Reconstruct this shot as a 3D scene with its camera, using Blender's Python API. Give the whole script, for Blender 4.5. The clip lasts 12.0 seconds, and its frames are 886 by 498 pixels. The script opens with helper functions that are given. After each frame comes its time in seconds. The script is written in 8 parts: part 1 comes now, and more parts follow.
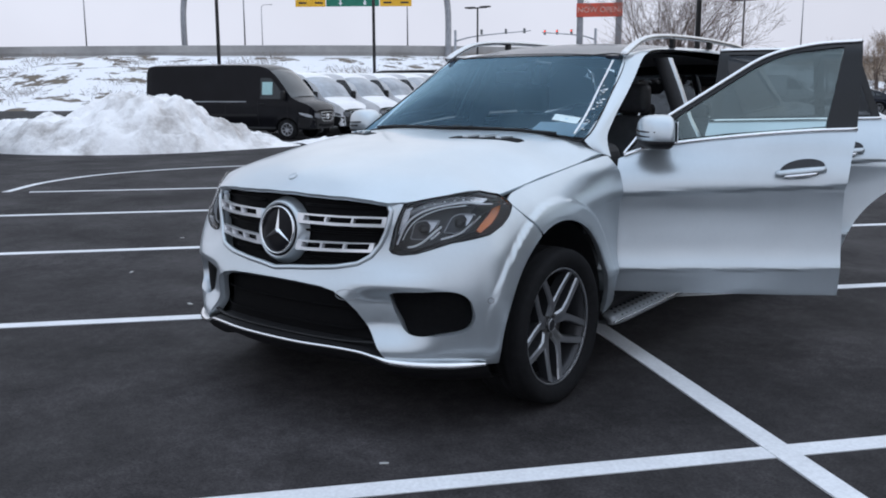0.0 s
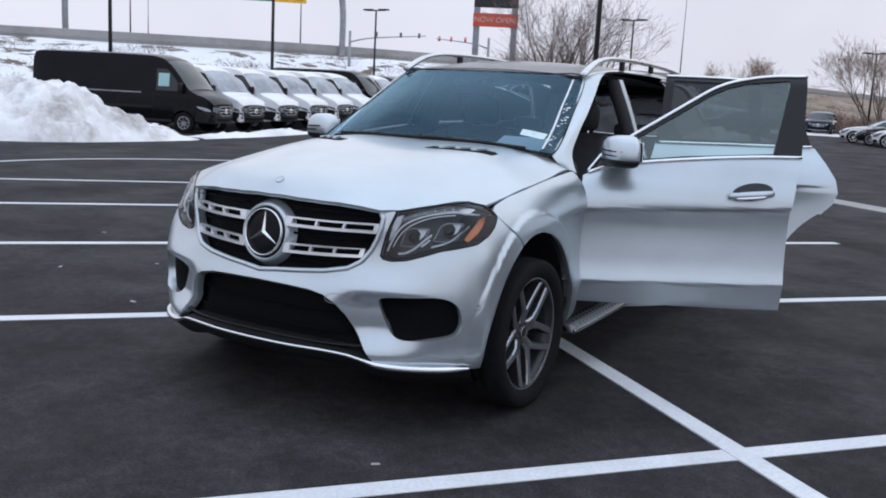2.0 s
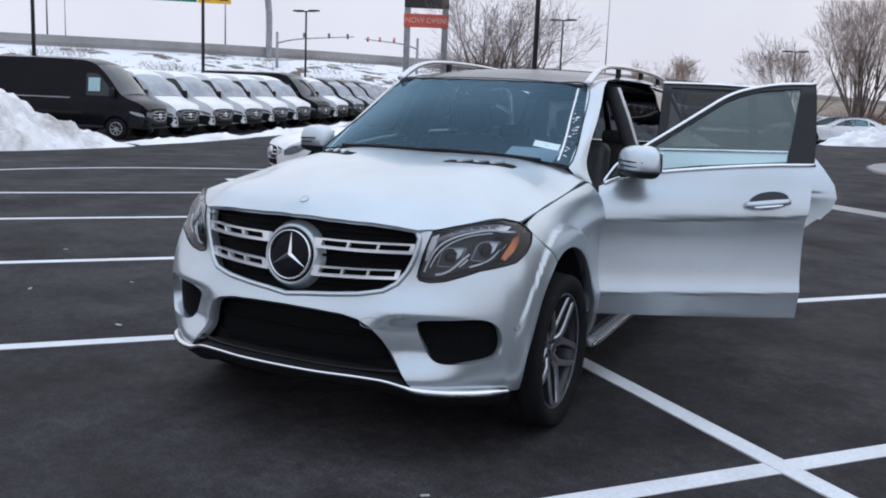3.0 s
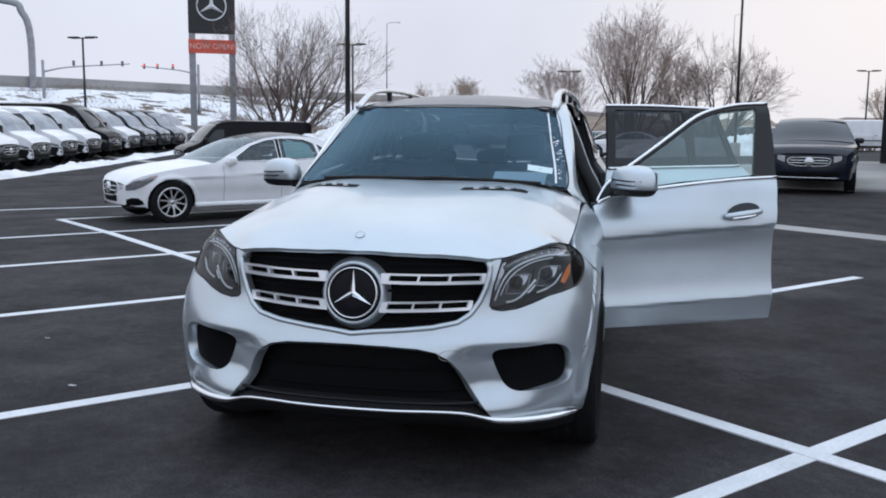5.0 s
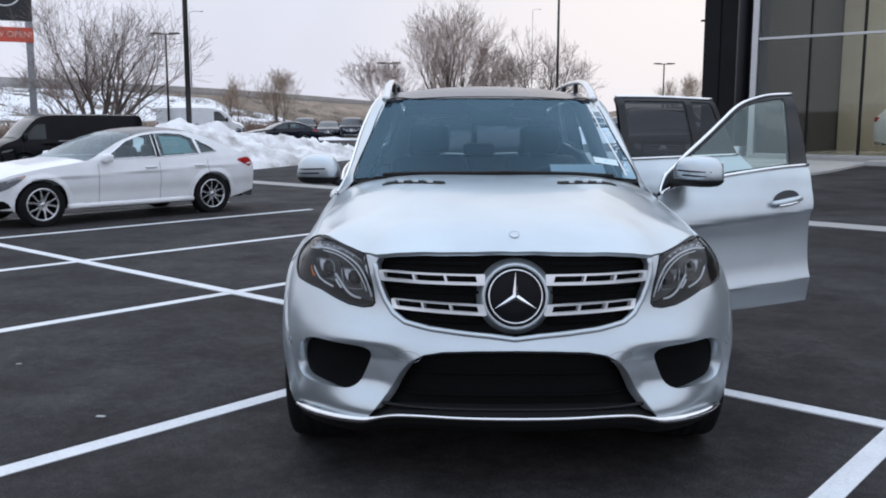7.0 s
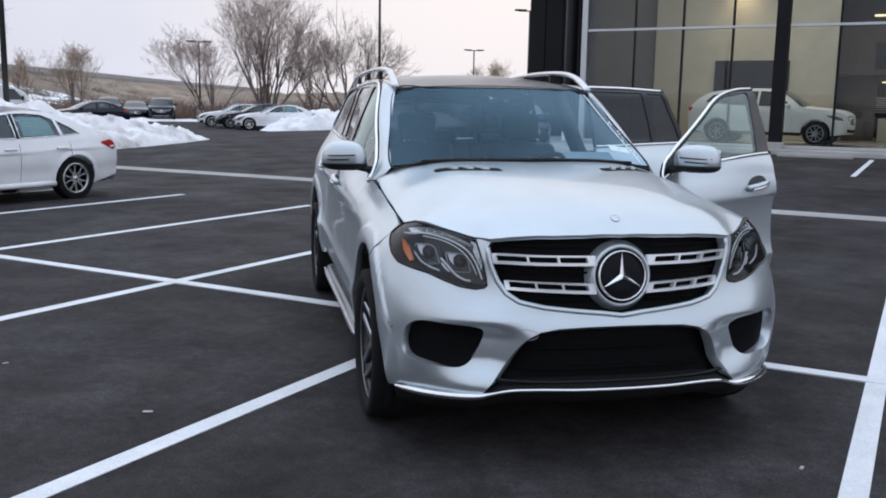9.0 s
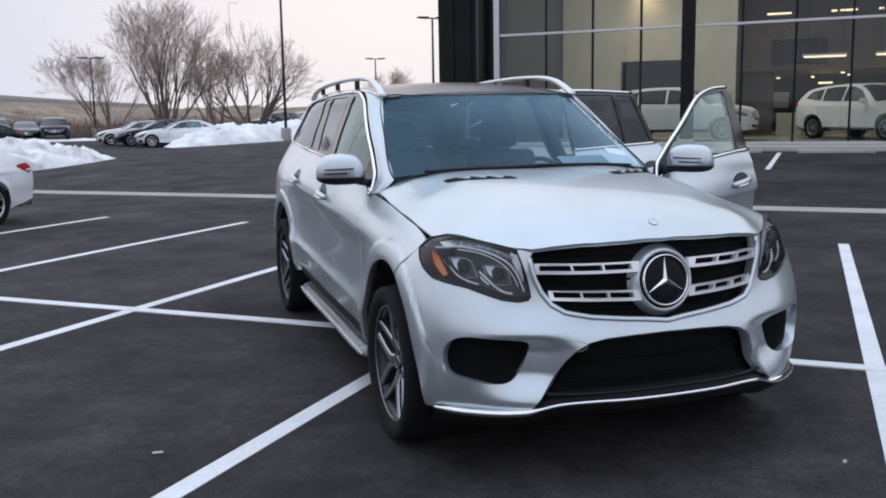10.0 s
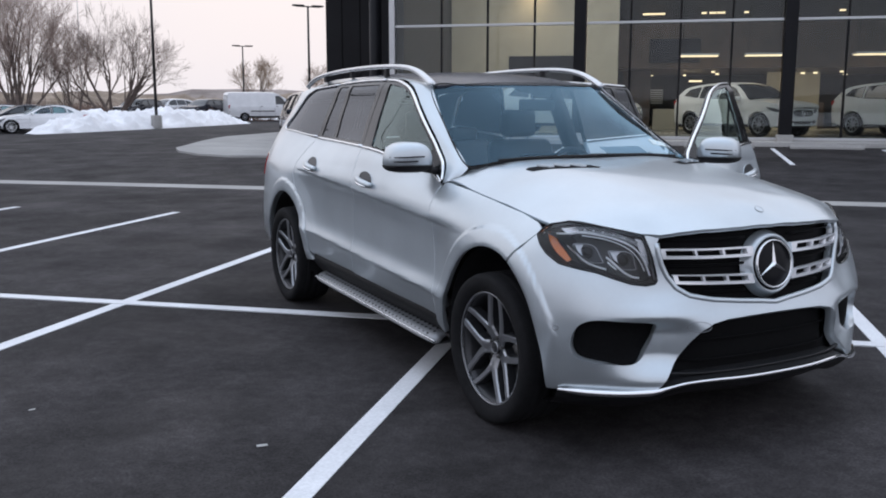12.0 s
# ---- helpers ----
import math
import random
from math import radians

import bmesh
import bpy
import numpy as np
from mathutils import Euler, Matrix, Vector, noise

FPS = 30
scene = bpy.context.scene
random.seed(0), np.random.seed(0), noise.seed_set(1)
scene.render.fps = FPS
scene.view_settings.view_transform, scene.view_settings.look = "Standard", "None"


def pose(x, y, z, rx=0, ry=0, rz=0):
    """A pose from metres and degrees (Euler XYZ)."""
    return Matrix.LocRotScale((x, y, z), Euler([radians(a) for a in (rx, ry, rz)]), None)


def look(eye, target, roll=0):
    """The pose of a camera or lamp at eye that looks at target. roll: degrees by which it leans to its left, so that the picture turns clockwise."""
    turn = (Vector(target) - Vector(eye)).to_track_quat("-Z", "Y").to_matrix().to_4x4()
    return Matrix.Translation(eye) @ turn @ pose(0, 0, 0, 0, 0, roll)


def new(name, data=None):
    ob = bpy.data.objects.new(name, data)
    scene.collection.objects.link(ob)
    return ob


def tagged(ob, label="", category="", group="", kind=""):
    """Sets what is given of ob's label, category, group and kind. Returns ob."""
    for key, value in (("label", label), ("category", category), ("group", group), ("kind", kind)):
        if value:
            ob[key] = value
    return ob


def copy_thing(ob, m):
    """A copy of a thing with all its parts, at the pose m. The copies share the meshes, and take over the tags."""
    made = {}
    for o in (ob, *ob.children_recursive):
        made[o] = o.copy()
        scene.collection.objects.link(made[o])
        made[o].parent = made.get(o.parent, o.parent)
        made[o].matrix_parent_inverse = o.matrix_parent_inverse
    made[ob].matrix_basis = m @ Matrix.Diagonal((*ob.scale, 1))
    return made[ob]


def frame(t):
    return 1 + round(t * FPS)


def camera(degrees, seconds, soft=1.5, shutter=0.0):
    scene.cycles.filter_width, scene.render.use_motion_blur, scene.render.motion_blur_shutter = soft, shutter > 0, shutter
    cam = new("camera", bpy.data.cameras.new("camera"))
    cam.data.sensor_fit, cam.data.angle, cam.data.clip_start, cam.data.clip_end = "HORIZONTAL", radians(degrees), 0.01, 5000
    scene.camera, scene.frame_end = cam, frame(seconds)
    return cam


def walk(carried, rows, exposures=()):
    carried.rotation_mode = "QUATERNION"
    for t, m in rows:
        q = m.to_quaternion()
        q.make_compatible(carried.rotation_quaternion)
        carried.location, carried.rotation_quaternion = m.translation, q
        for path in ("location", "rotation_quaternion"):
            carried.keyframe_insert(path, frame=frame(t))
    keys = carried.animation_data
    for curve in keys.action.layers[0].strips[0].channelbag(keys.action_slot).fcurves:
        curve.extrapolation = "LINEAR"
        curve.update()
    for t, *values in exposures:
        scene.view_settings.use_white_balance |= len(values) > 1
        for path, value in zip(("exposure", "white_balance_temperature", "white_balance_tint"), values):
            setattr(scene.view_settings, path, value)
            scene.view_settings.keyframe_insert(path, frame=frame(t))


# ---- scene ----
cam = camera(52.3, 12.0, 1.9)
PATH = [
    (0, (2.989, -3.482, 1.436), (1.787, -1.922, 1.087), -0.2),
    (0.5, (3.003, -3.458, 1.433), (1.758, -1.948, 1.024), 0.2),
    (1, (2.981, -3.507, 1.461), (1.794, -1.947, 1.069), 1.0),
    (1.5, (2.856, -3.667, 1.475), (1.758, -2.041, 1.089), 0.4),
    (2, (2.687, -3.83, 1.469), (1.697, -2.126, 1.132), 3.0),
    (2.5, (2.465, -3.861, 1.46), (1.506, -2.144, 1.099), 2.7),
    (3, (2.22, -3.922, 1.508), (1.366, -2.144, 1.178), 2.4),
    (3.2, (2.117, -3.984, 1.491), (1.313, -2.175, 1.208), 3.1),
    (4.8, (1.261, -4.25, 1.517), (0.758, -2.333, 1.247), 0.3),
    (5, (1.128, -4.291, 1.505), (0.711, -2.353, 1.237), 0.6),
    (5.5, (0.74, -4.4, 1.502), (0.479, -2.444, 1.176), 0.5),
    (6, (0.387, -4.299, 1.493), (0.117, -2.352, 1.121), 0.2),
    (6.2, (0.247, -4.28, 1.5), (0.02, -2.321, 1.167), 1.4),
    (6.5, (0.079, -4.236, 1.515), (-0.11, -2.269, 1.205), -0.2),
    (6.7, (-0.069, -4.219, 1.501), (-0.166, -2.241, 1.219), 0.0),
    (8.3, (-1.139, -4.262, 1.503), (-0.985, -2.29, 1.208), 0.5),
    (8.4, (-1.217, -4.248, 1.505), (-1.022, -2.279, 1.217), 0.9),
    (8.5, (-1.279, -4.271, 1.512), (-1.014, -2.311, 1.215), 0.8),
    (9, (-1.544, -4.262, 1.52), (-1.113, -2.334, 1.204), 1.0),
    (9.5, (-1.768, -4.086, 1.509), (-1.283, -2.173, 1.182), -1.4),
    (10, (-2.032, -3.965, 1.522), (-1.399, -2.092, 1.223), -1.0),
    (10.5, (-2.348, -3.898, 1.52), (-1.559, -2.091, 1.185), -1.0),
    (11, (-2.591, -3.821, 1.511), (-1.876, -1.985, 1.167), 0.9),
    (11.1, (-2.604, -3.797, 1.518), (-1.912, -1.951, 1.183), 0.8),
    (11.5, (-2.798, -3.654, 1.497), (-2.004, -1.854, 1.135), -1.5),
    (12, (-3.089, -3.574, 1.518), (-2.172, -1.825, 1.198), 0.1),
]
walk(cam, [(t, look(eye, target, roll)) for t, eye, target, roll in PATH],
     [(0, .20, 6320, 9.5), (1, .24, 6400, 11), (2.5, .24, 6380, 11), (5, .24, 6320, 9.2), (6.5, .28, 6360, 10), (9.5, .27, 6420, 11), (12, .25, 6470, 12.5)])

# ---------------------------------------------------------------- sky and light
world = bpy.data.worlds.new("overcast_sky")
scene.world = world
world.use_nodes = True
wn, wl = world.node_tree.nodes, world.node_tree.links
wn.clear()
w_out = wn.new("ShaderNodeOutputWorld")
w_bg = wn.new("ShaderNodeBackground")
w_sky = wn.new("ShaderNodeTexSky")
w_sky.sky_type = "NISHITA"
w_sky.sun_disc = False
w_sky.sun_elevation = radians(14)
w_sky.sun_rotation = radians(18)
w_sky.air_density, w_sky.dust_density, w_sky.ozone_density = 1.4, 5.0, 1.0
w_tc = wn.new("ShaderNodeTexCoord")
w_sep = wn.new("ShaderNodeSeparateXYZ")
wl.new(w_tc.outputs["Generated"], w_sep.inputs[0])
w_ramp = wn.new("ShaderNodeValToRGB")          # overcast: cloud deck from the horizon to the zenith
w_ramp.color_ramp.elements[0].position = 0.0
w_ramp.color_ramp.elements[0].color = (6.75, 6.85, 7.75, 1)
w_ramp.color_ramp.elements[1].position = 0.9
w_ramp.color_ramp.elements[1].color = (8.0, 9.4, 11.6, 1)
w_low = w_ramp.color_ramp.elements.new(0.3)
w_low.color = (6.9, 7.2, 8.1, 1)
wl.new(w_sep.outputs[2], w_ramp.inputs[0])
w_noise = wn.new("ShaderNodeTexNoise")
w_noise.inputs["Scale"].default_value = 2.2
w_noise.inputs["Detail"].default_value = 5
wl.new(w_tc.outputs["Generated"], w_noise.inputs["Vector"])
w_nr = wn.new("ShaderNodeMapRange")
w_nr.inputs[1].default_value, w_nr.inputs[2].default_value = 0.3, 0.7
w_nr.inputs[3].default_value, w_nr.inputs[4].default_value = 0.88, 1.08
wl.new(w_noise.outputs[0], w_nr.inputs[0])
w_mul = wn.new("ShaderNodeVectorMath")
w_mul.operation = "SCALE"
wl.new(w_ramp.outputs[0], w_mul.inputs[0])
wl.new(w_nr.outputs[0], w_mul.inputs["Scale"])
w_mix = wn.new("ShaderNodeMix")
w_mix.data_type = "RGBA"
w_mix.inputs[0].default_value = 0.012
w_dot = wn.new("ShaderNodeVectorMath")
w_dot.operation = "DOT_PRODUCT"
w_dot.inputs[1].default_value = Vector((math.cos(radians(72)), math.sin(radians(72)), .06)).normalized()
wl.new(w_tc.outputs["Generated"], w_dot.inputs[0])
w_gr = wn.new("ShaderNodeMapRange")
w_gr.interpolation_type = "SMOOTHSTEP"
w_gr.inputs[1].default_value, w_gr.inputs[2].default_value = 0.90, 1.0
w_gr.inputs[3].default_value, w_gr.inputs[4].default_value = 0.0, 1.0
wl.new(w_dot.outputs["Value"], w_gr.inputs[0])
w_glow = wn.new("ShaderNodeMix")
w_glow.data_type = "RGBA"
w_glow.inputs[7].default_value = (7.55, 7.25, 7.45, 1)
wl.new(w_gr.outputs[0], w_glow.inputs[0])
wl.new(w_mul.outputs[0], w_glow.inputs[6])
wl.new(w_glow.outputs[2], w_mix.inputs[6])
wl.new(w_sky.outputs[0], w_mix.inputs[7])
wl.new(w_mix.outputs[2], w_bg.inputs[0])
w_bg.inputs[1].default_value = 0.1
wl.new(w_bg.outputs[0], w_out.inputs[0])

sun_data = bpy.data.lights.new("sun", "SUN")
sun_data.energy, sun_data.angle, sun_data.color = 0.5, radians(130), (1.0, 0.96, 0.9)
sun_ob = new("sun", sun_data)
sun_ob.matrix_world = look((20, 60, 40), (0, 0, 0))

# ---------------------------------------------------------------- materials
def material(name, color, rough=0.5, metal=0.0, var=0.0, scale=8.0, bump=0.0, bump_scale=60.0, spec=0.5, color2=None,
             stain=0.0, stain_scale=1.2, coat=0.0, coat_rough=0.03, rough_var=0.0, per_object=0.0, emit=None, emit_strength=0.0):
    """A surface with grain (scale), larger stains (stain_scale) and fine relief (bump_scale), all in metres."""
    m = bpy.data.materials.new(name)
    m.use_nodes = True
    n, l = m.node_tree.nodes, m.node_tree.links
    b = n["Principled BSDF"]
    b.inputs["Roughness"].default_value, b.inputs["Metallic"].default_value = rough, metal
    b.inputs["Specular IOR Level"].default_value = spec
    b.inputs["Coat Weight"].default_value, b.inputs["Coat Roughness"].default_value = coat, coat_rough
    tc = n.new("ShaderNodeTexCoord")
    geo = n.new("ShaderNodeNewGeometry")
    col = (*color, 1)
    b.inputs["Base Color"].default_value = col
    link = None
    if var or color2:
        t = n.new("ShaderNodeTexNoise")
        t.inputs["Scale"].default_value, t.inputs["Detail"].default_value, t.inputs["Roughness"].default_value = scale, 6, 0.65
        l.new(geo.outputs["Position"], t.inputs["Vector"])
        r = n.new("ShaderNodeValToRGB")
        c2 = color2 or tuple(min(1, c * (1 + var)) for c in color)
        c1 = color if color2 else tuple(c * (1 - var) for c in color)
        r.color_ramp.elements[0].position, r.color_ramp.elements[1].position = 0.32, 0.68
        r.color_ramp.elements[0].color, r.color_ramp.elements[1].color = (*c1, 1), (*c2, 1)
        l.new(t.outputs[0], r.inputs[0])
        link = r.outputs[0]
    if stain:
        t2 = n.new("ShaderNodeTexNoise")
        t2.inputs["Scale"].default_value, t2.inputs["Detail"].default_value = stain_scale, 5
        l.new(geo.outputs["Position"], t2.inputs["Vector"])
        mr = n.new("ShaderNodeMapRange")
        mr.inputs[1].default_value, mr.inputs[2].default_value = 0.35, 0.65
        mr.inputs[3].default_value, mr.inputs[4].default_value = 1 - stain, 1 + stain
        l.new(t2.outputs[0], mr.inputs[0])
        vm = n.new("ShaderNodeVectorMath")
        vm.operation = "SCALE"
        if link:
            l.new(link, vm.inputs[0])
        else:
            vm.inputs[0].default_value = color
        l.new(mr.outputs[0], vm.inputs["Scale"])
        link = vm.outputs[0]
    if per_object:
        oi = n.new("ShaderNodeObjectInfo")
        mr = n.new("ShaderNodeMapRange")
        mr.inputs[3].default_value, mr.inputs[4].default_value = 1 - per_object, 1 + per_object
        l.new(oi.outputs["Random"], mr.inputs[0])
        vm = n.new("ShaderNodeVectorMath")
        vm.operation = "SCALE"
        if link:
            l.new(link, vm.inputs[0])
        else:
            vm.inputs[0].default_value = color
        l.new(mr.outputs[0], vm.inputs["Scale"])
        link = vm.outputs[0]
    if link:
        l.new(link, b.inputs["Base Color"])
    if rough_var:
        t3 = n.new("ShaderNodeTexNoise")
        t3.inputs["Scale"].default_value, t3.inputs["Detail"].default_value = stain_scale * 2.3, 4
        l.new(geo.outputs["Position"], t3.inputs["Vector"])
        mr = n.new("ShaderNodeMapRange")
        mr.inputs[1].default_value, mr.inputs[2].default_value = 0.35, 0.65
        mr.inputs[3].default_value, mr.inputs[4].default_value = max(0, rough - rough_var), min(1, rough + rough_var)
        l.new(t3.outputs[0], mr.inputs[0])
        l.new(mr.outputs[0], b.inputs["Roughness"])
    if bump:
        t4 = n.new("ShaderNodeTexNoise")
        t4.inputs["Scale"].default_value, t4.inputs["Detail"].default_value = bump_scale, 4
        l.new(geo.outputs["Position"], t4.inputs["Vector"])
        bn = n.new("ShaderNodeBump")
        bn.inputs["Strength"].default_value, bn.inputs["Distance"].default_value = 1.0, bump
        l.new(t4.outputs[0], bn.inputs["Height"])
        l.new(bn.outputs[0], b.inputs["Normal"])
    if emit:
        b.inputs["Emission Color"].default_value = (*emit, 1)
        b.inputs["Emission Strength"].default_value = emit_strength
    return m


def glass_material(name, tint=(1, 1, 1), rough=0.0, ior=1.52, sheen=(1, 1, 1)):
    m = bpy.data.materials.new(name)
    m.use_nodes = True
    n, l = m.node_tree.nodes, m.node_tree.links
    n.clear()
    out = n.new("ShaderNodeOutputMaterial")
    tr = n.new("ShaderNodeBsdfTransparent")
    tr.inputs[0].default_value = (*tint, 1)
    gl = n.new("ShaderNodeBsdfGlossy")
    gl.inputs["Roughness"].default_value = rough
    gl.inputs["Color"].default_value = (*sheen, 1)
    fr = n.new("ShaderNodeFresnel")
    fr.inputs[0].default_value = ior
    mx = n.new("ShaderNodeMixShader")
    l.new(fr.outputs[0], mx.inputs[0])
    l.new(tr.outputs[0], mx.inputs[1])
    l.new(gl.outputs[0], mx.inputs[2])
    l.new(mx.outputs[0], out.inputs[0])
    return m


M_ASPHALT = material("asphalt", (0.0352, 0.0325, 0.0336), 0.82, var=0.45, scale=75, stain=0.30, stain_scale=0.5, bump=0.004, bump_scale=120, rough_var=0.10, spec=0.16)


def mottle(m, scale, low, high, stretch=(1, 1, 1), edges=(0.35, 0.65)):
    """Multiplies one more layer of patches into a material's colour."""
    n, l = m.node_tree.nodes, m.node_tree.links
    b = n["Principled BSDF"]
    geo = n.new("ShaderNodeNewGeometry")
    mp = n.new("ShaderNodeMapping")
    mp.inputs["Scale"].default_value = stretch
    mp.inputs["Rotation"].default_value = (0, 0, 0.8)
    l.new(geo.outputs["Position"], mp.inputs[0])
    t = n.new("ShaderNodeTexNoise")
    t.inputs["Scale"].default_value, t.inputs["Detail"].default_value, t.inputs["Roughness"].default_value = scale, 8, 0.7
    l.new(mp.outputs[0], t.inputs["Vector"])
    r = n.new("ShaderNodeMapRange")
    r.inputs[1].default_value, r.inputs[2].default_value = edges
    r.inputs[3].default_value, r.inputs[4].default_value = low, high
    l.new(t.outputs[0], r.inputs[0])
    vm = n.new("ShaderNodeVectorMath")
    vm.operation = "SCALE"
    old = b.inputs["Base Color"]
    if old.links:
        l.new(old.links[0].from_socket, vm.inputs[0])
    else:
        vm.inputs[0].default_value = old.default_value[:3]
    l.new(r.outputs[0], vm.inputs["Scale"])
    l.new(vm.outputs[0], old)


mottle(M_ASPHALT, 2.6, 0.72, 1.35)
mottle(M_ASPHALT, 14, 0.80, 1.3, edges=(0.4, 0.7))
mottle(M_ASPHALT, 0.7, 0.78, 1.2)
mottle(M_ASPHALT, 42, 1.0, 2.1, edges=(0.64, 0.74))
M_PAINT_LINE = material("line_paint", (0.74, 0.75, 0.77), 0.7, var=0.10, scale=55, stain=0.07, stain_scale=2.5, bump=0.001, bump_scale=140)
M_CONCRETE = material("concrete", (0.36, 0.35, 0.335), 0.85, var=0.14, scale=30, stain=0.12, stain_scale=0.7, bump=0.0015, bump_scale=110)
M_SNOW = material("snow", (0.88, 0.88, 0.895), 0.7, var=0.05, scale=9, stain=0.10, stain_scale=0.8, bump=0.03, bump_scale=14)
M_SNOW_DIRTY = material("dirty_snow", (0.40, 0.37, 0.35), 0.8, scale=.62, color2=(0.91, 0.90, 0.90), bump=0.035, bump_scale=7)
dirt = [q for q in M_SNOW_DIRTY.node_tree.nodes if q.type == "VALTORGB"][0]
dirt.color_ramp.elements[0].position, dirt.color_ramp.elements[1].position = .33, .505
M_BLACK_CLAD = material("black_cladding", (0.008, 0.008, 0.010), 0.5, spec=0.2, stain=0.25, stain_scale=0.6, bump=0.001, bump_scale=30)
M_ALU = material("aluminium", (0.55, 0.56, 0.57), 0.38, metal=0.85, var=0.06, scale=20)
M_STEEL = material("galvanised_steel", (0.32, 0.33, 0.35), 0.5, metal=0.6, var=0.12, scale=6, stain=0.1)
M_DARK_POLE = material("dark_bronze_paint", (0.018, 0.017, 0.017), 0.45, var=0.2, scale=12)

# ---------------------------------------------------------------- mesh helpers
def mesh_from(name, verts, faces, mat, smooth=False):
    me = bpy.data.meshes.new(name)
    me.from_pydata([tuple(v) for v in verts], [], [tuple(f) for f in faces])
    me.materials.append(mat)
    if smooth:
        me.polygons.foreach_set("use_smooth", [True] * len(me.polygons))
    me.update()
    return me


def part(name, bm, mat, parent, label="", smooth=False):
    """Links a bmesh as one mesh object under a thing or a part."""
    me = bpy.data.meshes.new(name)
    bm.to_mesh(me)
    bm.free()
    me.materials.append(mat)
    if smooth:
        me.polygons.foreach_set("use_smooth", [True] * len(me.polygons))
    ob = new(name, me)
    if parent:
        ob.parent = parent
    if label:
        tagged(ob, label)
    return ob


def mesh_part(name, verts, faces, mat, parent, label="", smooth=False):
    ob = new(name, mesh_from(name, verts, faces, mat, smooth))
    if parent:
        ob.parent = parent
    if label:
        tagged(ob, label)
    return ob


def bm_box(sx, sy, sz, x=0, y=0, z=0, bevel=0.0, segs=2, bm=None, rot=None):
    """A box with rounded edges, its middle at x, y, z."""
    b = bmesh.new()
    bmesh.ops.create_cube(b, size=1)
    bmesh.ops.scale(b, vec=(sx, sy, sz), verts=b.verts)
    if bevel:
        bmesh.ops.bevel(b, geom=b.edges[:], offset=bevel, segments=segs, profile=0.5, affect="EDGES")
    if rot:
        bmesh.ops.transform(b, matrix=rot, verts=b.verts)
    bmesh.ops.translate(b, vec=(x, y, z), verts=b.verts)
    if bm is None:
        return b
    return bm_join(bm, b)


def bm_join(bm, b):
    me = bpy.data.meshes.new("joined")
    b.to_mesh(me)
    b.free()
    bm.from_mesh(me)
    bpy.data.meshes.remove(me)
    return bm


def bm_cyl(r1, r2, depth, m=None, segs=16, bm=None, caps=True):
    b = bmesh.new()
    bmesh.ops.create_cone(b, cap_ends=caps, segments=segs, radius1=r1, radius2=r2, depth=depth)
    if m is not None:
        bmesh.ops.transform(b, matrix=m, verts=b.verts)
    if bm is None:
        return b
    return bm_join(bm, b)


def lathe(profile, segs=32, axis="x"):
    """Turns (radius, along) pairs round an axis. Returns verts, faces."""
    verts, faces, k = [], [], len(profile)
    for i in range(segs):
        a = 2 * math.pi * i / segs
        c, s = math.cos(a), math.sin(a)
        for r, h in profile:
            verts.append((h, r * c, r * s) if axis == "x" else (r * c, r * s, h))
    for i in range(segs):
        j = (i + 1) % segs
        for q in range(k - 1):
            faces.append((i * k + q, j * k + q, j * k + q + 1, i * k + q + 1))
    return verts, faces


def tube(points, radius, segs=8, closed=False, flat=1.0, caps=True):
    """A tube along points; radius a number or one for each point; flat squeezes it along the up direction. Returns verts, faces."""
    pts = [Vector(p) for p in points]
    n = len(pts)
    verts, faces = [], []
    up, last = Vector((0, 0, 1)), None
    for i, p in enumerate(pts):
        a = pts[i - 1] if (i or closed) else pts[0]
        b = pts[(i + 1) % n] if (i < n - 1 or closed) else pts[-1]
        d = (b - a).normalized()
        side = d.cross(up)
        if side.length < 1e-3:
            side = d.cross(Vector((0, 1, 0)))
        side.normalize()
        if last is not None and flat == 1.0 and not closed:                      # carry the last ring's side on, so that the tube does not twist
            side = (last - d * last.dot(d)).normalized()
        last = side.copy()
        nrm = side.cross(d).normalized()
        r = radius[i] if isinstance(radius, (list, tuple)) else radius
        for k in range(segs):
            t = 2 * math.pi * (k + 0.5) / segs
            verts.append(p + side * (r * math.cos(t)) + nrm * (r * flat * math.sin(t)))
    for i in range(n if closed else n - 1):
        j = (i + 1) % n
        for k in range(segs):
            q = (k + 1) % segs
            faces.append((i * segs + k, i * segs + q, j * segs + q, j * segs + k))
    if caps and not closed:
        faces.append(tuple(range(segs))[::-1])
        faces.append(tuple((n - 1) * segs + k for k in range(segs)))
    return verts, faces


def spline(keys, q, loop=False):
    """Catmull-Rom through keys (tuples), q steps a piece."""
    ks = [np.array(k, float) for k in keys]
    n, out = len(ks), []
    for i in range(n if loop else n - 1):
        p0 = ks[i - 1] if (i or loop) else 2 * ks[0] - ks[1]
        p1, p2 = ks[i], ks[(i + 1) % n]
        p3 = ks[(i + 2) % n] if (i + 2 < n or loop) else 2 * ks[-1] - ks[-2]
        for j in range(q):
            t = j / q
            out.append(0.5 * (2 * p1 + (p2 - p0) * t + (2 * p0 - 5 * p1 + 4 * p2 - p3) * t * t + (3 * p1 - p0 - 3 * p2 + p3) * t ** 3))
    if not loop:
        out.append(ks[-1])
    return [tuple(float(c) for c in p) for p in out]


def empty(name, m=None, label="", category="", group="", kind=""):
    ob = new(name)
    ob.empty_display_size = 0.2
    if m is not None:
        ob.matrix_world = m
    return tagged(ob, label, category, group, kind)


# ---------------------------------------------------------------- the lot: u runs along the stalls towards the showroom, v across them
LOT = radians(48.0)


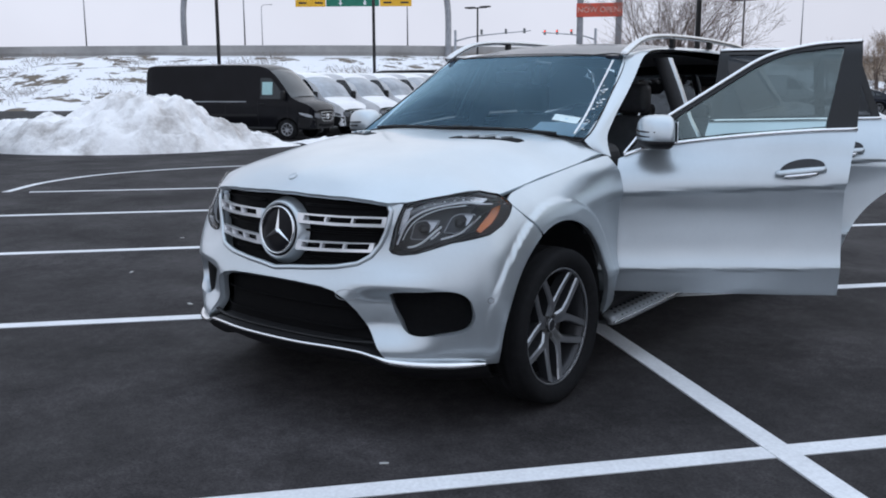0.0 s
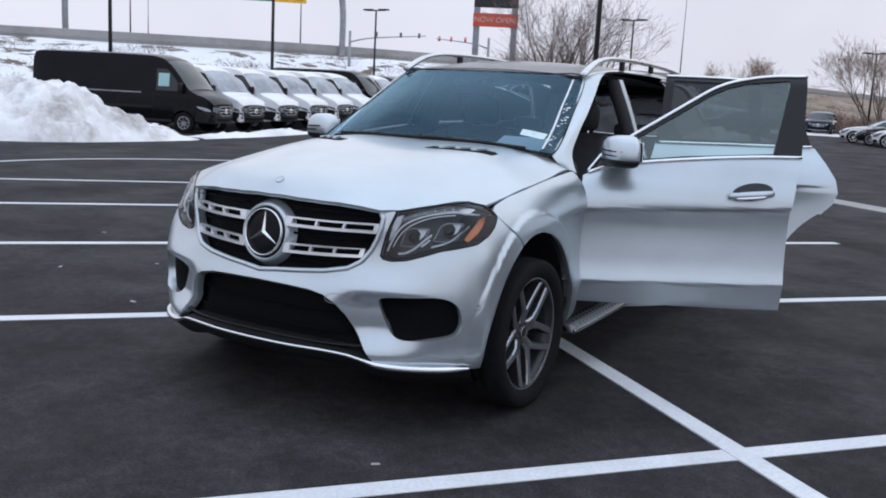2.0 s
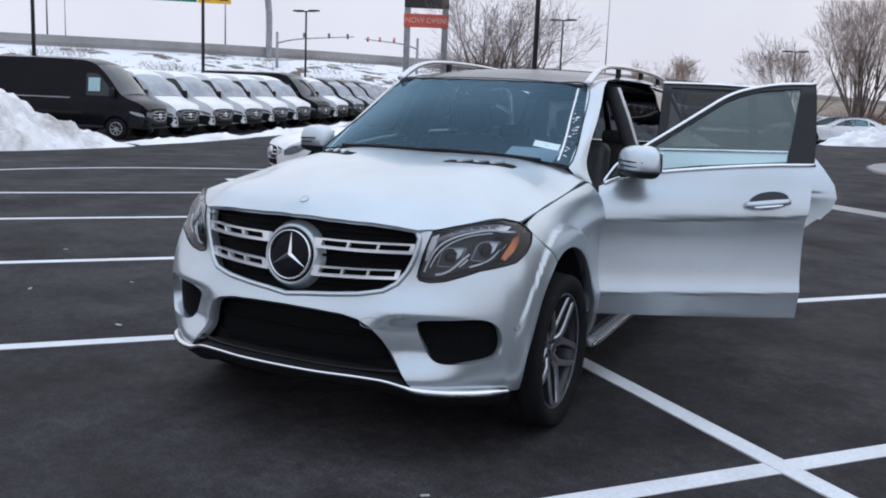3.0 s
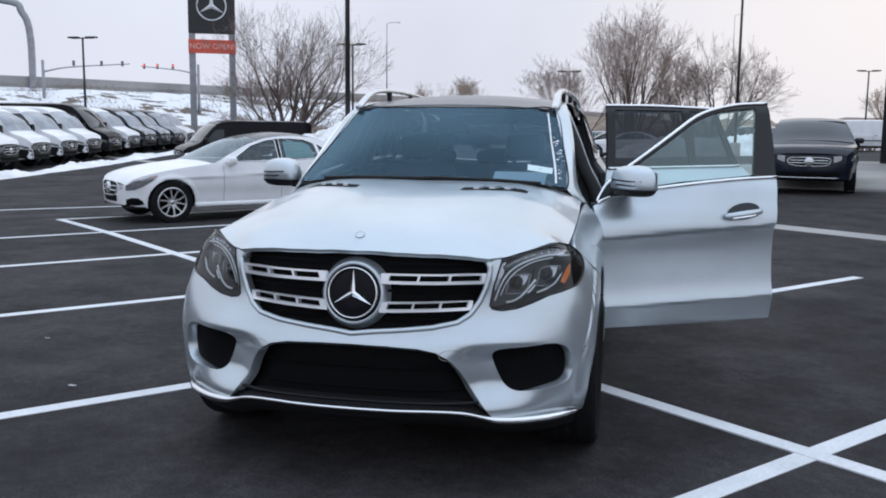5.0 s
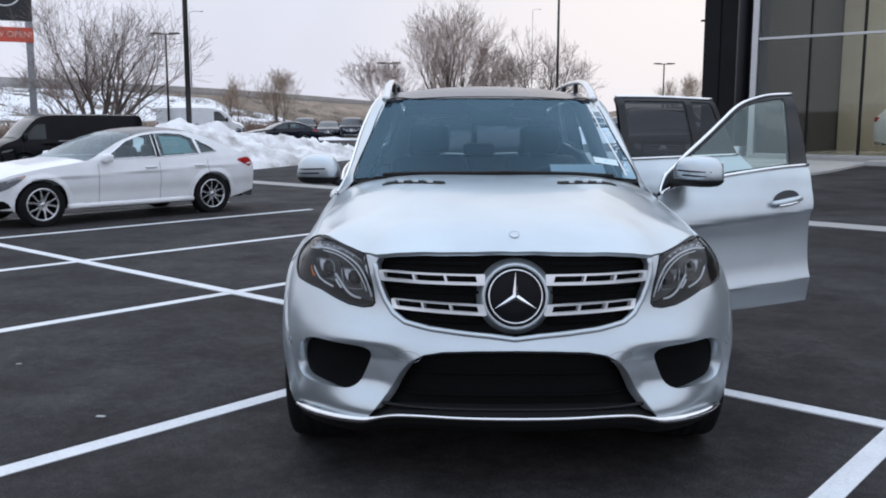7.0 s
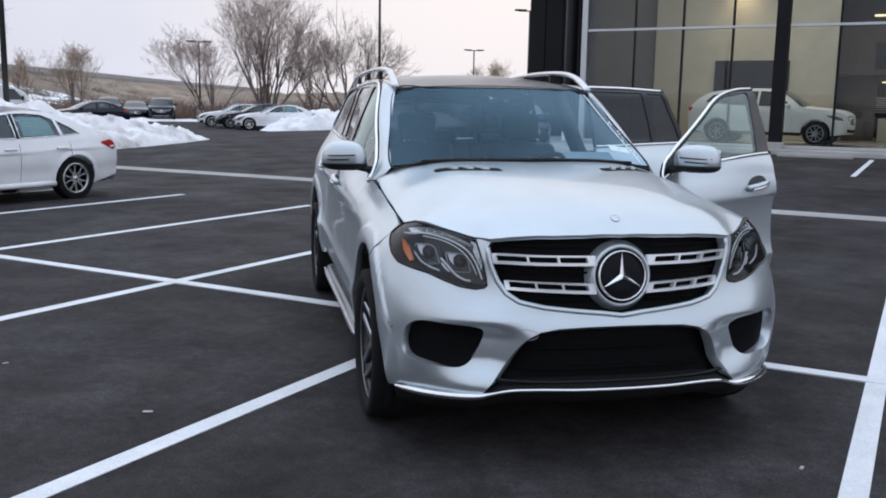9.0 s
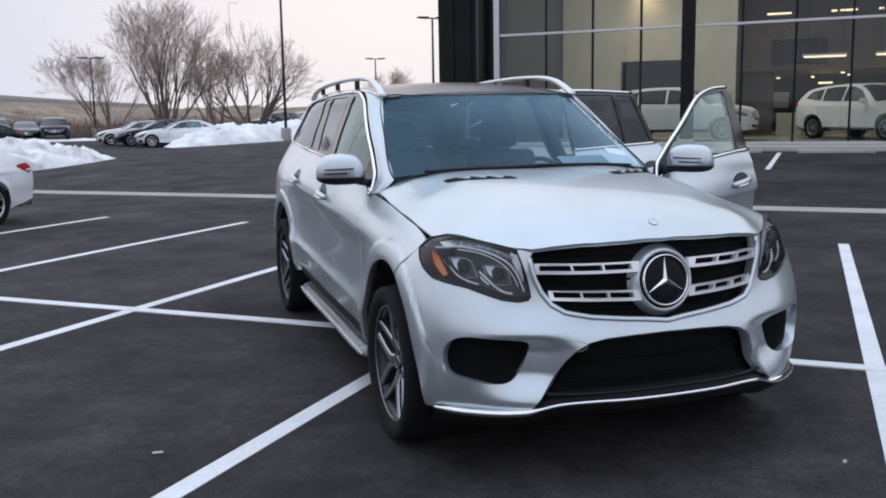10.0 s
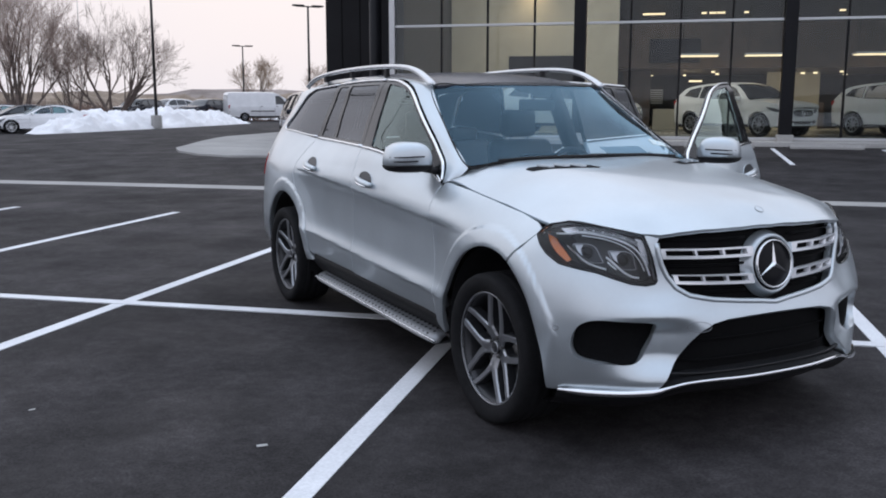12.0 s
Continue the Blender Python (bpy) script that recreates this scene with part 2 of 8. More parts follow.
def lot(u, v):
    return u * math.cos(LOT) - v * math.sin(LOT), u * math.sin(LOT) + v * math.cos(LOT)


def ground_z(x, y):
    """The lot falls to a gutter before the showroom and rises gently to it, and falls towards the vans."""
    u = x * math.cos(LOT) + y * math.sin(LOT)
    v = -x * math.sin(LOT) + y * math.cos(LOT)
    up = 0.03 * (min(max(u, 10.2), 22.0) - 10.2) * min(max((30 - v) / 12, 0), 1)
    down = 0.013 * min(max(v - 9, 0), 25) * min(max((14 - u) / 12, 0), 1)
    return up - down


def ground_sheet():
    us = sorted(set([-700, -300, -120, -60, -30, -15, 120, 220, 500, 900] + [q * 0.5 for q in range(-12, 50)] + list(range(26, 70, 4))))
    vs = sorted(set([-700, -300, -120, -60, -30, -12, 60, 100, 300, 700] + [float(q) for q in range(-8, 36)]))
    verts = []
    for u in us:
        for v in vs:
            x, y = lot(u, v)
            verts.append((x, y, ground_z(x, y)))
    k = len(vs)
    faces = [(i * k + j, (i + 1) * k + j, (i + 1) * k + j + 1, i * k + j + 1) for i in range(len(us) - 1) for j in range(k - 1)]
    ob = mesh_part("ground", verts, faces, M_ASPHALT, None, smooth=True)
    return tagged(ob, "dark grey worn asphalt of a wide car lot", "ground", kind="structure")


ground_sheet()


def strip(name, points, width, mat, lift, label, category, round_ends=False):
    """A band laid on the ground along points (x, y)."""
    pts = [np.array(p, float) for p in points]
    verts, faces = [], []
    for i, p in enumerate(pts):
        d = pts[min(i + 1, len(pts) - 1)] - pts[max(i - 1, 0)]
        d /= np.linalg.norm(d)
        nrm = np.array((-d[1], d[0])) * width / 2
        for s in (1, -1):
            q = p + nrm * s
            verts.append((q[0], q[1], ground_z(*q) + lift))
    m = len(verts)
    verts += [(x, y, z - lift - 0.01) for x, y, z in verts]
    for i in range(len(pts) - 1):
        a = 2 * i
        faces += [(a, a + 1, a + 3, a + 2), (a, a + 2, m + a + 2, m + a), (a + 1, m + a + 1, m + a + 3, a + 3)]
    faces += [(0, m, m + 1, 1), (m - 2, m - 1, 2 * m - 1, 2 * m - 2)]
    return tagged(mesh_part(name, verts, faces, mat, None), label, category, kind="structure")


def between(a, b, n=14):
    return [(a[0] + (b[0] - a[0]) * i / n, a[1] + (b[1] - a[1]) * i / n) for i in range(n + 1)]


LINE_W = 0.11
STALL_V = (-1.565, 1.27, 3.95, 6.62, 9.22, 11.62)
SPINE = lambda v: 1.36 - 0.026 * (v + 1.4)        # the line that the stalls of both rows share
for i, v in enumerate(STALL_V):
    lo = SPINE(v) if i == 5 else -4.1
    strip("stall_line", between(lot(lo, v), lot(6.5, v) if i else lot(6.55, v + .26), 26), LINE_W, M_PAINT_LINE, 0.004, "white painted stall line on the asphalt", "stall line")
for v in (-4.16, -6.88):
    strip("stall_line", between(lot(-4.1, v), lot(6.5, v), 26), LINE_W, M_PAINT_LINE, 0.004, "white painted stall line on the asphalt", "stall line")
strip("spine_line", between(lot(SPINE(-9.6), -9.6), lot(SPINE(11.62), 11.62), 40), LINE_W, M_PAINT_LINE, 0.008, "long white line where two rows of stalls meet", "stall line")
strip("end_arc_line", spline([(-9.89, 2.92), (-11.0, 4.2), (-11.65, 5.78), (-11.5, 7.6), (-10.6, 9.3), (-9.1, 10.75), (-7.4, 11.9), (-6.0, 12.6)], 8), LINE_W, M_PAINT_LINE, 0.006, "curved white line round the end of the row", "stall line")
strip("gutter", between(lot(10.1, -60), lot(10.1, 60), 60), 0.55, M_CONCRETE, 0.006, "pale concrete gutter across the asphalt", "gutter")
for v in (-13.5, -10.8, -8.1, -5.36, -2.62, 0.12, 2.86):
    strip("stall_line", between(lot(16.4, v), lot(21.0, v), 10), LINE_W, M_PAINT_LINE, 0.004, "white stall line before the showroom", "stall line")

# ---------------------------------------------------------------- the silver car: its skin as one smooth surface
class Smooth:
    """Natural cubic spline through (x, y); y may have several columns."""

    def __init__(self, xs, ys):
        x, y = np.array(xs, float), np.array(ys, float)
        n = len(x)
        h = np.diff(x)
        a, r = np.eye(n), np.zeros((n,) + y.shape[1:])
        d = np.diff(y, axis=0) / h.reshape((-1,) + (1,) * (y.ndim - 1))
        for i in range(1, n - 1):
            a[i, i - 1], a[i, i], a[i, i + 1] = h[i - 1], 2 * (h[i - 1] + h[i]), h[i]
            r[i] = 6 * (d[i] - d[i - 1])
        self.x, self.y, self.m, self.h, self.d = x, y, np.linalg.solve(a, r), h, d

    def __call__(self, q):
        q = np.asarray(q, float)
        i = np.clip(np.searchsorted(self.x, q) - 1, 0, len(self.x) - 2)
        one = (-1,) + (1,) * (self.y.ndim - 1)
        h, t = self.h[i], q - self.x[i]
        t = np.clip(t, -0.05, h + 0.05)
        if self.y.ndim > 1:
            h, t = h.reshape(one), t.reshape(one)
        m0, m1 = self.m[i], self.m[i + 1]
        return self.y[i] + t * (self.d[i] - h * (2 * m0 + m1) / 6) + t * t * m0 / 2 + t ** 3 * (m1 - m0) / (6 * h)


def step01(q, a, b):
    t = np.clip((q - a) / (b - a), 0, 1)
    return t * t * (3 - 2 * t)


PLAN = [(0, -.855), (.2, -.850), (.4, -.820), (.56, -.770), (.70, -.700), (.82, -.607), (.885, -.542), (.93, -.465), (.953, -.36), (.96, -.2), (.96, 0), (.96, .35),
        (.96, .8), (.962, 1.3), (.962, 1.8), (.96, 2.3), (.958, 2.8), (.955, 3.2), (.945, 3.5), (.915, 3.8), (.83, 4.02), (.6, 4.12), (.3, 4.155), (0, 4.165)]
_full = [(-x, y) for x, y in PLAN[:0:-1]] + PLAN
_len = np.concatenate([[0], np.cumsum(np.hypot(*np.diff(np.array(_full), axis=0).T))])
_len -= _len[len(PLAN) - 1]
PLAN_XY = Smooth(_len, np.array(_full))
_dense = np.linspace(0, _len[-1], 1500)
_dxy = PLAN_XY(_dense)


def plan_s(x=None, y=None):
    """The way along the plan from the nose to where it has this x (front) or this y (side)."""
    if x is not None:
        k = _dxy[:, 1] < -0.3
        return float(np.interp(x, _dxy[k, 0], _dense[k]))
    k = (_dxy[:, 1] > -0.44) & (_dxy[:, 0] > 0.75)
    return float(np.interp(y, _dxy[k, 1], _dense[k]))


# how far the skin stands off the plan, height by height, at places along it
P_NOSE = [(.20, -.06), (.26, -.03), (.33, -.004), (.42, 0), (.53, 0), (.60, -.004), (.66, -.03), (.73, -.045), (.83, -.055), (.92, -.066), (.98, -.084), (1.04, -.13), (1.75, -.9)]
P_GRILLE = [(.20, -.06), (.26, -.03), (.33, -.005), (.42, 0), (.53, 0), (.60, -.007), (.66, -.036), (.735, -.060), (.83, -.066), (.92, -.074), (.98, -.09), (1.04, -.135), (1.75, -.9)]
P_LAMP = [(.20, -.07), (.26, -.035), (.315, -.013), (.42, 0), (.56, 0), (.62, -.012), (.68, -.043), (.735, -.073), (.79, -.087), (.87, -.092), (.96, -.103), (1.0, -.12), (1.06, -.165), (1.75, -.9)]
P_CORNER = [(.20, -.08), (.26, -.05), (.30, -.032), (.42, -.006), (.58, 0), (.66, -.008), (.74, -.03), (.82, -.062), (.90, -.098), (.98, -.135), (1.02, -.165), (1.06, -.21), (1.75, -.95)]
P_CORNER_SIDE = [(.20, -.08), (.26, -.055), (.30, -.036), (.42, -.012), (.575, 0), (.68, -.007), (.76, -.02), (.85, -.050), (.90, -.068), (.95, -.090), (1.0, -.130), (1.03, -.168), (1.06, -.21), (1.75, -.95)]
P_FENDER_FRONT = [(.20, -.08), (.26, -.05), (.35, -.02), (.5, 0), (.7, 0), (.8, -.005), (.88, -.024), (.95, -.063), (1.0, -.108), (1.03, -.140), (1.06, -.18), (1.75, -.9)]
P_FENDER = [(.20, -.08), (.26, -.05), (.35, -.02), (.5, 0), (.7, 0), (.8, -.003), (.88, -.014), (.94, -.035), (1.0, -.072), (1.04, -.105), (1.06, -.127), (1.10, -.18), (1.75, -.8)]
P_DOOR_FRONT = [(.20, -.08), (.26, -.06), (.34, -.034), (.42, -.012), (.49, -.001), (.535, .004), (.585, -.007), (.65, -.016), (.75, -.020), (.84, -.016), (.89, -.007), (.915, -.002), (.96, -.008), (1.02, -.034), (1.07, -.072), (1.11, -.112), (1.16, -.150), (1.3, -.226), (1.45, -.298), (1.6, -.372), (1.75, -.47)]
P_PILLAR = [(.20, -.08), (.26, -.06), (.36, -.034), (.44, -.012), (.515, -.001), (.56, .004), (.61, -.007), (.68, -.017), (.79, -.022), (.88, -.017), (.93, -.007), (.955, -.002), (1.0, -.006), (1.06, -.022), (1.12, -.044), (1.18, -.066), (1.23, -.094), (1.35, -.146), (1.45, -.190), (1.55, -.238), (1.62, -.275), (1.66, -.304), (1.75, -.39)]
P_DOOR_REAR = [(.20, -.08), (.26, -.06), (.38, -.034), (.46, -.012), (.55, -.001), (.595, .004), (.645, -.007), (.71, -.017), (.82, -.021), (.93, -.016), (.98, -.007), (1.005, -.002), (1.04, -.008), (1.10, -.035), (1.17, -.082), (1.22, -.122), (1.26, -.150), (1.35, -.180), (1.45, -.209), (1.55, -.242), (1.63, -.274), (1.67, -.32), (1.75, -.41)]
P_ARCH_REAR = [(.20, -.08), (.28, -.055), (.40, -.02), (.55, 0), (.8, -.002), (.95, -.004), (1.03, -.012), (1.10, -.040), (1.2, -.104), (1.28, -.152), (1.35, -.178), (1.45, -.212), (1.55, -.248), (1.62, -.285), (1.67, -.34), (1.75, -.43)]
P_QUARTER = [(.20, -.08), (.30, -.05), (.42, -.02), (.55, 0), (.8, 0), (.95, -.006), (1.05, -.020), (1.12, -.048), (1.2, -.096), (1.29, -.150), (1.35, -.178), (1.45, -.222), (1.55, -.27), (1.62, -.31), (1.67, -.36), (1.75, -.45)]
P_TAIL_SIDE = [(.20, -.08), (.32, -.05), (.45, -.01), (.55, 0), (.7, 0), (.9, -.012), (1.05, -.035), (1.2, -.10), (1.3, -.16), (1.45, -.25), (1.6, -.36), (1.75, -.5)]
P_TAIL_CORNER = [(.20, -.08), (.32, -.04), (.45, -.005), (.55, 0), (.7, -.005), (.9, -.03), (1.05, -.06), (1.2, -.12), (1.3, -.17), (1.45, -.27), (1.6, -.39), (1.75, -.52)]
P_TAIL = [(.20, -.08), (.32, -.04), (.45, -.005), (.55, 0), (.7, -.01), (.9, -.04), (1.05, -.07), (1.2, -.12), (1.3, -.17), (1.45, -.27), (1.6, -.39), (1.75, -.52)]
PROFILES = [(plan_s(x=0), P_NOSE), (plan_s(x=.33), P_GRILLE), (plan_s(x=.56), P_LAMP), (plan_s(x=.82), P_CORNER), (plan_s(x=.93), P_CORNER_SIDE), (plan_s(y=-.2), P_FENDER_FRONT), (plan_s(y=.12), P_FENDER), (plan_s(y=.66), P_DOOR_FRONT), (plan_s(y=1.5), P_PILLAR), (plan_s(y=2.55), P_DOOR_REAR), (plan_s(y=3.1), P_ARCH_REAR), (plan_s(y=3.55), P_QUARTER), (plan_s(y=3.82), P_TAIL_SIDE), (float(_len[-4]), P_TAIL_CORNER), (float(_len[-1]), P_TAIL)]
_Z = np.linspace(.2, 1.74, 309)
_S = np.linspace(0, _len[-1], 621)
_cols = np.array([Smooth(*zip(*p))(_Z) for _, p in PROFILES])
_ks = [-PROFILES[2][0], -PROFILES[1][0]] + [k for k, _ in PROFILES]


def steady(xs, ys, q):
    """Interpolates the rows of ys without overshoot."""
    x, y = np.array(xs), np.array(ys)
    h = np.diff(x)[:, None]
    d = np.diff(y, axis=0) / h
    a, b = d[:-1], d[1:]
    w0, w1 = 2 * h[1:] + h[:-1], h[1:] + 2 * h[:-1]
    same = a * b > 0
    inner = np.where(same, (w0 + w1) / (w0 / np.where(same, a, 1) + w1 / np.where(same, b, 1)), 0)
    m = np.concatenate([d[:1] * 0, inner, d[-1:] * 0])
    i = np.clip(np.searchsorted(x, q) - 1, 0, len(x) - 2)
    t, g = ((q - x[i]) / (x[i + 1] - x[i]))[:, None], h[i]
    return y[i] * (1 + 2 * t) * (1 - t) ** 2 + y[i + 1] * t * t * (3 - 2 * t) + g * m[i] * t * (1 - t) ** 2 + g * m[i + 1] * t * t * (t - 1)


_TABLE = steady(_ks, np.concatenate([_cols[[2, 1]], _cols]), _S)

ARCH_Y, ARCH_Z, WHEEL_Z, WHEEL_F, WHEEL_R = .448, .492, .362, .022, 3.09


def skin(s, z, off=0.0, hollow=True):
    """Points of the skin at s along the plan (below zero: the car's other side) and height z, moved out by off."""
    s, z = np.broadcast_arrays(np.asarray(s, float), np.asarray(z, float))
    a = np.abs(s)
    fi = np.clip(a / _S[-1] * (len(_S) - 1), 0, len(_S) - 1.001)
    fj = np.clip((z - _Z[0]) / (_Z[-1] - _Z[0]) * (len(_Z) - 1), 0, len(_Z) - 1.001)
    i, j = fi.astype(int), fj.astype(int)
    u, v = fi - i, fj - j
    d = (_TABLE[i, j] * (1 - u) * (1 - v) + _TABLE[i + 1, j] * u * (1 - v) + _TABLE[i, j + 1] * (1 - u) * v + _TABLE[i + 1, j + 1] * u * v)
    e = 0.004
    p = PLAN_XY(a.ravel()).reshape(a.shape + (2,))
    t = (PLAN_XY((a + e).ravel()) - PLAN_XY((a - e).ravel())).reshape(a.shape + (2,))
    t /= np.linalg.norm(t, axis=-1, keepdims=True)
    x0, y0 = p[..., 0], p[..., 1]
    side = step01(x0, .90, .95)
    for wy in (WHEEL_F, WHEEL_R):                                     # flared wheel arches
        r = np.hypot((y0 - wy) / ARCH_Y, (z - WHEEL_Z) / ARCH_Z)
        d = d + side * (.012 * (1 - step01(r, 1.165, 1.200)) + .015 * (1 - step01(r, 1.02, 1.60)) - .006 * (1 - step01(r, .985, 1.03)))
    along = side * step01(y0, .40, .62) * (1 - step01(y0, 2.62, 2.95))
    c = .868 + .061 * y0 - z                                          # below the crease that rises along the doors
    d = d - along * .016 * step01(c, -.004, .012) * np.exp(-np.clip(c, 0, 1) / .11)
    c = z - (.503 + .042 * y0)                                        # over the ledge at the foot of the doors
    d = d + along * .007 * step01(c, -.016, .002) * np.exp(-np.clip(c, 0, 1) / .045)
    front = (y0 < -.35)
    ax = step01(x0, .37, .57) * (1 - step01(x0, .60, .83))             # the hollow round the outer intakes
    az = (1 - step01(z, .555, .640)) * step01(z, .345, .47)
    if hollow:
        d = d - np.where(front, .066 * ax * az, 0)
    d = d + off
    return np.stack([np.sign(s + 1e-12) * (x0 + t[..., 1] * d), y0 - t[..., 0] * d, z + 0 * d], axis=-1)


def fx(x, z):
    """(s, z) of the skin's point at the front with this x."""
    s = np.linspace(0, plan_s(y=-.15), 260)
    return float(np.interp(x, np.maximum.accumulate(skin(s, z, 0.0, False)[:, 0]), s)), z


def sy(y, z):
    """(s, z) of the skin's point on the side with this y."""
    s = np.linspace(plan_s(x=.80), _S[-1] - .7, 600)
    return float(np.interp(y, skin(s, z)[:, 1], s)), z


def near(x, y, z):
    s = np.linspace(0, _S[-1], 2400)
    p = skin(s, z)
    return float(s[np.argmin((p[:, 0] - x) ** 2 + (p[:, 1] - y) ** 2)]), z


class Sheet:
    """A smooth height over (x, y) through scattered points, alike on both sides."""

    def __init__(self, keys):
        k = np.array([q for x, y, z in keys for q in ([(x, y, z), (-x, y, z)] if x else [(x, y, z)])], float)
        n = len(k)
        self.k = k[:, :2]
        a = np.zeros((n + 3, n + 3))
        a[:n, :n] = self.phi(self.k)
        a[:n, n], a[:n, n + 1:] = 1, self.k
        a[n:, :n] = a[:n, n:].T
        self.w = np.linalg.solve(a + np.diag([1e-4] * n + [0] * 3), np.concatenate([k[:, 2], [0, 0, 0]]))

    def phi(self, q):
        r = np.linalg.norm(q[:, None] - self.k[None], axis=-1)
        return r * r * np.log(r + 1e-9)

    def __call__(self, x, y, off=0.0):
        x, y = np.broadcast_arrays(np.asarray(x, float), np.asarray(y, float))
        q = np.stack([x.ravel(), y.ravel()], 1)
        z = self.phi(q) @ self.w[:-3] + self.w[-3] + q @ self.w[-2:]
        return np.stack([x, y, z.reshape(x.shape) + off], axis=-1)


def inside(q, poly):
    x, y = q[:, 0], q[:, 1]
    hit = np.zeros(len(q), bool)
    p = np.array(poly)
    for (x1, y1), (x2, y2) in zip(p, np.roll(p, -1, axis=0)):
        if y1 != y2:
            hit ^= ((y1 > y) != (y2 > y)) & (x < (x2 - x1) * (y - y1) / (y2 - y1) + x1)
    return hit


def dense(poly, h):
    out = []
    for a, b in zip(poly, poly[1:] + poly[:1]):
        a, b = np.array(a, float), np.array(b, float)
        n = max(1, int(math.ceil(np.linalg.norm(b - a) / h)))
        out += [tuple(a + (b - a) * i / n) for i in range(n)]
    return out


def flat_mesh(outline, holes=(), h=.03):
    """Triangles that fill an outline with holes, with an even net of points inside."""
    from mathutils.geometry import delaunay_2d_cdt
    loops = [dense([tuple(p) for p in o], h) for o in (outline, *holes)]
    rim = np.array([p for o in loops for p in o])
    lo, hi = rim.min(0), rim.max(0)
    gx, gy = np.meshgrid(np.arange(lo[0], hi[0], h), np.arange(lo[1], hi[1], h * .87))
    gx[1::2] += h / 2
    grid = np.stack([gx.ravel(), gy.ravel()], 1)
    ok = inside(grid, loops[0])
    for o in loops[1:]:
        ok &= ~inside(grid, o)
    grid = grid[ok]
    if len(grid):
        far = np.ones(len(grid), bool)
        for k in range(0, len(grid), 4000):
            c = grid[k:k + 4000]
            far[k:k + 4000] = (((c[:, None] - rim[None]) ** 2).sum(-1).min(1) > (.55 * h) ** 2)
        grid = grid[far]
    pts = np.concatenate([rim, grid]) if len(grid) else rim
    edges, k = [], 0
    for o in loops:
        edges += [(k + i, k + (i + 1) % len(o)) for i in range(len(o))]
        k += len(o)
    v, _, f, *_ = delaunay_2d_cdt([Vector(p) for p in pts], edges, [], 0, 1e-6)
    v = np.array([tuple(p) for p in v])
    f = np.array([t for t in f if len(t) == 3])
    c = v[f].mean(1)
    ok = inside(c, loops[0])
    for o in loops[1:]:
        ok &= ~inside(c, o)
    return v, f[ok]


def skin_mesh(name, fn, outline, holes=(), h=.03, off=0.0, rim=.015, mat=None, flip=False):
    """A panel of real thickness laid on a surface fn(a, b, off); flip gives its twin on the car's other side."""
    uv, tri = flat_mesh(outline, holes, h)
    a, b, e = uv[:, 0], uv[:, 1], .006
    p = fn(a, b, off)
    n = np.cross(fn(a + e, b, off) - fn(a - e, b, off), fn(a, b + e, off) - fn(a, b - e, off))
    n /= np.linalg.norm(n, axis=1, keepdims=True) + 1e-12
    q = p[tri]
    if (np.cross(q[:, 1] - q[:, 0], q[:, 2] - q[:, 0]) * n[tri[:, 0]]).sum(1).mean() < 0:
        tri = tri[:, ::-1]
    verts, normals, faces = list(p), list(n), [tuple(int(i) for i in t) for t in tri]
    if rim:
        count = {}
        for t in faces:
            for i, j in ((t[0], t[1]), (t[1], t[2]), (t[2], t[0])):
                count[(i, j)] = 1
        for i, j in list(count):
            if (j, i) not in count:
                k = len(verts)
                d = p[j] - p[i]
                o = np.cross(d, n[i])
                o /= np.linalg.norm(o) + 1e-12
                verts += [p[i], p[j], p[j] - n[j] * rim, p[i] - n[i] * rim]
                soft = (n[i] * .35 + o)
                soft /= np.linalg.norm(soft)
                normals += [soft, soft, o, o]
                faces.append((k + 1, k, k + 3, k + 2))
    verts, normals = np.array(verts), np.array(normals)
    if flip:
        verts[:, 0] *= -1
        normals[:, 0] *= -1
        faces = [f[::-1] for f in faces]
    me = mesh_from(name, verts.tolist(), faces, mat, True)
    me.normals_split_custom_set_from_vertices([tuple(v) for v in normals])
    return me


def add_part(name, me, parent, label=""):
    ob = new(name, me)
    ob.parent = parent
    if label:
        tagged(ob, label)
    return ob


def loft_mesh(name, curves, mat, n=40, m=6, flip=False, close=False):
    """A smooth sheet across several space curves, each a list of keys."""
    rows = []
    for c in curves:
        c = np.array(spline(c, 12))
        L = np.concatenate([[0], np.cumsum(np.linalg.norm(np.diff(c, axis=0), axis=1))])
        L /= L[-1]
        t = np.linspace(0, 1, n)
        rows.append(np.stack([np.interp(t, L, c[:, k]) for k in range(3)], 1))
    grid = np.array([spline([tuple(r[i]) for r in rows], m, loop=close) for i in range(n)])
    k = grid.shape[1]
    v = grid.reshape(-1, 3)
    f = []
    for i in range(n - 1):
        for j in range(k if close else k - 1):
            q = (j + 1) % k
            f.append((i * k + j, (i + 1) * k + j, (i + 1) * k + q, i * k + q))
    if flip:
        v = v * np.array([-1, 1, 1])
        f = [t[::-1] for t in f]
    return mesh_from(name, v.tolist(), f, mat, True)


def tube_mesh(name, pts, r, mat, segs=8, closed=False, flat=1.0, flip=False):
    v, f = tube(pts, r, segs, closed, flat)
    if flip:
        v = [(-p[0], p[1], p[2]) for p in v]
        f = [t[::-1] for t in f]
    return mesh_from(name, v, f, mat, True)

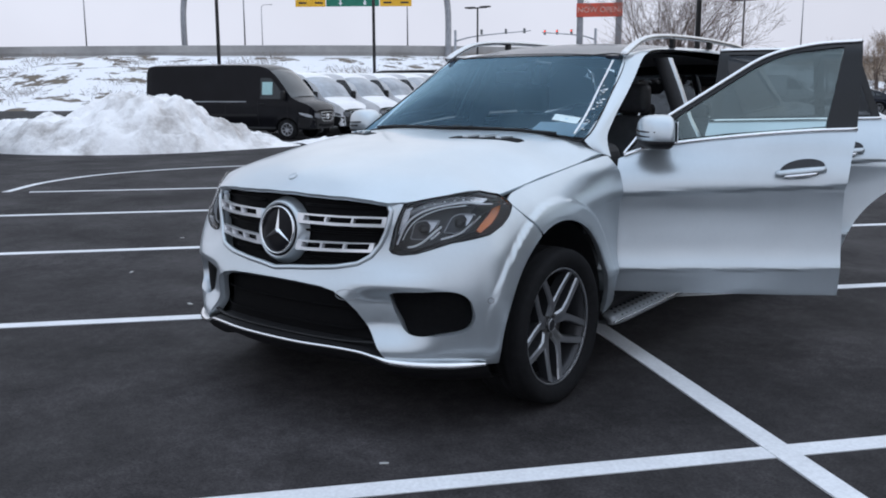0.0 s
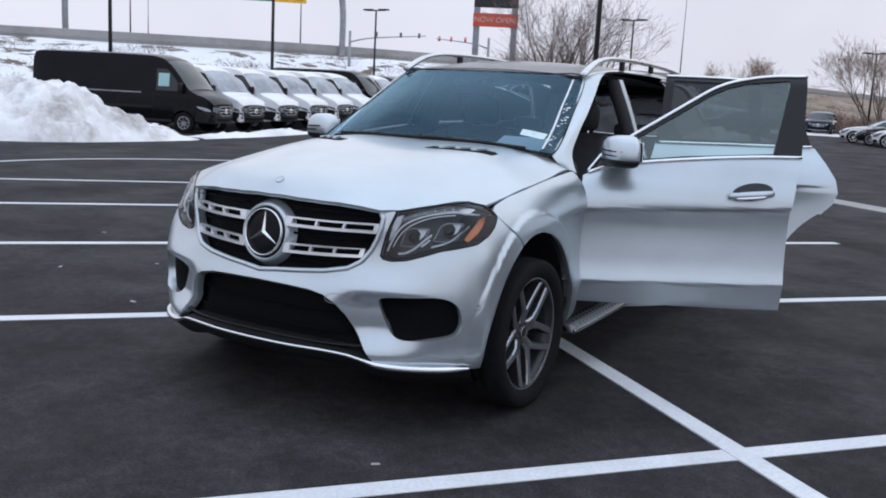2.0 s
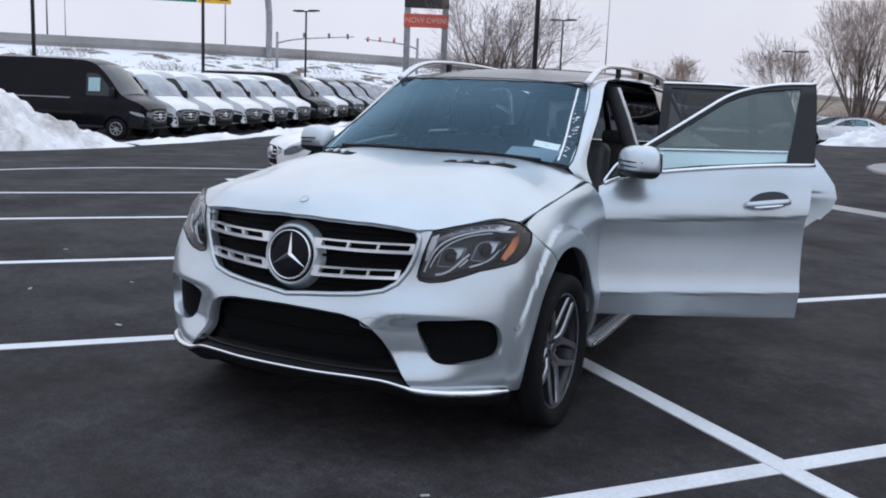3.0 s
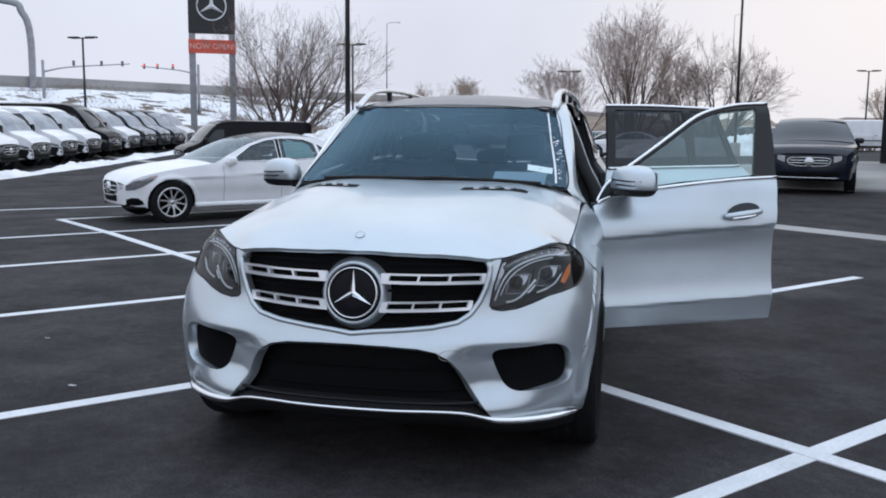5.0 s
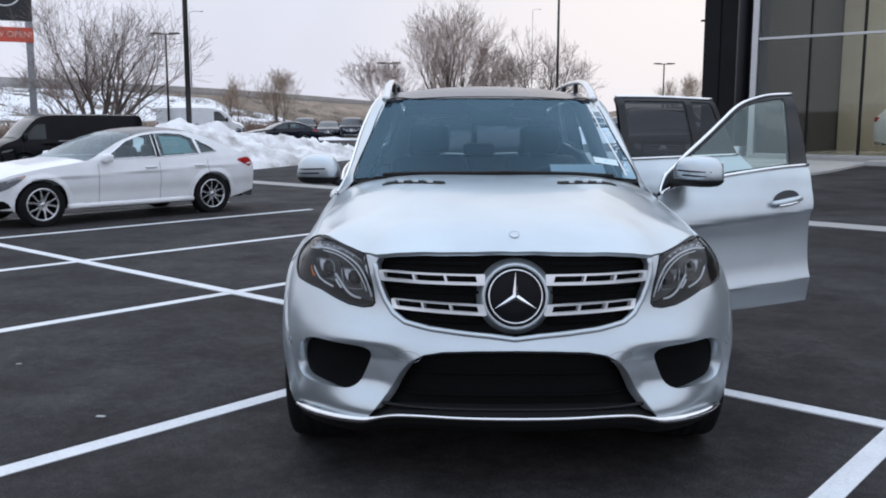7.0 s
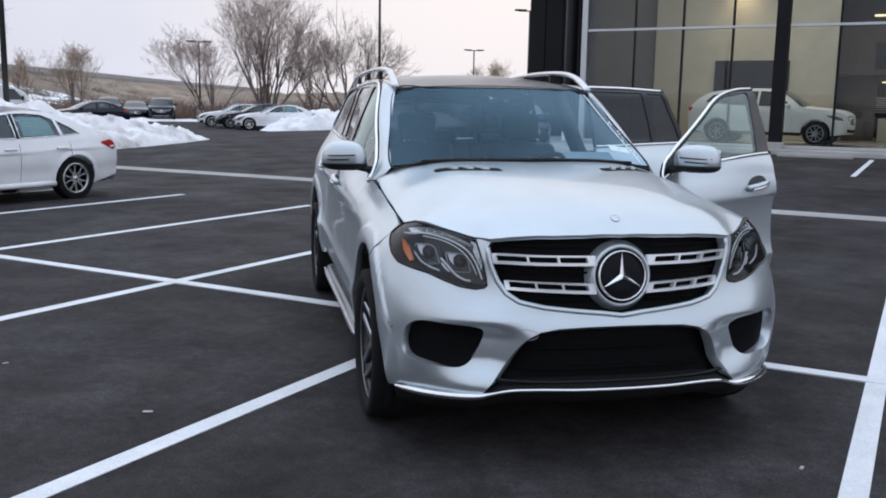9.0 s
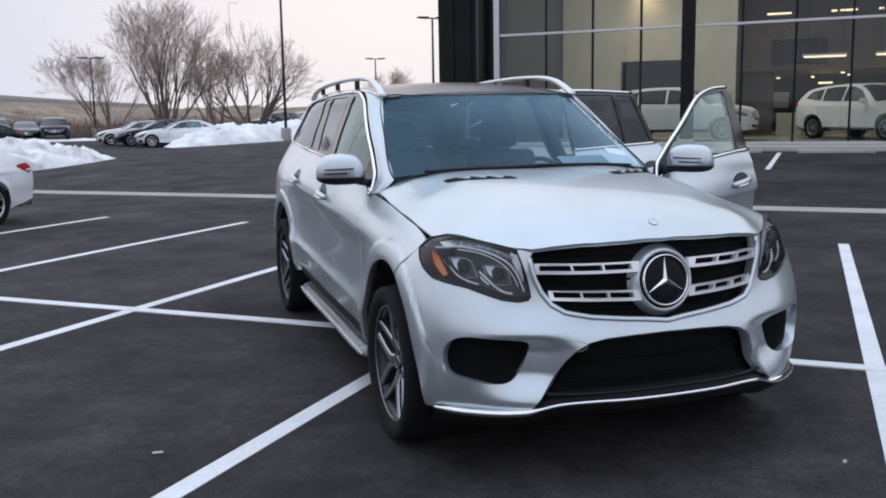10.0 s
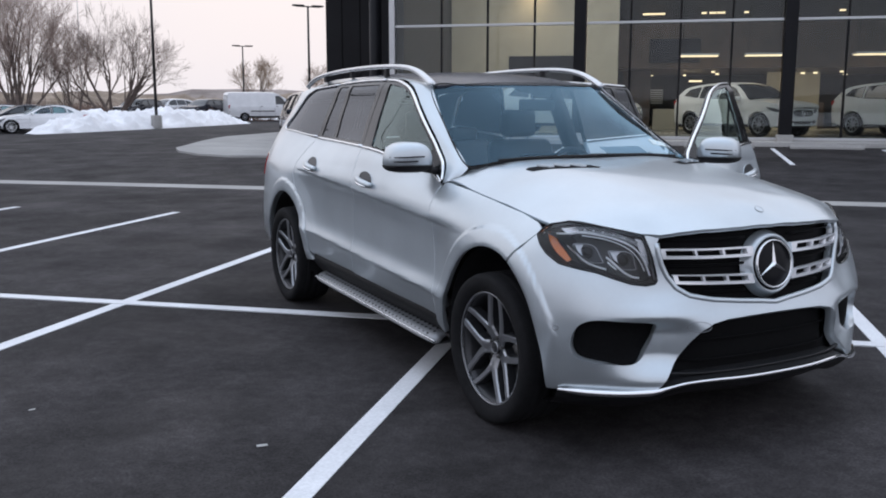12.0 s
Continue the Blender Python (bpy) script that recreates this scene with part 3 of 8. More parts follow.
# ---------------------------------------------------------------- materials of the cars
def paint_material(name, color, metal, rough, flake=0.0):
    m = material(name, color, rough, metal=metal, coat=0.42, coat_rough=0.05, stain=0.04, stain_scale=2.6, rough_var=0.03, var=0.012, scale=60)
    if flake:
        n, l = m.node_tree.nodes, m.node_tree.links
        t = n.new("ShaderNodeTexVoronoi")
        t.inputs["Scale"].default_value = 700
        geo = n.new("ShaderNodeNewGeometry")
        l.new(geo.outputs["Position"], t.inputs["Vector"])
        bn = n.new("ShaderNodeBump")
        bn.inputs["Strength"].default_value, bn.inputs["Distance"].default_value = flake, 0.0004
        l.new(t.outputs["Color"], bn.inputs["Height"])
        l.new(bn.outputs[0], n["Principled BSDF"].inputs["Normal"])
    return m


M_SILVER = paint_material("silver_metallic_paint", (0.546, 0.597, 0.630), 0.74, 0.31, 0.05)
M_GLOSS_BLACK = material("gloss_black", (0.008, 0.008, 0.009), 0.14, spec=0.4, stain=0.1)
M_BLACK_PLASTIC = material("black_plastic", (0.011, 0.011, 0.012), 0.55, var=0.15, scale=40, spec=0.3, bump=0.0006, bump_scale=400)
M_MESH = material("black_mesh", (0.004, 0.004, 0.0045), 0.7, var=0.3, scale=60, spec=0.1)
M_ROOF = material("dark_roof_glass", (0.018, 0.024, 0.040), 0.24, spec=0.36, stain=0.15, stain_scale=3)
M_GUIDE = material("light_guide", (0.92, 0.94, 0.96), 0.25, coat=0.5, var=0.03, scale=60)
M_BOWL = material("lamp_reflector", (0.40, 0.41, 0.43), 0.22, metal=0.9, var=0.1, scale=80)
M_CHROME = material("chrome", (0.86, 0.87, 0.88), 0.09, metal=1.0, rough_var=0.04, stain_scale=6)
M_SATIN = material("satin_silver", (0.66, 0.67, 0.68), 0.27, metal=0.85, var=0.03, scale=30)
M_WHEEL = material("machined_alloy", (0.38, 0.39, 0.41), 0.28, metal=0.8, var=0.05, scale=25)
M_BADGE = material("badge_black", (0.006, 0.006, 0.008), 0.4, spec=0.15, stain=0.1)
M_LAMP_GREY = material("lamp_housing_grey", (0.009, 0.010, 0.012), 0.35, var=0.2, scale=14)
M_BOARD = material("brushed_aluminium", (0.25, 0.26, 0.27), 0.42, metal=0.6, var=0.06, scale=20)
M_LOUVRE = material("bright_silver", (0.86, 0.87, 0.89), 0.22, metal=0.55, var=0.03, scale=30)
M_WHEEL_DARK = material("dark_wheel_paint", (0.040, 0.041, 0.045), 0.40, metal=0.5, var=0.1, scale=20)
M_TYRE = material("tyre_rubber", (0.010, 0.010, 0.011), 0.85, spec=0.2, var=0.25, scale=30, bump=0.0008, bump_scale=120)
M_DISC = material("brake_disc", (0.22, 0.215, 0.21), 0.4, metal=0.9, var=0.2, scale=30)
M_GLASS = glass_material("clear_glass", (0.64, 0.77, 0.84), 0.0, 1.60, (0.48, 0.78, 1.0))
M_SIDE_GLASS = glass_material("side_glass", (0.70, 0.82, 0.80), 0.0, 1.95, (0.84, 0.98, 0.96))
M_PRIVACY = glass_material("privacy_glass", (0.09, 0.095, 0.10), 0.0, 1.48, (0.92, 0.95, 1.0))
M_LENS = glass_material("lamp_cover", (0.93, 0.95, 0.97), 0.0, 1.42)
M_AMBER = material("amber_reflector", (0.80, 0.185, 0.008), 0.25, var=0.15, scale=120, coat=0.7)
M_RED = material("red_lamp", (0.42, 0.012, 0.015), 0.2, coat=0.8, var=0.1, scale=60)
M_INTERIOR = material("dark_trim", (0.020, 0.020, 0.022), 0.6, var=0.2, scale=25, bump=0.0008, bump_scale=220)
M_LEATHER = material("black_leather", (0.055, 0.055, 0.058), 0.48, var=0.2, scale=18, bump=0.001, bump_scale=160)
M_HEADLINER = material("grey_cloth", (0.30, 0.30, 0.31), 0.9, var=0.06, scale=30, bump=0.0006, bump_scale=300)
M_PAPER = material("white_paper", (0.78, 0.82, 0.84), 0.6, var=0.03, scale=15)
M_STICKER = material("pale_sticker", (0.66, 0.80, 0.82), 0.5, var=0.05, scale=30)
M_MIRROR = material("mirror_glass", (0.8, 0.82, 0.83), 0.02, metal=1.0)

# ---------------------------------------------------------------- the silver car
suv = empty("silver_suv", pose(0, 0, 0), "silver metallic large SUV, driver-side doors open, parked across stall lines", "car")

# outlines, first on the car's left half
GRILLE = [(0, .993), (.16, .992), (.30, .987), (.42, .980), (.50, .972), (.536, .960), (.549, .935), (.546, .890), (.533, .845), (.512, .795), (.478, .744), (.43, .713), (.33, .693), (.20, .680), (.09, .671), (0, .660)]
LAMP_IN = [(.592, .964), (.580, .915), (.567, .865), (.557, .815), (.551, .778)]
LAMP_LOW = [fx(.563, .764), fx(.60, .758), fx(.66, .766), fx(.72, .787), fx(.78, .812), near(.835, -.41, .842), near(.858, -.36, .875), near(.874, -.32, .91), near(.887, -.282, .949)]
LAMP_TOP = [near(.868, -.292, .972), near(.835, -.315, .995), near(.79, -.388, 1.013), near(.745, -.455, 1.004), near(.70, -.515, .994), near(.65, -.575, .982), near(.61, -.618, .971)]
arc = lambda wy, r, a0, a1, n=18: [(wy + r * ARCH_Y * math.cos(radians(a0 + (a1 - a0) * i / n)), WHEEL_Z + r * ARCH_Z * math.sin(radians(a0 + (a1 - a0) * i / n))) for i in range(n + 1)]

half = [fx(x, z) for x, z in GRILLE[:4:-1]]                                   # from the grille's foot round its side
half += [near(.565, -.662, .968)] + [fx(x, z) for x, z in LAMP_IN]
half += LAMP_LOW
half += [sy(y, z) for y, z in arc(WHEEL_F, 1, 115, 188)]
half += [near(.918, -.478, .294), fx(.82, .300), fx(.72, .306), fx(.62, .313), fx(.590, .318), fx(.572, .335), fx(.545, .375), fx(.500, .450), fx(.455, .520), fx(.41, .570), fx(.355, .600), fx(.28, .614), fx(.15, .620), fx(0, .622)]
FOG = spline([(.590, .588), (.604, .603), (.64, .610), (.73, .616), (.80, .620), (.845, .609), (.874, .580), (.886, .535), (.886, .490), (.872, .455), (.838, .437), (.77, .428), (.705, .424), (.668, .432), (.640, .458), (.612, .515), (.594, .562)], 4, True)
fog = [fx(x, z) for x, z in FOG]
twin = lambda pts: [(-s, z) for s, z in pts]
bumper = half + twin(half)[::-1][1:-1]
add_part("front_bumper", skin_mesh("front_bumper", skin, bumper, [fog, twin(fog)], .016, rim=.045, mat=M_SILVER), suv, "silver sculpted front bumper")
for sg in (1, -1):
    f = fog if sg > 0 else twin(fog)
    big = [((s - sg * fx(.75, .52)[0]) * 1.08 + sg * fx(.75, .52)[0], (z - .52) * 1.08 + .52) for s, z in f]
    add_part("side_intake", skin_mesh("side_intake", skin, big, (), .05, -.042, 0, M_MESH), suv, "black mesh side intake")
    # parking sensor
    s1, z1 = near(.93, -.485, .575)
    pts = [skin(sg * (s1 + .012 * math.cos(a)), z1 + .012 * math.sin(a), .0015) for a in np.linspace(0, 2 * math.pi, 16)[:-1]]
    add_part("parking_sensor", tube_mesh("parking_sensor", pts, .0022, M_STEEL, 5, True), suv, "small round parking sensor")
ring = [skin(fx(.418 + .05 * math.cos(a), .588)[0], .588 + .022 * math.sin(a), .0008) for a in np.linspace(0, 2 * math.pi, 26)[:-1]]
add_part("tow_cover_seam", tube_mesh("tow_cover_seam", ring, .0012, M_STEEL, 5, True), suv)
add_part("tow_cover_seam", tube_mesh("tow_cover_seam", ring, .0012, M_STEEL, 5, True, flip=True), suv)

# lower intake, chin and chrome strip
low = [fx(0, .635), fx(.30, .628), fx(.42, .585), fx(.52, .45), fx(.60, .33), fx(.60, .29), fx(0, .29)]
add_part("lower_intake", skin_mesh("lower_intake", skin, low + twin(low)[::-1][1:-1], (), .06, -.075, 0, M_MESH), suv, "black mesh lower intake")
for k, z in enumerate((.430, .520)):
    w = .53 - (z - .37) * .55
    pts = [skin(t * fx(w, z)[0], z, -.062) for t in np.linspace(-1, 1, 25)]
    add_part("intake_bar", tube_mesh("intake_bar", pts, .0045, M_MESH, 6), suv)
pts = [skin(t * fx(.545, .385)[0], .383, -.028) for t in np.linspace(-1, 1, 31)]
add_part("lower_lip", tube_mesh("lower_lip", pts, .010, M_BLACK_PLASTIC, 8, flat=.6), suv, "black lower lip")
STRIP = [(.0, -.878, .360), (.2, -.872, .361), (.36, -.842, .360), (.47, -.805, .350), (.545, -.768, .328), (.60, -.745, .314), (.70, -.690, .306), (.80, -.608, .301), (.87, -.530, .299), (.905, -.478, .297)]
strip_pts = spline([(-x, y, z) for x, y, z in STRIP[:0:-1]] + STRIP, 5)
radii = [.0075 + .0085 * float(step01(abs(p[0]), .52, .63)) * (1 - float(step01(abs(p[0]), .84, .91))) for p in strip_pts]
add_part("chrome_chin_strip", tube_mesh("chrome_chin_strip", strip_pts, radii, M_CHROME, 8), suv, "bright chrome strip along the chin")
chin = loft_mesh("chin", [[(x, y + .008, z - .006) for x, y, z in strip_pts[::3]], [(x * .985, y + .05, z - .055) for x, y, z in strip_pts[::3]], [(x * .96, y + .16, z - .10) for x, y, z in strip_pts[::3]], [(x * .9, min(y + .55, .3), .19) for x, y, z in strip_pts[::3]]], M_BLACK_PLASTIC, 60, 4)
add_part("chin", chin, suv, "black plastic chin spoiler")
sill_lip = loft_mesh("chin_floor", [[(x, y - .004, z + .004) for x, y, z in strip_pts[::3]], [(x * .97, y + .10, z + .03) for x, y, z in strip_pts[::3]]], M_BLACK_PLASTIC, 60, 2)
add_part("chin_floor", sill_lip, suv)

# grille
g = [fx(x, z) for x, z in GRILLE]
g_all = g + twin(g)[::-1][1:-1]
add_part("grille_backing", skin_mesh("grille_backing", skin, [(s * 1.05, .826 + (z - .826) * 1.07) for s, z in g_all], (), .06, -.055, 0, M_MESH), suv, "black grille backing")
around = g[5:] + twin(g)[::-1][1:-5]
add_part("grille_frame", tube_mesh("grille_frame", [skin(*p, -.004) for p in dense(around, .03)[:-int(abs(around[0][0] - around[-1][0]) / .03) - 1]], .0125, M_SILVER, 10), suv, "silver grille frame")
for sg in (1, -1):
    for (x0, x1, z0, z1, dz) in ((.118, .527, .868, .911, .0), (.112, .478, .750, .793, .012)):
        bar = [(x0, z0), (x1, z0 + dz), (x1 + .006, z0 + dz + .02), (x1 + .008, z1 + dz * .6), (x0, z1)]
        slots = []
        n = 3
        for k in range(n):
            a, b = x0 + .030 + (x1 - x0 - .036) * k / n, x0 + .030 + (x1 - x0 - .036) * (k + 1) / n - .009
            ta, tb = (a - x0) / (x1 - x0) * dz, (b - x0) / (x1 - x0) * dz
            slots.append([(a, z0 + .012 + ta), (b, z0 + .012 + tb), (b + .006, z1 - .0075 + tb), (a + .006, z1 - .0075 + ta)])
        to = lambda poly: [(sg * fx(x, z)[0], z) for x, z in poly]
        add_part("grille_louvre", skin_mesh("grille_louvre", skin, to(bar), [to(q) for q in slots], .03, .001, .028, M_LOUVRE), suv, "satin silver louvre with three slots")
    # fine dark bars behind the louvres
    for z in (.945, .835, .72):
        xe = .52 if z > .9 else (.50 if z > .8 else .36)
        pts = [skin(sg * fx(.13 + (xe - .13) * t, z)[0], z, -.035) for t in np.linspace(0, 1, 10)]
        add_part("grille_bar", tube_mesh("grille_bar", pts, .006, M_MESH, 6), suv)
BADGE_Z, BADGE_Y = .826, -.799
m_badge = pose(0, BADGE_Y, BADGE_Z, -8, 0, 0)
face = lambda verts: [tuple(m_badge @ Vector((v[1], v[0], v[2]))) for v in verts]


def turned(name, profile, mat, label="", segs=48):
    v, f = lathe(profile, segs, "x")
    return add_part(name, mesh_from(name, face(v), [t[::-1] for t in f], mat, True), suv, label)


turned("badge_housing", [(.150, .050), (.142, .034), (.135, .016), (.129, .005), (.1235, .0), (.1165, .004), (.1155, .014)], M_SILVER, "round silver badge housing")
turned("badge_disc", [(.0005, -.002), (.05, -.002), (.104, .0), (.1165, .010)], M_BADGE, "black round badge")
turned("badge_ring", [(.0985, 0), (.099, -.006), (.1015, -.010), (.105, -.009), (.1068, -.002), (.1068, .008)], M_CHROME, "chrome badge ring")
star_v, star_f = [(0, -.016, 0)], []
for k in range(6):
    a = radians(90 + 60 * k)
    r = .098 if k % 2 == 0 else .0125
    star_v.append((r * math.cos(a), -.004 if k % 2 == 0 else -.006, r * math.sin(a)))
for k in range(6):
    star_f.append((0, 1 + k, 1 + (k + 1) % 6))
base = len(star_v)
star_v += [(x, .002, z) for x, y, z in star_v[1:]]
for k in range(6):
    star_f.append((1 + k, base + k, base + (k + 1) % 6, 1 + (k + 1) % 6))
add_part("badge_star", mesh_from("badge_star", [tuple(m_badge @ Vector(v)) for v in star_v], [t[::-1] for t in star_f], M_CHROME), suv, "three-armed chrome emblem")

# headlights
lamp = [fx(x, z) for x, z in LAMP_IN] + LAMP_LOW + LAMP_TOP
lc = np.mean(lamp, axis=0)
for flip in (False, True):
    sg = -1 if flip else 1
    hl = skin_mesh("headlight", skin, [tuple(lc + (np.array(p) - lc) * .985) for p in lamp], (), .03, -.001, .004, M_LENS, flip)
    head = add_part("headlight", hl, suv, "clear headlight with two projectors and an amber corner")
    head.visible_shadow = False
    add_part("lamp_housing", skin_mesh("lamp_housing", skin, [tuple(lc + (np.array(p) - lc) * 1.03) for p in lamp], (), .035, -.105, 0, M_LAMP_GREY, flip), head, "dark grey lamp housing")
    wall = [skin(s, z, -.003) for s, z in dense(lamp, .03)]
    deep = [skin(s, z, -.106) for s, z in dense(lamp, .03)]
    n = len(wall)
    wv = np.array(wall + deep) * np.array([sg, 1, 1])
    wf = [(i, (i + 1) % n, n + (i + 1) % n, n + i) for i in range(n)]
    add_part("lamp_wall", mesh_from("lamp_wall", wv.tolist(), wf, M_BLACK_PLASTIC, True), head)
    for (x, z, r) in ((.676, .856, .024), (.800, .882, .023)):
        s, _ = fx(x, z)
        c, c2 = skin(s, z, -.058), skin(s, z, -.005)
        dirn = Vector(c2 - c)
        dirn = Vector((dirn.x * .35, dirn.y, dirn.z)).normalized()
        rot = Vector((-1, 0, 0)).rotation_difference(dirn).to_matrix().to_4x4()
        v, f = lathe([(.0005, -.022), (r * .45, -.019), (r * .75, -.010), (r * .86, .002), (r * .95, -.004), (r * 1.02, -.006), (r * 1.08, .0), (r * 1.1, .03)], 24)
        v = [Matrix.Translation(c) @ rot @ Vector((p[0], p[1], p[2])) for p in v]
        v = [(p.x * sg, p.y, p.z) for p in v]
        ey = [(x + .043 * math.copysign(abs(math.cos(a)) ** .38, math.cos(a)) + .42 * .040 * math.sin(a), z + .038 * math.copysign(abs(math.sin(a)) ** .38, math.sin(a))) for a in np.linspace(0, 2 * math.pi, 33)[:-1]]
        add_part("projector_bezel", tube_mesh("projector_bezel", [skin(fx(a, b)[0], b, -.040) for a, b in ey], .0026, M_BOWL, 6, True, flip=flip), head, "silver square bezel")
        add_part("projector_bowl", skin_mesh("projector_bowl", skin, [fx(a, b) for a, b in ey], (), .02, -.075, .012, M_WHEEL_DARK, flip), head, "dark reflector bowl")
        glint = [(x + .004, z + .036), (x + .046, z + .040), (x + .036, z + .006), (x + .022, z - .012), (x + .022, z + .018)]
        add_part("reflector", skin_mesh("reflector", skin, [fx(a, b) for a, b in glint], (), .02, -.046, .008, M_BOWL, flip), head, "bright reflector facet")
        add_part("projector", mesh_from("projector", v, f if not flip else [t[::-1] for t in f], M_GLOSS_BLACK, True), head, "round projector lamp")
    # light guides: a brow along the top that turns down the inner side, and two hooks under the projectors
    brow = [(.868, .958), (.80, .968), (.73, .958), (.675, .940), (.632, .912), (.603, .870), (.585, .825), (.575, .795)]
    brow_low = [(.80, .957), (.73, .946), (.682, .927), (.643, .898), (.615, .858), (.597, .815)]
    hook1 = [(.858, .915), (.838, .885), (.812, .852), (.785, .836), (.745, .822)]
    hook2 = [(.735, .872), (.712, .845), (.683, .812), (.652, .793), (.622, .787)]
    hook3 = [(.734, .852), (.722, .836), (.708, .822)]
    for keys, r in ((brow, .0044), (brow_low, .0028), (hook1, .0046), (hook2, .0050), (hook3, .0042)):
        pts = [skin(fx(x, z)[0], z, -.020) for x, z in spline(keys, 6)]
        add_part("light_guide", tube_mesh("light_guide", pts, r, M_GUIDE, 6, flip=flip), head, "pale light guide")
    rimv = [skin(s, z, .0005) for s, z in dense(lamp, .02)]
    add_part("lens_border", tube_mesh("lens_border", [tuple(p) for p in rimv], .0040, M_GLOSS_BLACK, 6, True, flip=flip), head, "black border of the lens")
    for k in range(6):
        x = .660 + .030 * k
        z = float(np.interp(x, [.615, .67, .73, .79, .845], [.945, .972, .990, .997, .985])) - .016
        v, f = lathe([(.0005, -.004), (.0026, -.003), (.0036, 0), (.0036, .004)], 10)
        c = skin(fx(x, z)[0], z, -.018)
        add_part("led_dot", mesh_from("led_dot", [((p[1] + c[0]) * sg, p[0] + c[1], p[2] + c[2]) for p in v], f if flip else [t[::-1] for t in f], M_GUIDE, True), head)
    brow2 = [(.845, .985), (.79, .997), (.73, .990), (.67, .972), (.615, .945)]
    add_part("brow_panel", loft_mesh("brow_panel", [[tuple(skin(fx(x, z - .004)[0], z - .004, -.010)) for x, z in brow2], [tuple(skin(fx(x, z - .030)[0], z - .030, -.030)) for x, z in brow2]], M_SATIN, 24, 3, flip), head, "grey reflector brow")
    wall_keys = [(.880, .958), (.868, .940), (.850, .915), (.832, .880), (.812, .852), (.785, .836)]
    add_part("guide_wall", loft_mesh("guide_wall", [[tuple(skin(fx(x, z)[0], z, -.006)) for x, z in wall_keys], [tuple(skin(fx(x, z)[0], z, -.095)) for x, z in wall_keys]], M_LAMP_GREY, 24, 2, flip), head)
    wedge = [(.594, .940), (.620, .950), (.612, .905), (.592, .858), (.580, .832), (.574, .845), (.584, .90)]
    add_part("inner_reflector", skin_mesh("inner_reflector", skin, [fx(a, b) for a, b in wedge], (), .02, -.034, .01, M_BOWL, flip), head, "bright inner reflector")
    amber = [near(.900, -.245, .955), near(.892, -.268, .916), near(.878, -.310, .880), near(.860, -.352, .854), near(.835, -.398, .836), near(.818, -.420, .852), near(.830, -.396, .880), near(.846, -.354, .916), near(.864, -.309, .955)]
    add_part("amber_reflector", skin_mesh("amber_reflector", skin, amber, (), .02, -.058, .01, M_AMBER, flip), head, "amber side reflector")

# hood: a rounded nose, two low ridges
hood_z = Sheet([(0, -.775, .994), (0, -.70, 1.055), (0, -.55, 1.102), (0, -.3, 1.150), (0, 0, 1.186), (0, .3, 1.206), (0, .6, 1.214),
                (.28, -.755, .990), (.28, -.665, 1.052), (.28, -.5, 1.104), (.28, -.2, 1.158), (.28, .14, 1.197), (.28, .58, 1.214),
                (.53, -.695, .971), (.53, -.60, 1.032), (.54, -.42, 1.082), (.55, -.15, 1.134), (.567, .295, 1.184), (.57, .6, 1.198),
                (.60, -.63, .972), (.70, -.515, .995), (.70, -.3, 1.062), (.72, .1, 1.118), (.73, .6, 1.168),
                (.79, -.388, 1.014), (.835, -.31, .993)] + [(.845, -.08, 1.022), (.846, .15, 1.052), (.842, .4, 1.082), (.836, .66, 1.108)])
hood_base = hood_z


def hood_z(x, y, off=0.0):
    """The hood with its raised middle, whose edges run from the grille's corners to the vents."""
    p = hood_base(x, y, off)
    edge = .36 + .20 * np.clip((p[..., 1] + .6) / .9, 0, 1)
    p[..., 2] += .0045 * (1 - step01(np.abs(p[..., 0]), edge - .04, edge + .07)) * step01(p[..., 1], -.66, -.40)
    return p


HOOD = [(0, -.772), (.16, -.768), (.30, -.750), (.42, -.727), (.50, -.703), (.545, -.682), (.60, -.627), (.65, -.572), (.70, -.512), (.75, -.447), (.79, -.385), (.825, -.325), (.836, -.30), (.842, -.08), (.843, .15), (.838, .4), (.830, .655), (.72, .625), (.55, .60), (.3, .585), (0, .58)]
vent = [(.268, .098), (.29, .088), (.44, .142), (.580, .238), (.582, .300), (.558, .312), (.42, .236), (.276, .174)]
mirror2 = lambda pts: [(-x, y) for x, y in pts]
add_part("hood", skin_mesh("hood", hood_z, HOOD + mirror2(HOOD)[::-1][1:-1], [vent, mirror2(vent)], .032, 0, .02, M_SILVER), suv, "silver hood with two vent groups")
for sg in (1, -1):
    tray = [(sg * (.425 + (x - .425) * 1.01), .19 + (y - .19) * 1.01) for x, y in vent]
    add_part("vent_tray", skin_mesh("vent_tray", hood_z, tray, (), .05, .0015, .02, M_MESH), suv, "black hood vent")
    for k in range(3):
        t = (k + 1) / 4
        x, y = .280 + .29 * t, .128 + .148 * t + .012 * math.sin(t * 3)
        fin = [(sg * (x - .024), y - .042), (sg * (x + .002), y - .034), (sg * (x + .024), y + .044), (sg * (x - .002), y + .038)]
        add_part("vent_fin", skin_mesh("vent_fin", hood_z, fin, (), .03, .011, .014, M_SILVER), suv, "silver vent fin")
v, f = lathe([(.0005, .0004), (.016, .0004), (.0185, .0008), (.0205, .0003), (.021, -.003)], 28, "z")
hb = Vector(hood_z(np.array([0.0]), np.array([-.70]))[0])
rise = [float(hood_z(np.array([0.0]), np.array([y]))[0][2]) for y in (-.72, -.68)]
m = Matrix.Translation(hb + Vector((0, -.0004, .0006))) @ pose(0, 0, 0, math.degrees(math.atan2(rise[1] - rise[0], .04)))
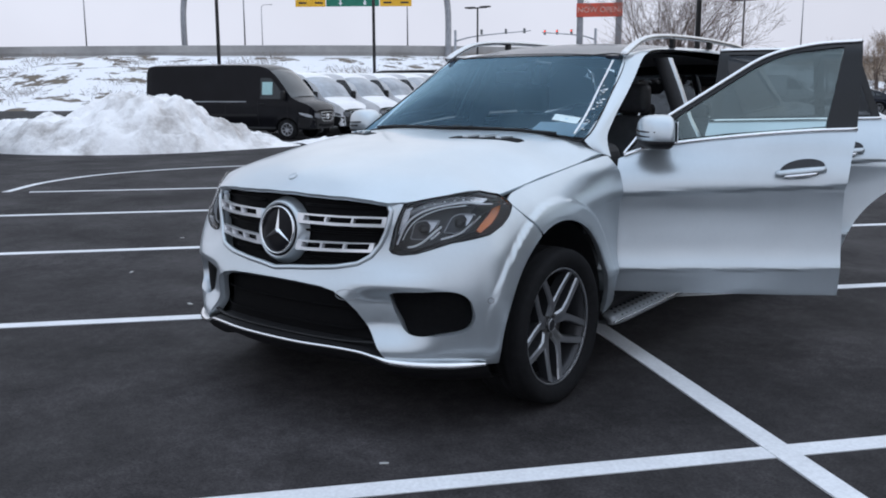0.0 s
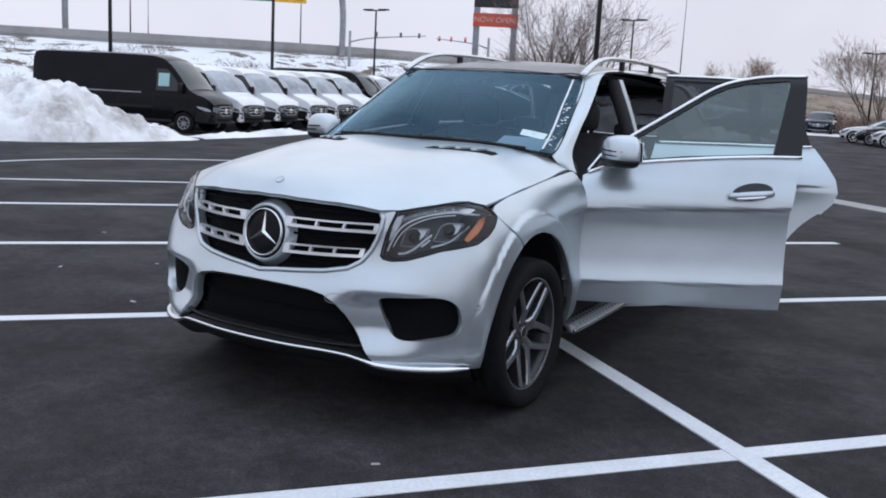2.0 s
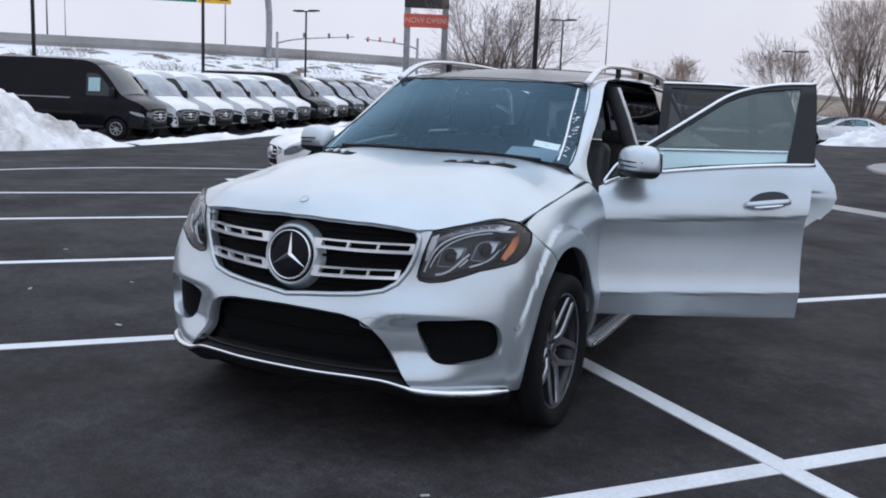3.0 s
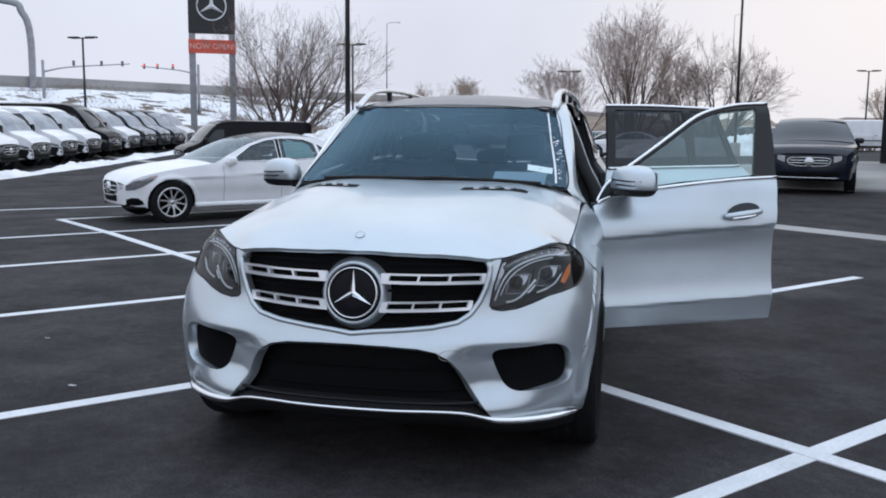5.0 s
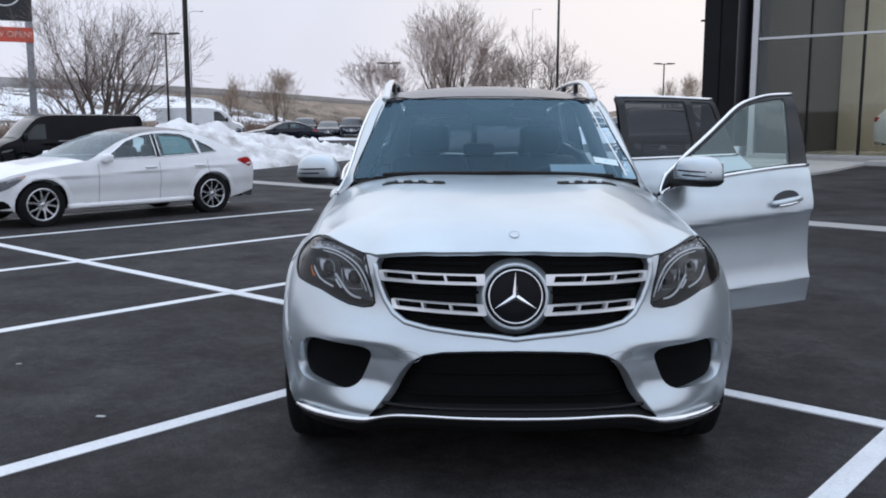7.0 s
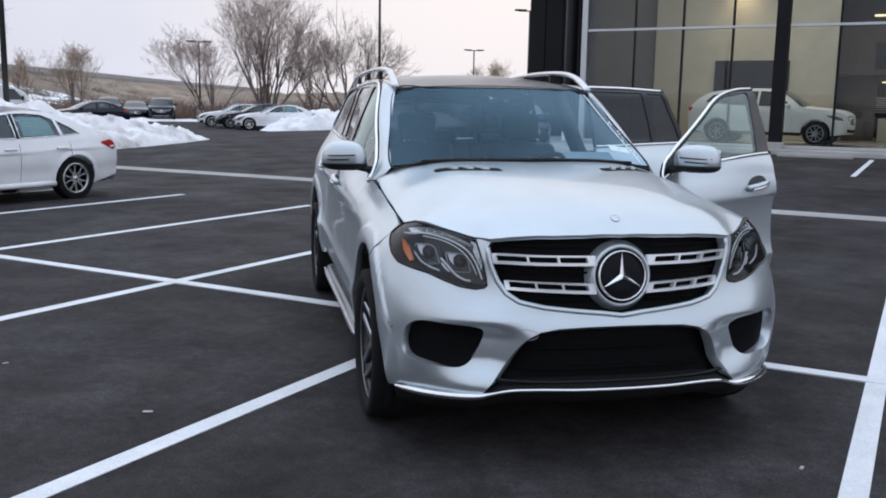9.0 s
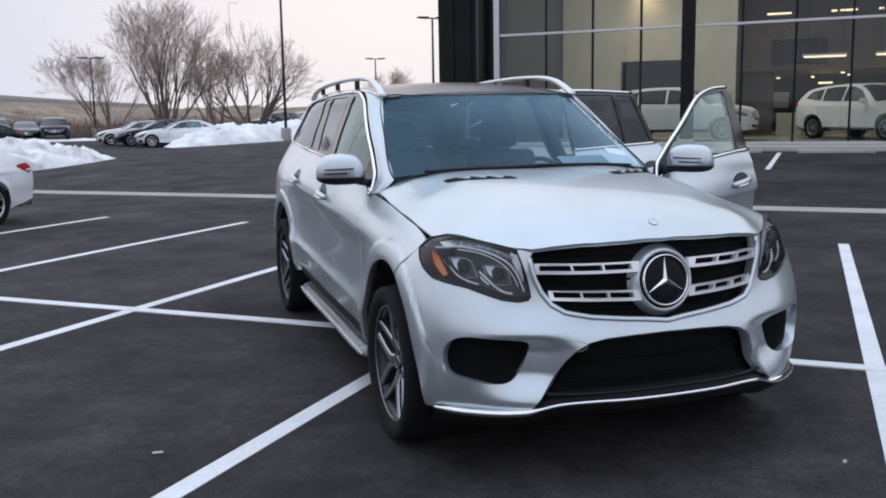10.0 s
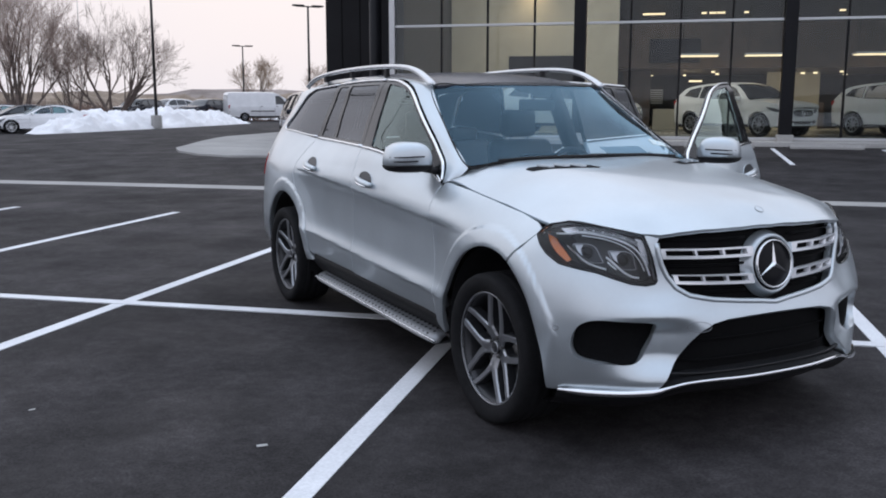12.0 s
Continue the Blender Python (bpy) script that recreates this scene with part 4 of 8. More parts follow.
add_part("hood_emblem", mesh_from("hood_emblem", [tuple(m @ Vector(p)) for p in v], f, M_SILVER, True), suv, "small round silver hood emblem")
add_part("emblem_rim", tube_mesh("emblem_rim", [tuple(m @ Vector((.0195 * math.cos(a), .0195 * math.sin(a), .0003))) for a in np.linspace(0, 2 * math.pi, 29)[:-1]], .0012, M_STEEL, 6, True), suv, "thin grey emblem rim")

# fenders, quarters, pillars
SHUT = [near(.868, -.286, .970), sy(-.24, .992), sy(-.1, 1.018), sy(.15, 1.050), sy(.4, 1.080), sy(.62, 1.102)]
FRONT_EDGE = [(.655, 1.10), (.662, 1.02), (.660, .95), (.640, .80), (.600, .62), (.575, .50), (.562, .425)]
fender = [near(.889, -.276, .951)] + SHUT + [sy(y, z) for y, z in FRONT_EDGE] + [sy(.53, .37)] + [sy(y, z) for y, z in arc(WHEEL_F, 1, -3, 113)]
REAR_EDGE = [(2.765, 1.258), (2.83, 1.17), (2.885, 1.08), (2.90, 1.0), (2.875, .93), (2.815, .865)]
cut = arc(WHEEL_R, 1.215, 122, 170)
quarter = [sy(y + .007, z) for y, z in REAR_EDGE] + [sy(y, z) for y, z in arc(WHEEL_R, 1.20, 123, 171)] + [sy(2.545, .40)]
quarter += [sy(y, z) for y, z in arc(WHEEL_R, 1, 176, 6)] + [sy(3.66, .40), sy(3.86, .43), sy(3.905, .60), sy(3.905, .93), sy(3.835, 1.0), sy(3.80, 1.12), sy(3.775, 1.24), sy(3.73, 1.38), sy(3.66, 1.52), sy(3.60, 1.585), sy(3.40, 1.622), sy(3.10, 1.650), sy(3.08, 1.632), sy(3.20, 1.610), sy(3.315, 1.572), sy(3.47, 1.44), sy(3.605, 1.312), sy(3.3, 1.290), sy(3.0, 1.272)]
for flip in (False, True):
    add_part("front_fender", skin_mesh("front_fender", skin, fender, (), .016, 0, .03, M_SILVER, flip), suv, "silver front fender with flared arch")
    add_part("rear_quarter", skin_mesh("rear_quarter", skin, quarter, (), .018, 0, .03, M_SILVER, flip), suv, "silver rear quarter with flared arch")
    inner = [(.822, .640, 1.110), (.785, .594, 1.148), (.757, .592, 1.182), (.742, .709, 1.252), (.733, .804, 1.302), (.700, .969, 1.402), (.662, 1.119, 1.502), (.632, 1.234, 1.582), (.614, 1.30, 1.622), (.604, 1.5, 1.652), (.600, 1.85, 1.680), (.600, 2.3, 1.692), (.600, 3.0, 1.680), (.59, 3.62, 1.605)]
    line = [(.672, 1.094), (.712, 1.150), (.755, 1.205), (.835, 1.262), (.907, 1.314), (1.06, 1.415), (1.21, 1.513), (1.32, 1.582), (1.43, 1.629), (1.65, 1.664), (2.3, 1.670), (3.0, 1.648), (3.62, 1.574)]
    outer = [tuple(skin(*sy(y, z), .002)) for y, z in line]
    mid = [tuple((np.array(a) + np.array(b)) / 2 + np.array((.006, -.004, .004))) for a, b in zip(inner, outer)]
    add_part("pillar_and_roof_side", loft_mesh("pillar_and_roof_side", [outer, mid, inner], M_SILVER, 90, 6, flip), suv, "silver windscreen pillar and roof side")
    # body pillars between the doors
    at = lambda y, t, off: tuple(skin(sy(y + .06 * t, .42 + 1.2 * t)[0], .42 + 1.2 * t, off))
    ts = np.linspace(0, 1, 14)
    add_part("door_pillar", loft_mesh("door_pillar", [[at(1.735, t, -.085) for t in ts], [at(1.735, t, -.035) for t in ts], [at(1.80, t, -.035) for t in ts], [at(1.80, t, -.085) for t in ts]], M_SILVER, 24, 3, flip), suv, "silver pillar between the doors")
    add_part("pillar_trim", loft_mesh("pillar_trim", [[at(1.743, t, -.033) for t in ts], [at(1.715, t, -.050) for t in ts], [at(1.71, t, -.125) for t in ts], [at(1.82, t, -.125) for t in ts], [at(1.83, t, -.084) for t in ts]], M_INTERIOR, 24, 3, flip), suv, "black inner pillar trim")

# windscreen, roof, rails
WS_LOW = [(.757, .596, 1.188), (.62, .545, 1.203), (.4, .525, 1.215), (0, .505, 1.220)]
WS_MID = [(.700, .967, 1.401), (.5, .865, 1.420), (.3, .80, 1.432), (0, .785, 1.436)]
WS_TOP = [(.616, 1.285, 1.614), (.42, 1.185, 1.621), (.22, 1.155, 1.624), (0, 1.145, 1.625)]
full3 = lambda c: c + [(-x, y, z) for x, y, z in c[:-1][::-1]]
ws = add_part("windscreen", loft_mesh("windscreen", [full3(WS_TOP), full3(WS_MID), full3(WS_LOW)], M_GLASS, 41, 12), suv, "bluish windscreen")
ws.visible_shadow = False
add_part("windscreen_seal", tube_mesh("windscreen_seal", spline(WS_LOW[::-1] + [WS_MID[0], WS_TOP[0]] + WS_TOP[1:], 6), .0045, M_BLACK_PLASTIC, 6), suv)
add_part("windscreen_seal", tube_mesh("windscreen_seal", spline(WS_LOW[::-1] + [WS_MID[0], WS_TOP[0]] + WS_TOP[1:], 6), .0045, M_BLACK_PLASTIC, 6, flip=True), suv)
cowl = loft_mesh("cowl", [full3([(x, y + .004, z + .002) for x, y, z in WS_LOW]), full3([(.79, .625, 1.122), (.62, .63, 1.162), (.4, .625, 1.175), (0, .615, 1.18)])], M_BLACK_PLASTIC, 40, 2)
add_part("cowl", cowl, suv, "black plastic cowl")
roof_z = Sheet([(0, 1.14, 1.627), (0, 1.5, 1.690), (0, 2.2, 1.728), (0, 3.0, 1.715), (0, 3.75, 1.635), (.4, 1.18, 1.622), (.4, 1.6, 1.686), (.4, 2.3, 1.714), (.4, 3.0, 1.702), (.4, 3.72, 1.622),
                (.615, 1.255, 1.616), (.61, 1.6, 1.656), (.61, 2.3, 1.686), (.61, 3.0, 1.676), (.60, 3.62, 1.604)])
ROOF = [(0, 1.152), (.22, 1.162), (.42, 1.192), (.60, 1.255), (.600, 1.6), (.600, 2.3), (.598, 3.0), (.588, 3.60), (.3, 3.70), (0, 3.72)]
add_part("roof", skin_mesh("roof", roof_z, ROOF + mirror2(ROOF)[::-1][1:-1], (), .06, 0, .02, M_ROOF), suv, "black glass panoramic roof")
pts = [tuple(roof_z(np.array([q]), np.array([1.205 + .05 * abs(q) ** 2 * 2]))[0] + np.array((0, 0, .0006))) for q in np.linspace(-.57, .57, 25)]
add_part("roof_seam", tube_mesh("roof_seam", pts, .003, M_BLACK_PLASTIC, 5), suv)
for flip in (False, True):
    rail = spline([(.622, 1.262, 1.622), (.620, 1.36, 1.666), (.617, 1.48, 1.708), (.615, 1.64, 1.736), (.615, 1.90, 1.750), (.615, 2.3, 1.753), (.615, 2.8, 1.742), (.615, 3.15, 1.720), (.613, 3.36, 1.690), (.610, 3.50, 1.645)], 6)
    rr = [.025 - .004 * float(step01(p[1], 1.3, 1.6)) for p in rail]
    add_part("roof_rail", tube_mesh("roof_rail", rail, rr, M_SATIN, 10, flat=.75, flip=flip), suv, "satin silver roof rail")
    for y in (1.95, 2.55, 3.08):
        zt = float(np.interp(y, [p[1] for p in rail], [p[2] for p in rail]))
        zb = float(roof_z(np.array([.60]), np.array([y]))[0, 2])
        b = bm_box(.026, .05, zt - zb, .612 * (-1 if flip else 1), y, (zt + zb) / 2, .006)
        part("rail_post", b, M_BLACK_PLASTIC, suv)

# doors
DLO_TOP = [(.700, 1.108), (.735, 1.152), (.775, 1.200), (.850, 1.252), (.922, 1.302), (1.075, 1.402), (1.225, 1.500), (1.33, 1.566), (1.42, 1.606), (1.52, 1.632), (1.65, 1.653), (1.832, 1.662)]
BELT = [(.700, 1.100), (.80, 1.135), (1.0, 1.172), (1.3, 1.208), (1.575, 1.231), (1.795, 1.240)]


def door_front(flip):
    gap = .006
    o = [(y + gap, z) for y, z in FRONT_EDGE[1:]] + [(.572, .415), (1.0, .420), (1.5, .432), (1.738, .440), (1.742, .60), (1.742, .95), (1.765, 1.10), (1.795, 1.236)] + [(y, z - .004) for y, z in BELT[::-1][1:]] + [(.674, 1.085)]
    me = skin_mesh("front_door", skin, [sy(*p) for p in o], (), .015, 0, .03, M_SILVER, flip)
    d = add_part("front_door", me, suv, "silver front door, swung wide open" if not flip else "silver front door")
    frame_o = BELT + [(1.812, 1.40), (1.832, 1.662)] + DLO_TOP[::-1][1:-1]
    hole = [(.925, 1.178), (1.2, 1.215), (1.655, 1.252), (1.695, 1.42), (1.745, 1.636), (1.52, 1.610), (1.42, 1.581), (1.33, 1.538), (1.225, 1.470), (1.075, 1.372), (.97, 1.303), (.925, 1.268)]
    add_part("window_frame", skin_mesh("window_frame", skin, [sy(*p) for p in frame_o], [[sy(*p) for p in hole]], .035, .002, .03, M_GLOSS_BLACK, flip), d, "black window frame")
    pane = add_part("window_pane", skin_mesh("window_pane", skin, [sy(*p) for p in hole], (), .05, -.006, .004, M_SIDE_GLASS, flip), d, "greenish side glass")
    pane.visible_shadow = False
    top = [skin(*sy(y, z), .006) for y, z in spline(DLO_TOP, 5)]
    add_part("chrome_trim", tube_mesh("chrome_trim", top, .0105, M_CHROME, 6, flip=flip), d, "chrome window trim")
    belt = [skin(*sy(y, z), .004) for y, z in spline(BELT, 5)]
    add_part("chrome_trim", tube_mesh("chrome_trim", belt, .0105, M_CHROME, 6, flip=flip), d, "chrome belt trim")
    door_extras(d, flip, 1.535, 1.045)
    inner = [(.70, 1.09), (.72, .60), (.70, .45), (1.70, .46), (1.72, 1.0), (1.76, 1.21), (1.3, 1.19)]
    add_part("inner_panel", skin_mesh("inner_panel", skin, [sy(*p) for p in inner], (), .09, -.085, .04, M_INTERIOR, flip), d, "black inner door panel")
    edge = [(.700, 1.10), (.672, .95), (.650, .80), (.612, .62), (.585, .44), (1.0, .435), (1.73, .452), (1.735, .95), (1.758, 1.10), (1.786, 1.225)]
    even = [tuple(np.array(p) + (np.array(q) - np.array(p)) * k / 5) for p, q in zip(edge, edge[1:]) for k in range(5)] + [edge[-1]]
    r0 = [skin(*sy(*p), -.028) for p in even]
    r1 = [skin(*sy(*p), -.09) for p in even]
    add_part("door_edge", loft_mesh("door_edge", [r0, r1], M_SILVER, 50, 2, flip), d)
    # mirror: arm and lower shell black, cap silver with two slits, glass behind
    sg = -1 if flip else 1
    mx, my, mz = .968, .880, 1.228

    def shell(z0, z1, grow):
        vs, fs, nu, nv = [], [], 28, 12
        for i in range(nv + 1):
            ph = -math.pi / 2 + math.pi * i / nv
            for j in range(nu):
                th = 2 * math.pi * j / nu
                pw = lambda q, e: math.copysign(abs(q) ** e, q)
                x = pw(math.cos(ph), .55) * pw(math.cos(th), .62) * .122 * grow
                y = pw(math.cos(ph), .55) * pw(math.sin(th), .75) * (.112 if math.sin(th) < 0 else .050) * grow
                z = pw(math.sin(ph), .62) * .083 * grow
                x2 = x * (1 - .10 * z / .083)
                z2 = z + .018 * (-x / .118) * 0 - .012 * (abs(x) / .118) ** 2 * (1 if z > 0 else 0)
                z2 = min(max(z2, z0), z1)
                vs.append((sg * (mx + x2 + .012), my + y + .24 * x2, mz + z2))
        for i in range(nv):
            for j in range(nu):
                q = (j + 1) % nu
                t = (i * nu + j, i * nu + q, (i + 1) * nu + q, (i + 1) * nu + j)
                fs.append(t if not flip else t[::-1])
        return vs, fs

    v, f = shell(-.050, .2, 1.0)
    add_part("mirror_cap", mesh_from("mirror_cap", v, f, M_SILVER, True), d, "silver mirror cap")
    v, f = shell(-.2, -.044, 1.02)
    add_part("mirror_base", mesh_from("mirror_base", v, f, M_BLACK_PLASTIC, True), d, "black mirror underside")
    arm = [(sg * x, y, z) for x, y, z in spline([(.835, .81, 1.150), (.875, .815, 1.160), (.94, .85, 1.172)], 4)]
    v, f = tube(arm, .030, 8, flat=.7)
    add_part("mirror_arm", mesh_from("mirror_arm", v, f, M_BLACK_PLASTIC, True), d)
    for dz, x0 in ((.004, -.05), (-.019, -.015)):
        pts = []
        for t in np.linspace(x0, .112, 9):
            yy = my - .114 * (max(0, 1 - (abs(t) / .121) ** 3.0)) ** .45 + .24 * t
            pts.append((sg * (mx + t + .012), yy - .001, mz + dz - .004 * t / .11))
        v, f = tube(pts, .0042, 6)
        add_part("mirror_slit", mesh_from("mirror_slit", v, f, M_BLACK_PLASTIC, True), d, "dark slit across the mirror cap")
    b = bm_box(.19, .004, .10, 0, 0, 0, .0015, 1, rot=pose(0, 0, 0, 0, 0, 13.5))
    bmesh.ops.translate(b, vec=(mx + .012, my + .052, mz + .002), verts=b.verts)
    if flip:
        bmesh.ops.scale(b, vec=(-1, 1, 1), verts=b.verts)
        bmesh.ops.reverse_faces(b, faces=b.faces)
    part("mirror_glass", b, M_MIRROR, d, "mirror glass")
    return d


def door_extras(d, flip, y, z):
    """A chrome-edged pull handle in front of a flat cup, its dark reflection put in as colour."""
    sg = -1 if flip else 1
    cup = [sy(y + .104 * math.cos(a) + .01, z + .008 + .046 * math.sin(a) + .014 * math.cos(a)) for a in np.linspace(0, 2 * math.pi, 22)[:-1]]
    add_part("handle_cup", skin_mesh("handle_cup", skin, cup, (), .03, .0015, 0, M_WHEEL_DARK, flip), d, "flat handle recess coloured dark for the reflection in its hollow")
    rim = [skin(*sy(y + .104 * math.cos(a) + .01, z + .008 + .046 * math.sin(a) + .014 * math.cos(a)), .002) for a in np.linspace(0, 2 * math.pi, 33)[:-1]]
    add_part("recess_rim", tube_mesh("recess_rim", rim, .0022, M_SILVER, 5, True, flip=flip), d)
    grip = [skin(*sy(y + t, z - .006 + .12 * t), .012 + .016 * math.cos(t / .115 * math.pi / 2)) for t in np.linspace(-.112, .112, 13)]
    rad = [.016 + .005 * math.cos(t * math.pi / 2) for t in np.linspace(-1, 1, 13)]
    add_part("door_handle", tube_mesh("door_handle", grip, rad, M_SILVER, 10, flat=1.0, flip=flip), d, "silver grip with chrome inlay")
    low = [skin(*sy(y + t, z - .020 + .12 * t), .028 + .013 * math.cos(t / .075 * math.pi / 2)) for t in np.linspace(-.075, .075, 9)]
    add_part("handle_inlay", tube_mesh("handle_inlay", low, .009, M_CHROME, 6, flip=flip), d, "chrome inlay")


def door_rear(flip):
    o = [(1.748, .445), (2.0, .448), (2.3, .452), (2.515, .456)] + cut[::-1][0:] + [(y, z) for y, z in REAR_EDGE[::-1]] + [(2.74, 1.262), (2.3, 1.252), (1.803, 1.241), (1.772, 1.10), (1.749, .95)]
    d = add_part("rear_door", skin_mesh("rear_door", skin, [sy(*p) for p in o], (), .015, 0, .03, M_SILVER, flip), suv, "silver rear door, swung wide open" if not flip else "silver rear door")
    frame_o = [(1.806, 1.247), (2.3, 1.256), (2.745, 1.264), (2.68, 1.44), (2.610, 1.648), (2.2, 1.662), (1.842, 1.662), (1.822, 1.40)]
    hole = [(1.868, 1.268), (2.395, 1.277), (2.370, 1.632), (1.897, 1.634)]
    hole2 = [(2.447, 1.278), (2.695, 1.283), (2.640, 1.44), (2.580, 1.624), (2.423, 1.630)]
    add_part("window_frame", skin_mesh("window_frame", skin, [sy(*p) for p in frame_o], [[sy(*p) for p in hole], [sy(*p) for p in hole2]], .04, .002, .03, M_GLOSS_BLACK, flip), d, "black window frame")
    for h in (hole, hole2):
        pane = add_part("window_pane", skin_mesh("window_pane", skin, [sy(*p) for p in h], (), .05, -.004, .004, M_PRIVACY, flip), d, "dark privacy glass")
        pane.visible_shadow = False
    top = [skin(*sy(y, z), .006) for y, z in spline([(1.842, 1.662), (2.2, 1.662), (2.612, 1.648)], 8)]
    add_part("chrome_trim", tube_mesh("chrome_trim", top, .0105, M_CHROME, 6, flip=flip), d, "chrome window trim")
    belt = [skin(*sy(y, z), .004) for y, z in spline([(1.803, 1.243), (2.3, 1.254), (2.745, 1.264)], 8)]
    add_part("chrome_trim", tube_mesh("chrome_trim", belt, .0105, M_CHROME, 6, flip=flip), d, "chrome belt trim")
    door_extras(d, flip, 2.54, 1.080)
    inner = [(1.78, 1.21), (1.77, .50), (2.45, .50), (2.62, .84), (2.80, 1.0), (2.72, 1.23)]
    add_part("inner_panel", skin_mesh("inner_panel", skin, [sy(*p) for p in inner], (), .09, -.085, .04, M_INTERIOR, flip), d, "black inner door panel")
    return d


for flip in (False, True):
    a, b = door_front(flip), door_rear(flip)
    if not flip:
        hinge = lambda x, y, deg: Matrix.Translation((x, y, 0)) @ pose(0, 0, 0, 0, 0, -deg) @ Matrix.Translation((-x, -y, 0))
        a.matrix_basis = hinge(.905, .672, 65)
        b.matrix_basis = hinge(.900, 1.765, 71)
    q = [(2.775, 1.272), (3.0, 1.280), (3.3, 1.298), (3.585, 1.318), (3.455, 1.435), (3.305, 1.560), (3.20, 1.602), (3.08, 1.624), (2.64, 1.645), (2.71, 1.44)]
    pane = add_part("quarter_window", skin_mesh("quarter_window", skin, [sy(*p) for p in q], (), .05, -.004, .006, M_PRIVACY, flip), suv, "dark rear quarter window")
    pane.visible_shadow = False
    ring = [skin(*sy(y, z), .003) for y, z in spline(q[:-1], 5)]
    add_part("chrome_trim", tube_mesh("chrome_trim", ring, .008, M_CHROME, 6, flip=flip), suv, "chrome window trim")
    post = [(2.748, 1.266), (2.772, 1.272), (2.709, 1.44), (2.637, 1.645), (2.614, 1.648), (2.684, 1.44)]
    add_part("window_post", skin_mesh("window_post", skin, [sy(*p) for p in post], (), .04, .001, .012, M_GLOSS_BLACK, flip), suv, "black window post")

# tail
s_tail = sy(3.912, .8)[0]
tail_half = [(s_tail, .45), (s_tail, .92), (s_tail - .07, 1.0), (s_tail - .10, 1.12), (s_tail - .13, 1.24), (s_tail - .17, 1.38), (s_tail - .24, 1.52), (s_tail - .27, 1.59), (_S[-1] - .002, 1.60), (_S[-1] - .002, .45)]
glass_h = [(_S[-1] - .60, 1.22), (_S[-1] - .56, 1.52), (_S[-1] - .004, 1.55), (_S[-1] - .004, 1.20)]
for flip in (False, True):
    add_part("tailgate_side", skin_mesh("tailgate_side", skin, tail_half, [[(s if s < _S[-1] - .01 else _S[-1] - .03, z) for s, z in glass_h]], .06, 0, .02, M_SILVER, flip), suv, "silver tailgate half with window")
    pane = add_part("rear_window", skin_mesh("rear_window", skin, [(s if s < _S[-1] - .01 else _S[-1] - .002, z) for s, z in glass_h], (), .06, -.006, .006, M_PRIVACY, flip), suv, "dark rear window half")
    pane.visible_shadow = False
    lampo = [(s_tail - .085, .93), (s_tail - .115, 1.10), (s_tail + .13, 1.11), (s_tail + .22, .96)]
    add_part("tail_lamp", skin_mesh("tail_lamp", skin, lampo, (), .04, .008, .02, M_RED, flip), suv, "red tail lamp")

# underbody, wheel wells, sills, running boards
b = bm_box(1.24, 4.15, .20, 0, 1.72, .36, .04)
part("underbody", b, M_BLACK_PLASTIC, suv, "black underbody")
b = bm_box(1.50, .05, .62, 0, .62, .80, .02)
part("bulkhead", b, M_INTERIOR, suv)
for flip in (False, True):
    sg = -1 if flip else 1
    for wy in (WHEEL_F, WHEEL_R):
        n = 22
        vs, fs = [], []
        for i in range(n + 1):
            a = radians(-8 + 196 * i / n)
            for x, ry, rz in ((.935, ARCH_Y - .004, ARCH_Z - .004), (.89, ARCH_Y - .012, ARCH_Z - .008), (.62, ARCH_Y - .02, ARCH_Z - .02), (.60, .05, .05)):
                vs.append((sg * x, wy + ry * math.cos(a), WHEEL_Z + rz * math.sin(a)))
        for i in range(n):
            for k in range(3):
                fs.append((4 * i + k, 4 * i + k + 1, 4 * i + k + 5, 4 * i + k + 4))
        add_part("wheel_well", mesh_from("wheel_well", vs, fs, M_BLACK_PLASTIC, True), suv, "black wheel well liner")
    sill = loft_mesh("sill", [[(.915, .49, .43), (.915, 2.56, .46)], [(.925, .47, .36), (.925, 2.58, .40)], [(.86, .45, .28), (.86, 2.58, .31)]], M_BLACK_PLASTIC, 12, 4, flip)
    add_part("sill", sill, suv, "black plastic sill")
    door_sill = loft_mesh("door_sill", [[(.915, .60, .432), (.915, 2.55, .462)], [(.80, .62, .45), (.80, 2.5, .48)]], M_SILVER, 12, 2, flip)
    add_part("door_sill", door_sill, suv, "silver door sill")
    bl = [(.610, .264), (.67, .269), (1.4, .282), (2.36, .302), (2.44, .306)]
    board = []
    for x, dz in ((.80, .028), (.88, .026), (.925, .016), (.952, -.006), (.950, -.028), (.82, -.024)):
        board.append([(x - (.05 if y in (.610, 2.44) and x > .9 else 0), y, z + dz) for y, z in bl])
    add_part("running_board", loft_mesh("running_board", board, M_BOARD, 40, 4, flip), suv, "aluminium running board with rubber studs")
    for k in range(34):
        for j in range(4):
            y = .68 + k * .0505 + (j % 2) * .025
            z = float(np.interp(y, [q[0] for q in bl], [q[1] for q in bl])) + (.027, .026, .019, .007)[j]
            b = bm_cyl(.011, .009, .008, Matrix.Translation((sg * (.842, .876, .908, .935)[j], y, z)), 8)
            part("rubber_stud", b, M_TYRE, suv)
    edge = [(sg * .952, y, z - .010) for y, z in spline(bl, 5)]
    add_part("board_edge", tube_mesh("board_edge", edge, .007, M_SATIN, 6), suv, "bright board edge")

